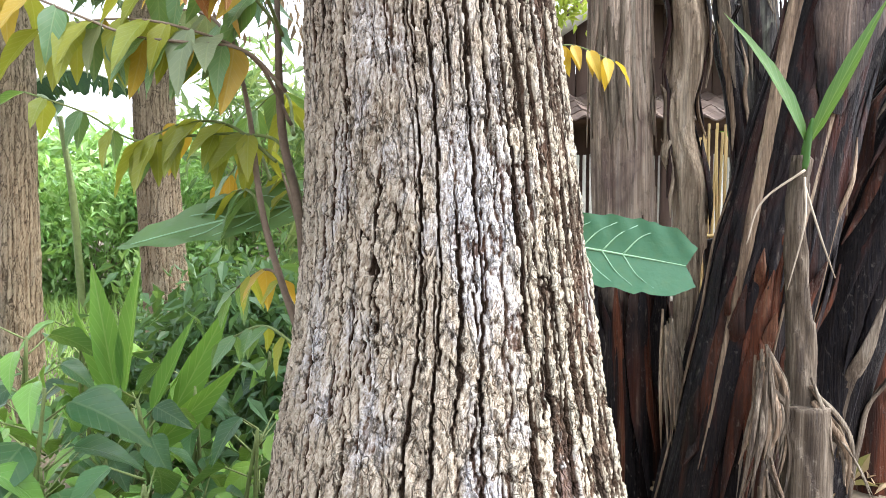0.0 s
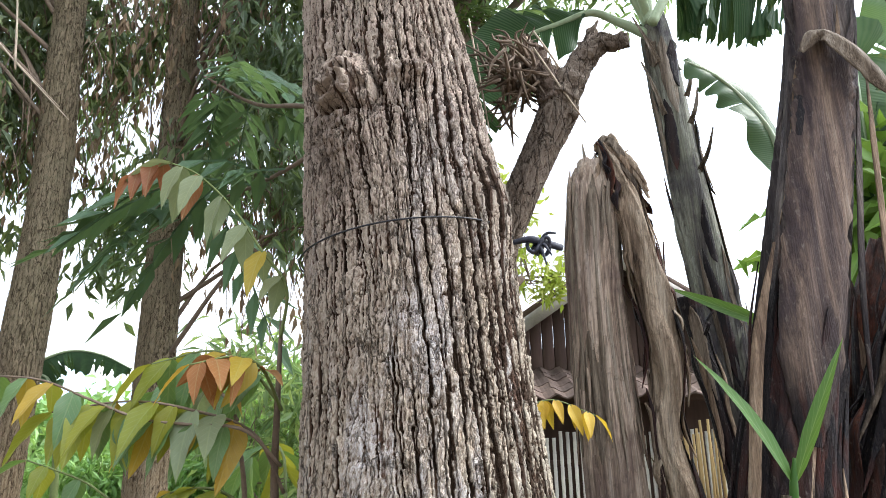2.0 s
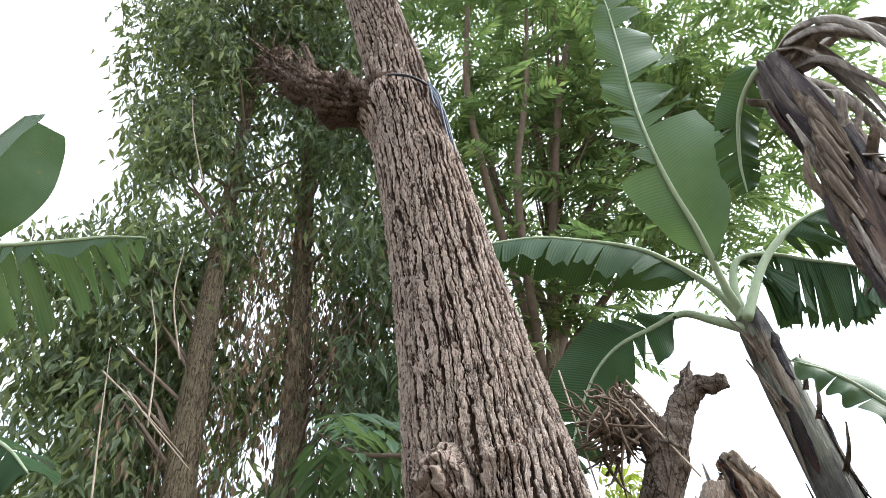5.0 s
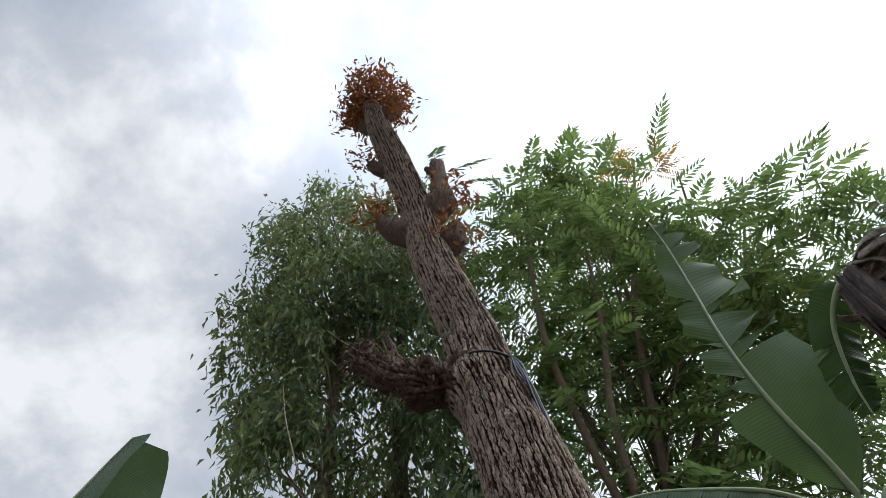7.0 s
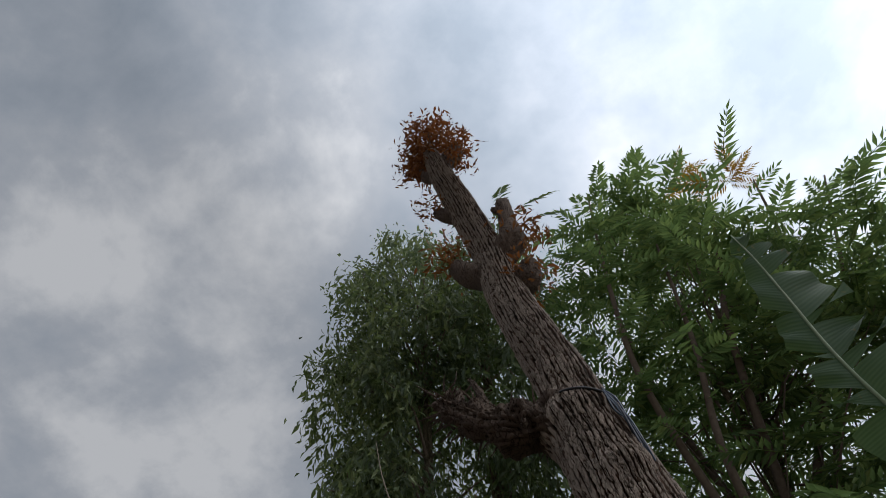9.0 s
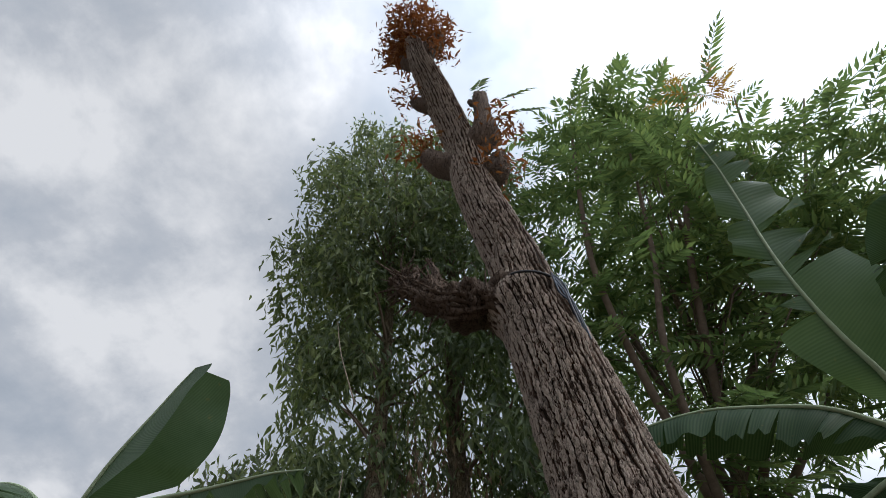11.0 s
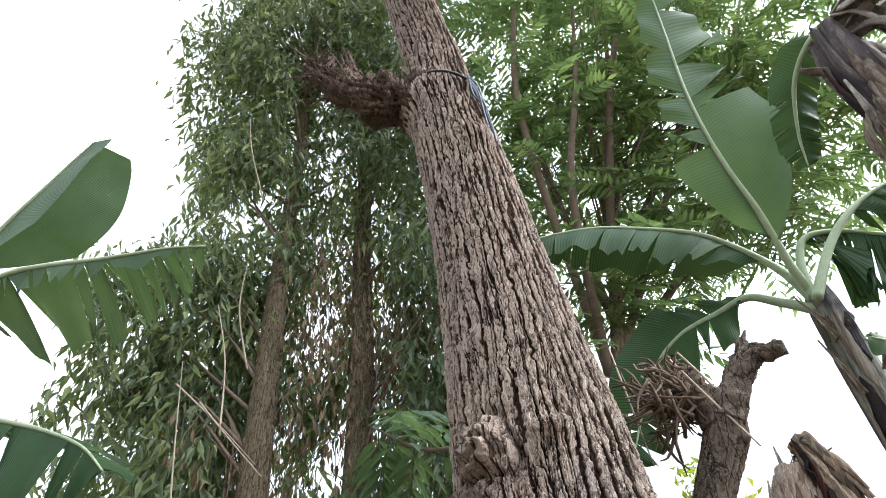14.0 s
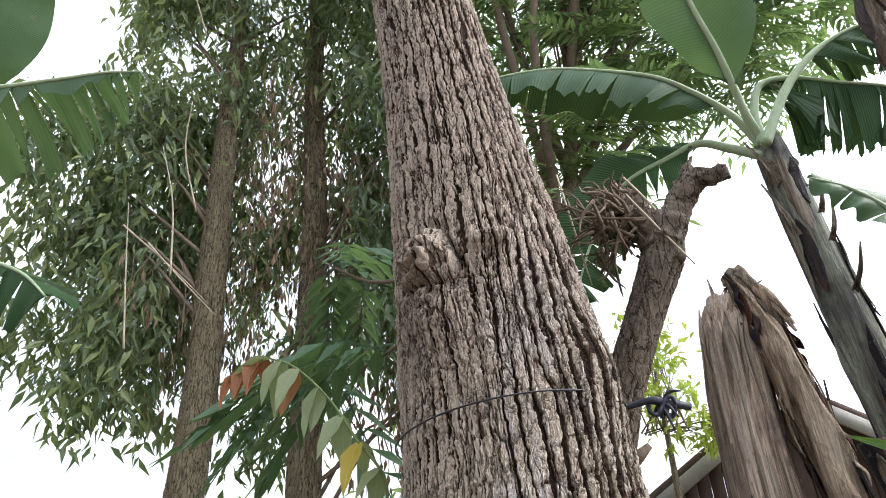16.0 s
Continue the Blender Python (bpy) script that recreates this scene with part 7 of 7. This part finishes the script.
def wax_plant():
    e = thing("broad_leaf_plant", (0.02, 2.02, 0.0), "plant behind the trunk with two huge waxy blue-green leaves", "plant")
    mesh_object("stem", *tube([(0.0, 2.05, 0.0), (0.02, 2.05, 0.5), (0.0, 2.0, 0.95), (0.03, 2.0, 1.1)], [0.02, 0.018, 0.014, 0.01], 8, 24), M_GREENTWIG, e)

    def big(base, tip, normal, width, seed, label, droop, rag=0.0, mat=None, ends=(0.55, 0.85, 1.0, 0.98, 0.8, 0.48, 0.0)):
        g = np.random.RandomState(seed)
        base, tip = np.array(base), np.array(tip)
        ln = np.linalg.norm(tip - base)
        u, w = np.linspace(0, 1, 22), np.linspace(-1, 1, 15)
        prof = np.interp(u, [0, 0.1, 0.3, 0.5, 0.68, 0.85, 1.0], ends)
        edge = 1 + rag * g.normal(size=(22, 1)) * (np.abs(w)[None] > 0.95)
        x = w[None] * prof[:, None] * width / 2 * edge
        y = u[:, None] * ln + 0 * x + 0.12 * ln * np.abs(w)[None] * (u[:, None] * 0.6)
        z = -droop * (u[:, None] ** 2) * ln + 0.12 * np.abs(x) + 0.006 * np.sin(y / ln * 30 + np.abs(w)[None] * 5) * np.abs(w)[None]
        r = aim((tip - base)[None], np.array([normal], float))[0]
        lay = lambda q: base + q @ r.T
        blade = mesh_object("leaf", lay(np.stack([x, y, z], -1).reshape(-1, 3)), ring_faces(22, 15, False, False), mat or M_TEAL, e, label)
        rib = np.stack([0 * u, u * ln, -droop * u**2 * ln + 0.001], -1)
        mesh_object("vein", *tube(lay(rib), [0.005, 0.0015], 5, 22), M_VEIN, blade)
        for i in range(4):
            for s in (-1, 1):
                a = 3 + 3 * i
                half1, half2 = 0.5 * np.interp(u[a] + 0.1, u, prof), 0.82 * np.interp(u[a] + 0.22, u, prof)
                q = np.array([[0, u[a] * ln, -droop * u[a] ** 2 * ln + 0.001], [s * width / 2 * half1, (u[a] + 0.1) * ln, -droop * (u[a] + 0.1) ** 2 * ln + 0.06 * width * half1 + 0.002], [s * width / 2 * half2, (u[a] + 0.22) * ln, -droop * (u[a] + 0.22) ** 2 * ln + 0.06 * width * half2 + 0.002]])
                mesh_object("vein", *tube(lay(q), [0.0025, 0.001], 4, 8), M_VEIN, blade)

    big((0.27, 2.08, 1.13), (0.69, 2.03, 1.065), (0.1, -0.92, 0.45), 0.23, 321, "large blue-green leaf with pale veins and a nibbled edge", 0.04, 0.03, None, (0.85, 0.92, 0.97, 1.0, 1.02, 0.95, 0.55))
    big((-0.22, 1.76, 1.275), (-0.75, 1.64, 1.175), (0.1, -0.6, 0.8), 0.17, 322, "long bright green leaf", 0.06, 0.0, M_SAPGREEN)
    mesh_object("leaf_stalk", *tube([(0.03, 2.0, 1.08), (0.15, 2.07, 1.14), (0.28, 2.08, 1.13)], [0.007, 0.006], 6, 10), M_GREENTWIG, e)
    mesh_object("leaf_stalk", *tube([(0.02, 2.0, 1.08), (-0.1, 1.92, 1.2), (-0.22, 1.76, 1.27)], [0.007, 0.006], 6, 10), M_GREENTWIG, e)


wax_plant()


# ---- undergrowth ----
BROAD = pointed(0.7, 0.3, 0.4)


def broad_shrub(at, height, count, size, seed, mat, label, lean=(0, 0), heart=0.25, spread=0.75):
    g = np.random.RandomState(seed)
    e = thing("broadleaf_shrub", (*at, 0.0), label, "shrub", "undergrowth shrubs")
    x, y = at
    top = np.array([x + lean[0], y + lean[1], height])
    for k in range(2):
        o = g.normal(size=2) * 0.04
        mesh_object("stem", *tube([(x + o[0], y + o[1], -0.03), (x + lean[0] * 0.4 + o[0], y + lean[1] * 0.4, height * 0.5), tuple(top * 0.96)], [0.008, 0.007, 0.004], 6, 14), M_GREENTWIG, e)
    for i in range(count):
        z = height * (0.35 + 0.65 * (i + g.rand()) / count)
        s = z / height
        p0 = np.array([x + lean[0] * s * s, y + lean[1] * s * s, z * 0.94])
        a = i * 2.4 + g.rand()
        out = np.array([math.cos(a), math.sin(a), 0.25])
        b = p0 + out * size * (0.35 + 0.4 * g.rand()) + [0, 0, 0.03]
        d = np.array([math.cos(a) * spread, math.sin(a) * spread, -0.1 - 0.45 * g.rand()])
        n_ = np.array([0.4 * g.normal(), -0.2 + 0.4 * g.normal(), 1.0])
        v, f = scatter(BROAD, b[None], d[None], n_[None], np.array([size * (0.75 + 0.6 * g.rand())]))
        mesh_object("leaf", v, f, mat, e, "", True, leaf_uv(BROAD[0]))
        mesh_object("leaf_stalk", *tube([tuple(p0), tuple(b)], [0.003, 0.002], 5, 5), M_GREENTWIG, e)


for i, (at, h, c, s, lean) in enumerate([((-1.2, 1.95), 0.92, 9, 0.2, (0, 0)), ((-0.9, 1.5), 0.9, 10, 0.19, (0.03, 0)), ((-0.74, 1.75), 0.8, 10, 0.17, (-0.05, 0)), ((-0.62, 1.42), 0.72, 9, 0.16, (0, 0)), ((-0.47, 1.68), 0.74, 9, 0.19, (0, 0.03)),
                                         ((-0.98, 1.28), 0.86, 9, 0.2, (0.03, 0)), ((-0.75, 1.3), 0.66, 8, 0.17, (0, 0)), ((-1.35, 1.6), 0.8, 8, 0.2, (0, 0)), ((-0.5, 1.45), 0.58, 8, 0.16, (0.03, 0)), ((-1.3, 2.4), 0.85, 9, 0.18, (0, 0)),
                                         ((-0.9, 2.3), 0.7, 9, 0.16, (0, 0)), ((-1.5, 2.1), 0.75, 8, 0.19, (0, 0)), ((-0.55, 2.0), 0.62, 9, 0.15, (0, 0)), ((-0.66, 2.5), 0.75, 9, 0.14, (0, 0)), ((-1.05, 1.75), 0.62, 9, 0.18, (0, 0)), ((-0.42, 1.3), 0.42, 6, 0.14, (0, 0))]):
    broad_shrub(at, h, int(c * 2.1), s * 0.76, 400 + i, M_BROAD, "leafy undergrowth shrub with broad soft green leaves", lean)


for i, (at, h) in enumerate([((-0.7, 1.55), 0.55), ((-0.85, 1.7), 0.66), ((-1.1, 1.45), 0.72), ((-0.58, 1.62), 0.6), ((-1.25, 1.8), 0.7), ((-0.95, 2.05), 0.68), ((-0.5, 1.85), 0.55), ((-0.8, 2.15), 0.72)]):
    broad_shrub(at, h, 26, 0.09, 425 + i, M_BROAD, "small-leaved weed filling gaps between the shrubs", (0, 0), 0.1)


def blade_plant():
    e = thing("blade_leaf_plant", (-0.98, 2.1, 0.0), "clump of upright light-green pointed blades rising from shrubs", "plant")
    g = np.random.RandomState(441)
    for i, (a, b) in enumerate([((-1.03, 2.1, 0.66), (-1.09, 2.1, 1.07)), ((-1.0, 2.1, 0.66), (-0.945, 2.1, 1.09)), ((-0.88, 2.1, 0.55), (-0.66, 2.1, 0.95)), ((-0.92, 2.1, 0.6), (-0.79, 2.12, 0.9)), ((-0.9, 2.05, 0.5), (-0.6, 2.0, 0.78)), ((-1.04, 2.15, 0.6), (-1.2, 2.15, 0.95))]):
        a, b = np.array(a), np.array(b)
        shaped_leaf(e, "leaf", a, b - a, (0.5 * (-1) ** i, -0.9, 0.1), np.linalg.norm(b - a), 0.2, M_BLADE, "", 0.5, 0.03)
        mesh_object("leaf_stalk", *tube([(-0.97, 2.1, 0.0), tuple((a + [-0.97, 2.1, 0.0]) / 2), tuple(a)], [0.009, 0.006], 6, 10), M_GREENTWIG, e)


blade_plant()


def bush(name, blobs, leaf, mat, seed, label, per=26, hang=0.3, width=0.42, trunk=None, spread=0.09, category="bush"):
    g = np.random.RandomState(seed)
    c = np.vstack([in_blob(g, n_, a, b, 0.3) for a, b, n_ in blobs])
    c[:, 2] = np.maximum(c[:, 2], 0.06)
    base = np.array(blobs[0][0], float)
    e = thing(name, (base[0], base[1], 0.0), label, category)
    if trunk:
        mesh_object("trunk", *tube(trunk[0], trunk[1], 10, 30), M_BARK2, e)
    pick = c[g.choice(len(c), min(len(c), 26), replace=False)]
    root = np.array([[base[0] + 0.1 * g.normal(), base[1] + 0.1 * g.normal(), base[2] - blobs[0][1][2] * 0.9] for _ in pick])
    root[:, 2] = np.maximum(root[:, 2], 0.0)
    twigs(g, root, pick, 0.008, 0.003, "branch", M_TWIG, e, 0.05, 7, 4)
    leaf_cloud(g, c, per, spread, lance(width, 0.25, 0.2), leaf, hang, "foliage", mat, e)


bush("dark_bush", [((-0.78, 2.95, 0.5), (0.45, 0.45, 0.5), 150), ((-0.5, 2.6, 0.45), (0.25, 0.35, 0.5), 60), ((-1.3, 3.0, 0.35), (0.4, 0.4, 0.35), 60)], 0.09, M_DARKBUSH, 451, "dense dark green bush behind the trunk", 24)
for i, (x, y, h, r, count) in enumerate([(-5.9, 8.4, 1.05, 1.0, 150), (-4.6, 8.6, 0.95, 0.9, 140), (-3.4, 8.8, 1.05, 0.95, 140), (-2.3, 8.6, 1.2, 0.9, 130), (-1.2, 8.8, 1.2, 0.9, 110), (-7.3, 8.8, 1.25, 1.1, 130), (-2.9, 7.2, 0.5, 0.5, 60)]):
    bush("garden_bush", [((x, y, h * 0.85), (r, r * 0.8, h), count)], 0.15, M_BUSH, 460 + i, "bright green leafy bush along the garden edge", 26, 0.35, 0.36, spread=0.12)
for i, (x, y, z, rx, rz, count) in enumerate([(-9.5, 17, 1.7, 2.2, 1.2, 150), (-6.4, 18, 1.9, 2.0, 1.4, 130), (-3.2, 16, 2.0, 2.0, 1.4, 130), (-13.5, 18, 2.2, 2.6, 1.6, 140), (0.2, 17, 1.9, 2.2, 1.3, 100)]):
    bush("distant_tree", [((x, y, z), (rx, 1.4, rz), count)], 0.32, M_BUSH, 480 + i, "leafy tree at the far side of the garden", 24, 0.3, 0.5, ([(x, y, 0.0), (x, y, z)], [0.15, 0.08]), 0.25, "tree")
bush("yellow_green_tree", [((0.62, 6.3, 3.6), (0.3, 0.35, 0.62), 26), ((0.98, 6.3, 3.1), (0.28, 0.3, 0.25), 16)], 0.1, M_YELLOWBUSH, 490, "slim tree with yellow-green leaves before the house", 18, 0.3, 0.45, ([(0.55, 6.35, 0.0), (0.6, 6.3, 2.0), (0.62, 6.3, 3.6)], [0.05, 0.035, 0.015]), 0.09, "tree")
bush("dark_bush", [((2.9, 4.3, 1.6), (0.75, 0.6, 1.6), 150), ((2.6, 3.6, 2.6), (0.5, 0.4, 0.7), 60)], 0.22, M_BROAD, 495, "tall leafy bush beside the banana clump", 18, 0.4, 0.5, spread=0.14)
bush("leafy_shrub", [((-2.2, 7.6, 2.0), (0.8, 0.6, 0.9), 70), ((-1.2, 7.0, 1.5), (0.6, 0.5, 1.0), 70)], 0.24, M_PINNATE, 496, "tall shrub with long pale leaves behind the trees", 14, 0.3, 0.2, spread=0.16)


def grass():
    g = np.random.RandomState(501)
    count = 9000
    pos = np.stack([-7.5 + 7.0 * g.rand(count), 3.4 + 5.2 * g.rand(count), np.full(count, -0.06)], -1)
    d = np.stack([0.35 * g.normal(size=count), 0.35 * g.normal(size=count), np.ones(count)], -1)
    v, f = scatter(lance(0.09, 0.1, 0.3), pos, d, g.normal(size=(count, 3)), 0.12 + 0.16 * g.rand(count))
    tagged(mesh_object("grass", v, f, M_GRASS, None, "", False), "short bright grass under the garden trees", "grass", kind="stuff")


grass()


def litter():
    g = np.random.RandomState(511)
    count = 1400
    pos = np.stack([-1.6 + 4.2 * g.rand(count), 1.4 + 2.6 * g.rand(count), np.zeros(count)], -1)
    x, y = pos[:, 0], pos[:, 1]
    pos[:, 2] = 0.22 * np.exp(-(((x - 1.2) / 0.8) ** 2 + ((y - 2.5) / 0.6) ** 2)) + 0.02 * g.rand(count)
    d = np.stack([g.normal(size=count), g.normal(size=count), 0.25 * g.normal(size=count)], -1)
    v, f = scatter(lance(0.35, 0.4, 0.25), pos, d, np.broadcast_to([0, 0, 1.0], d.shape) + 0.35 * g.normal(size=d.shape), 0.06 + 0.14 * g.rand(count))
    tagged(mesh_object("leaf_litter", v, f, M_LITTER, None, "", False), "dry brown leaf litter on the soil", "leaf litter", kind="stuff")


litter()
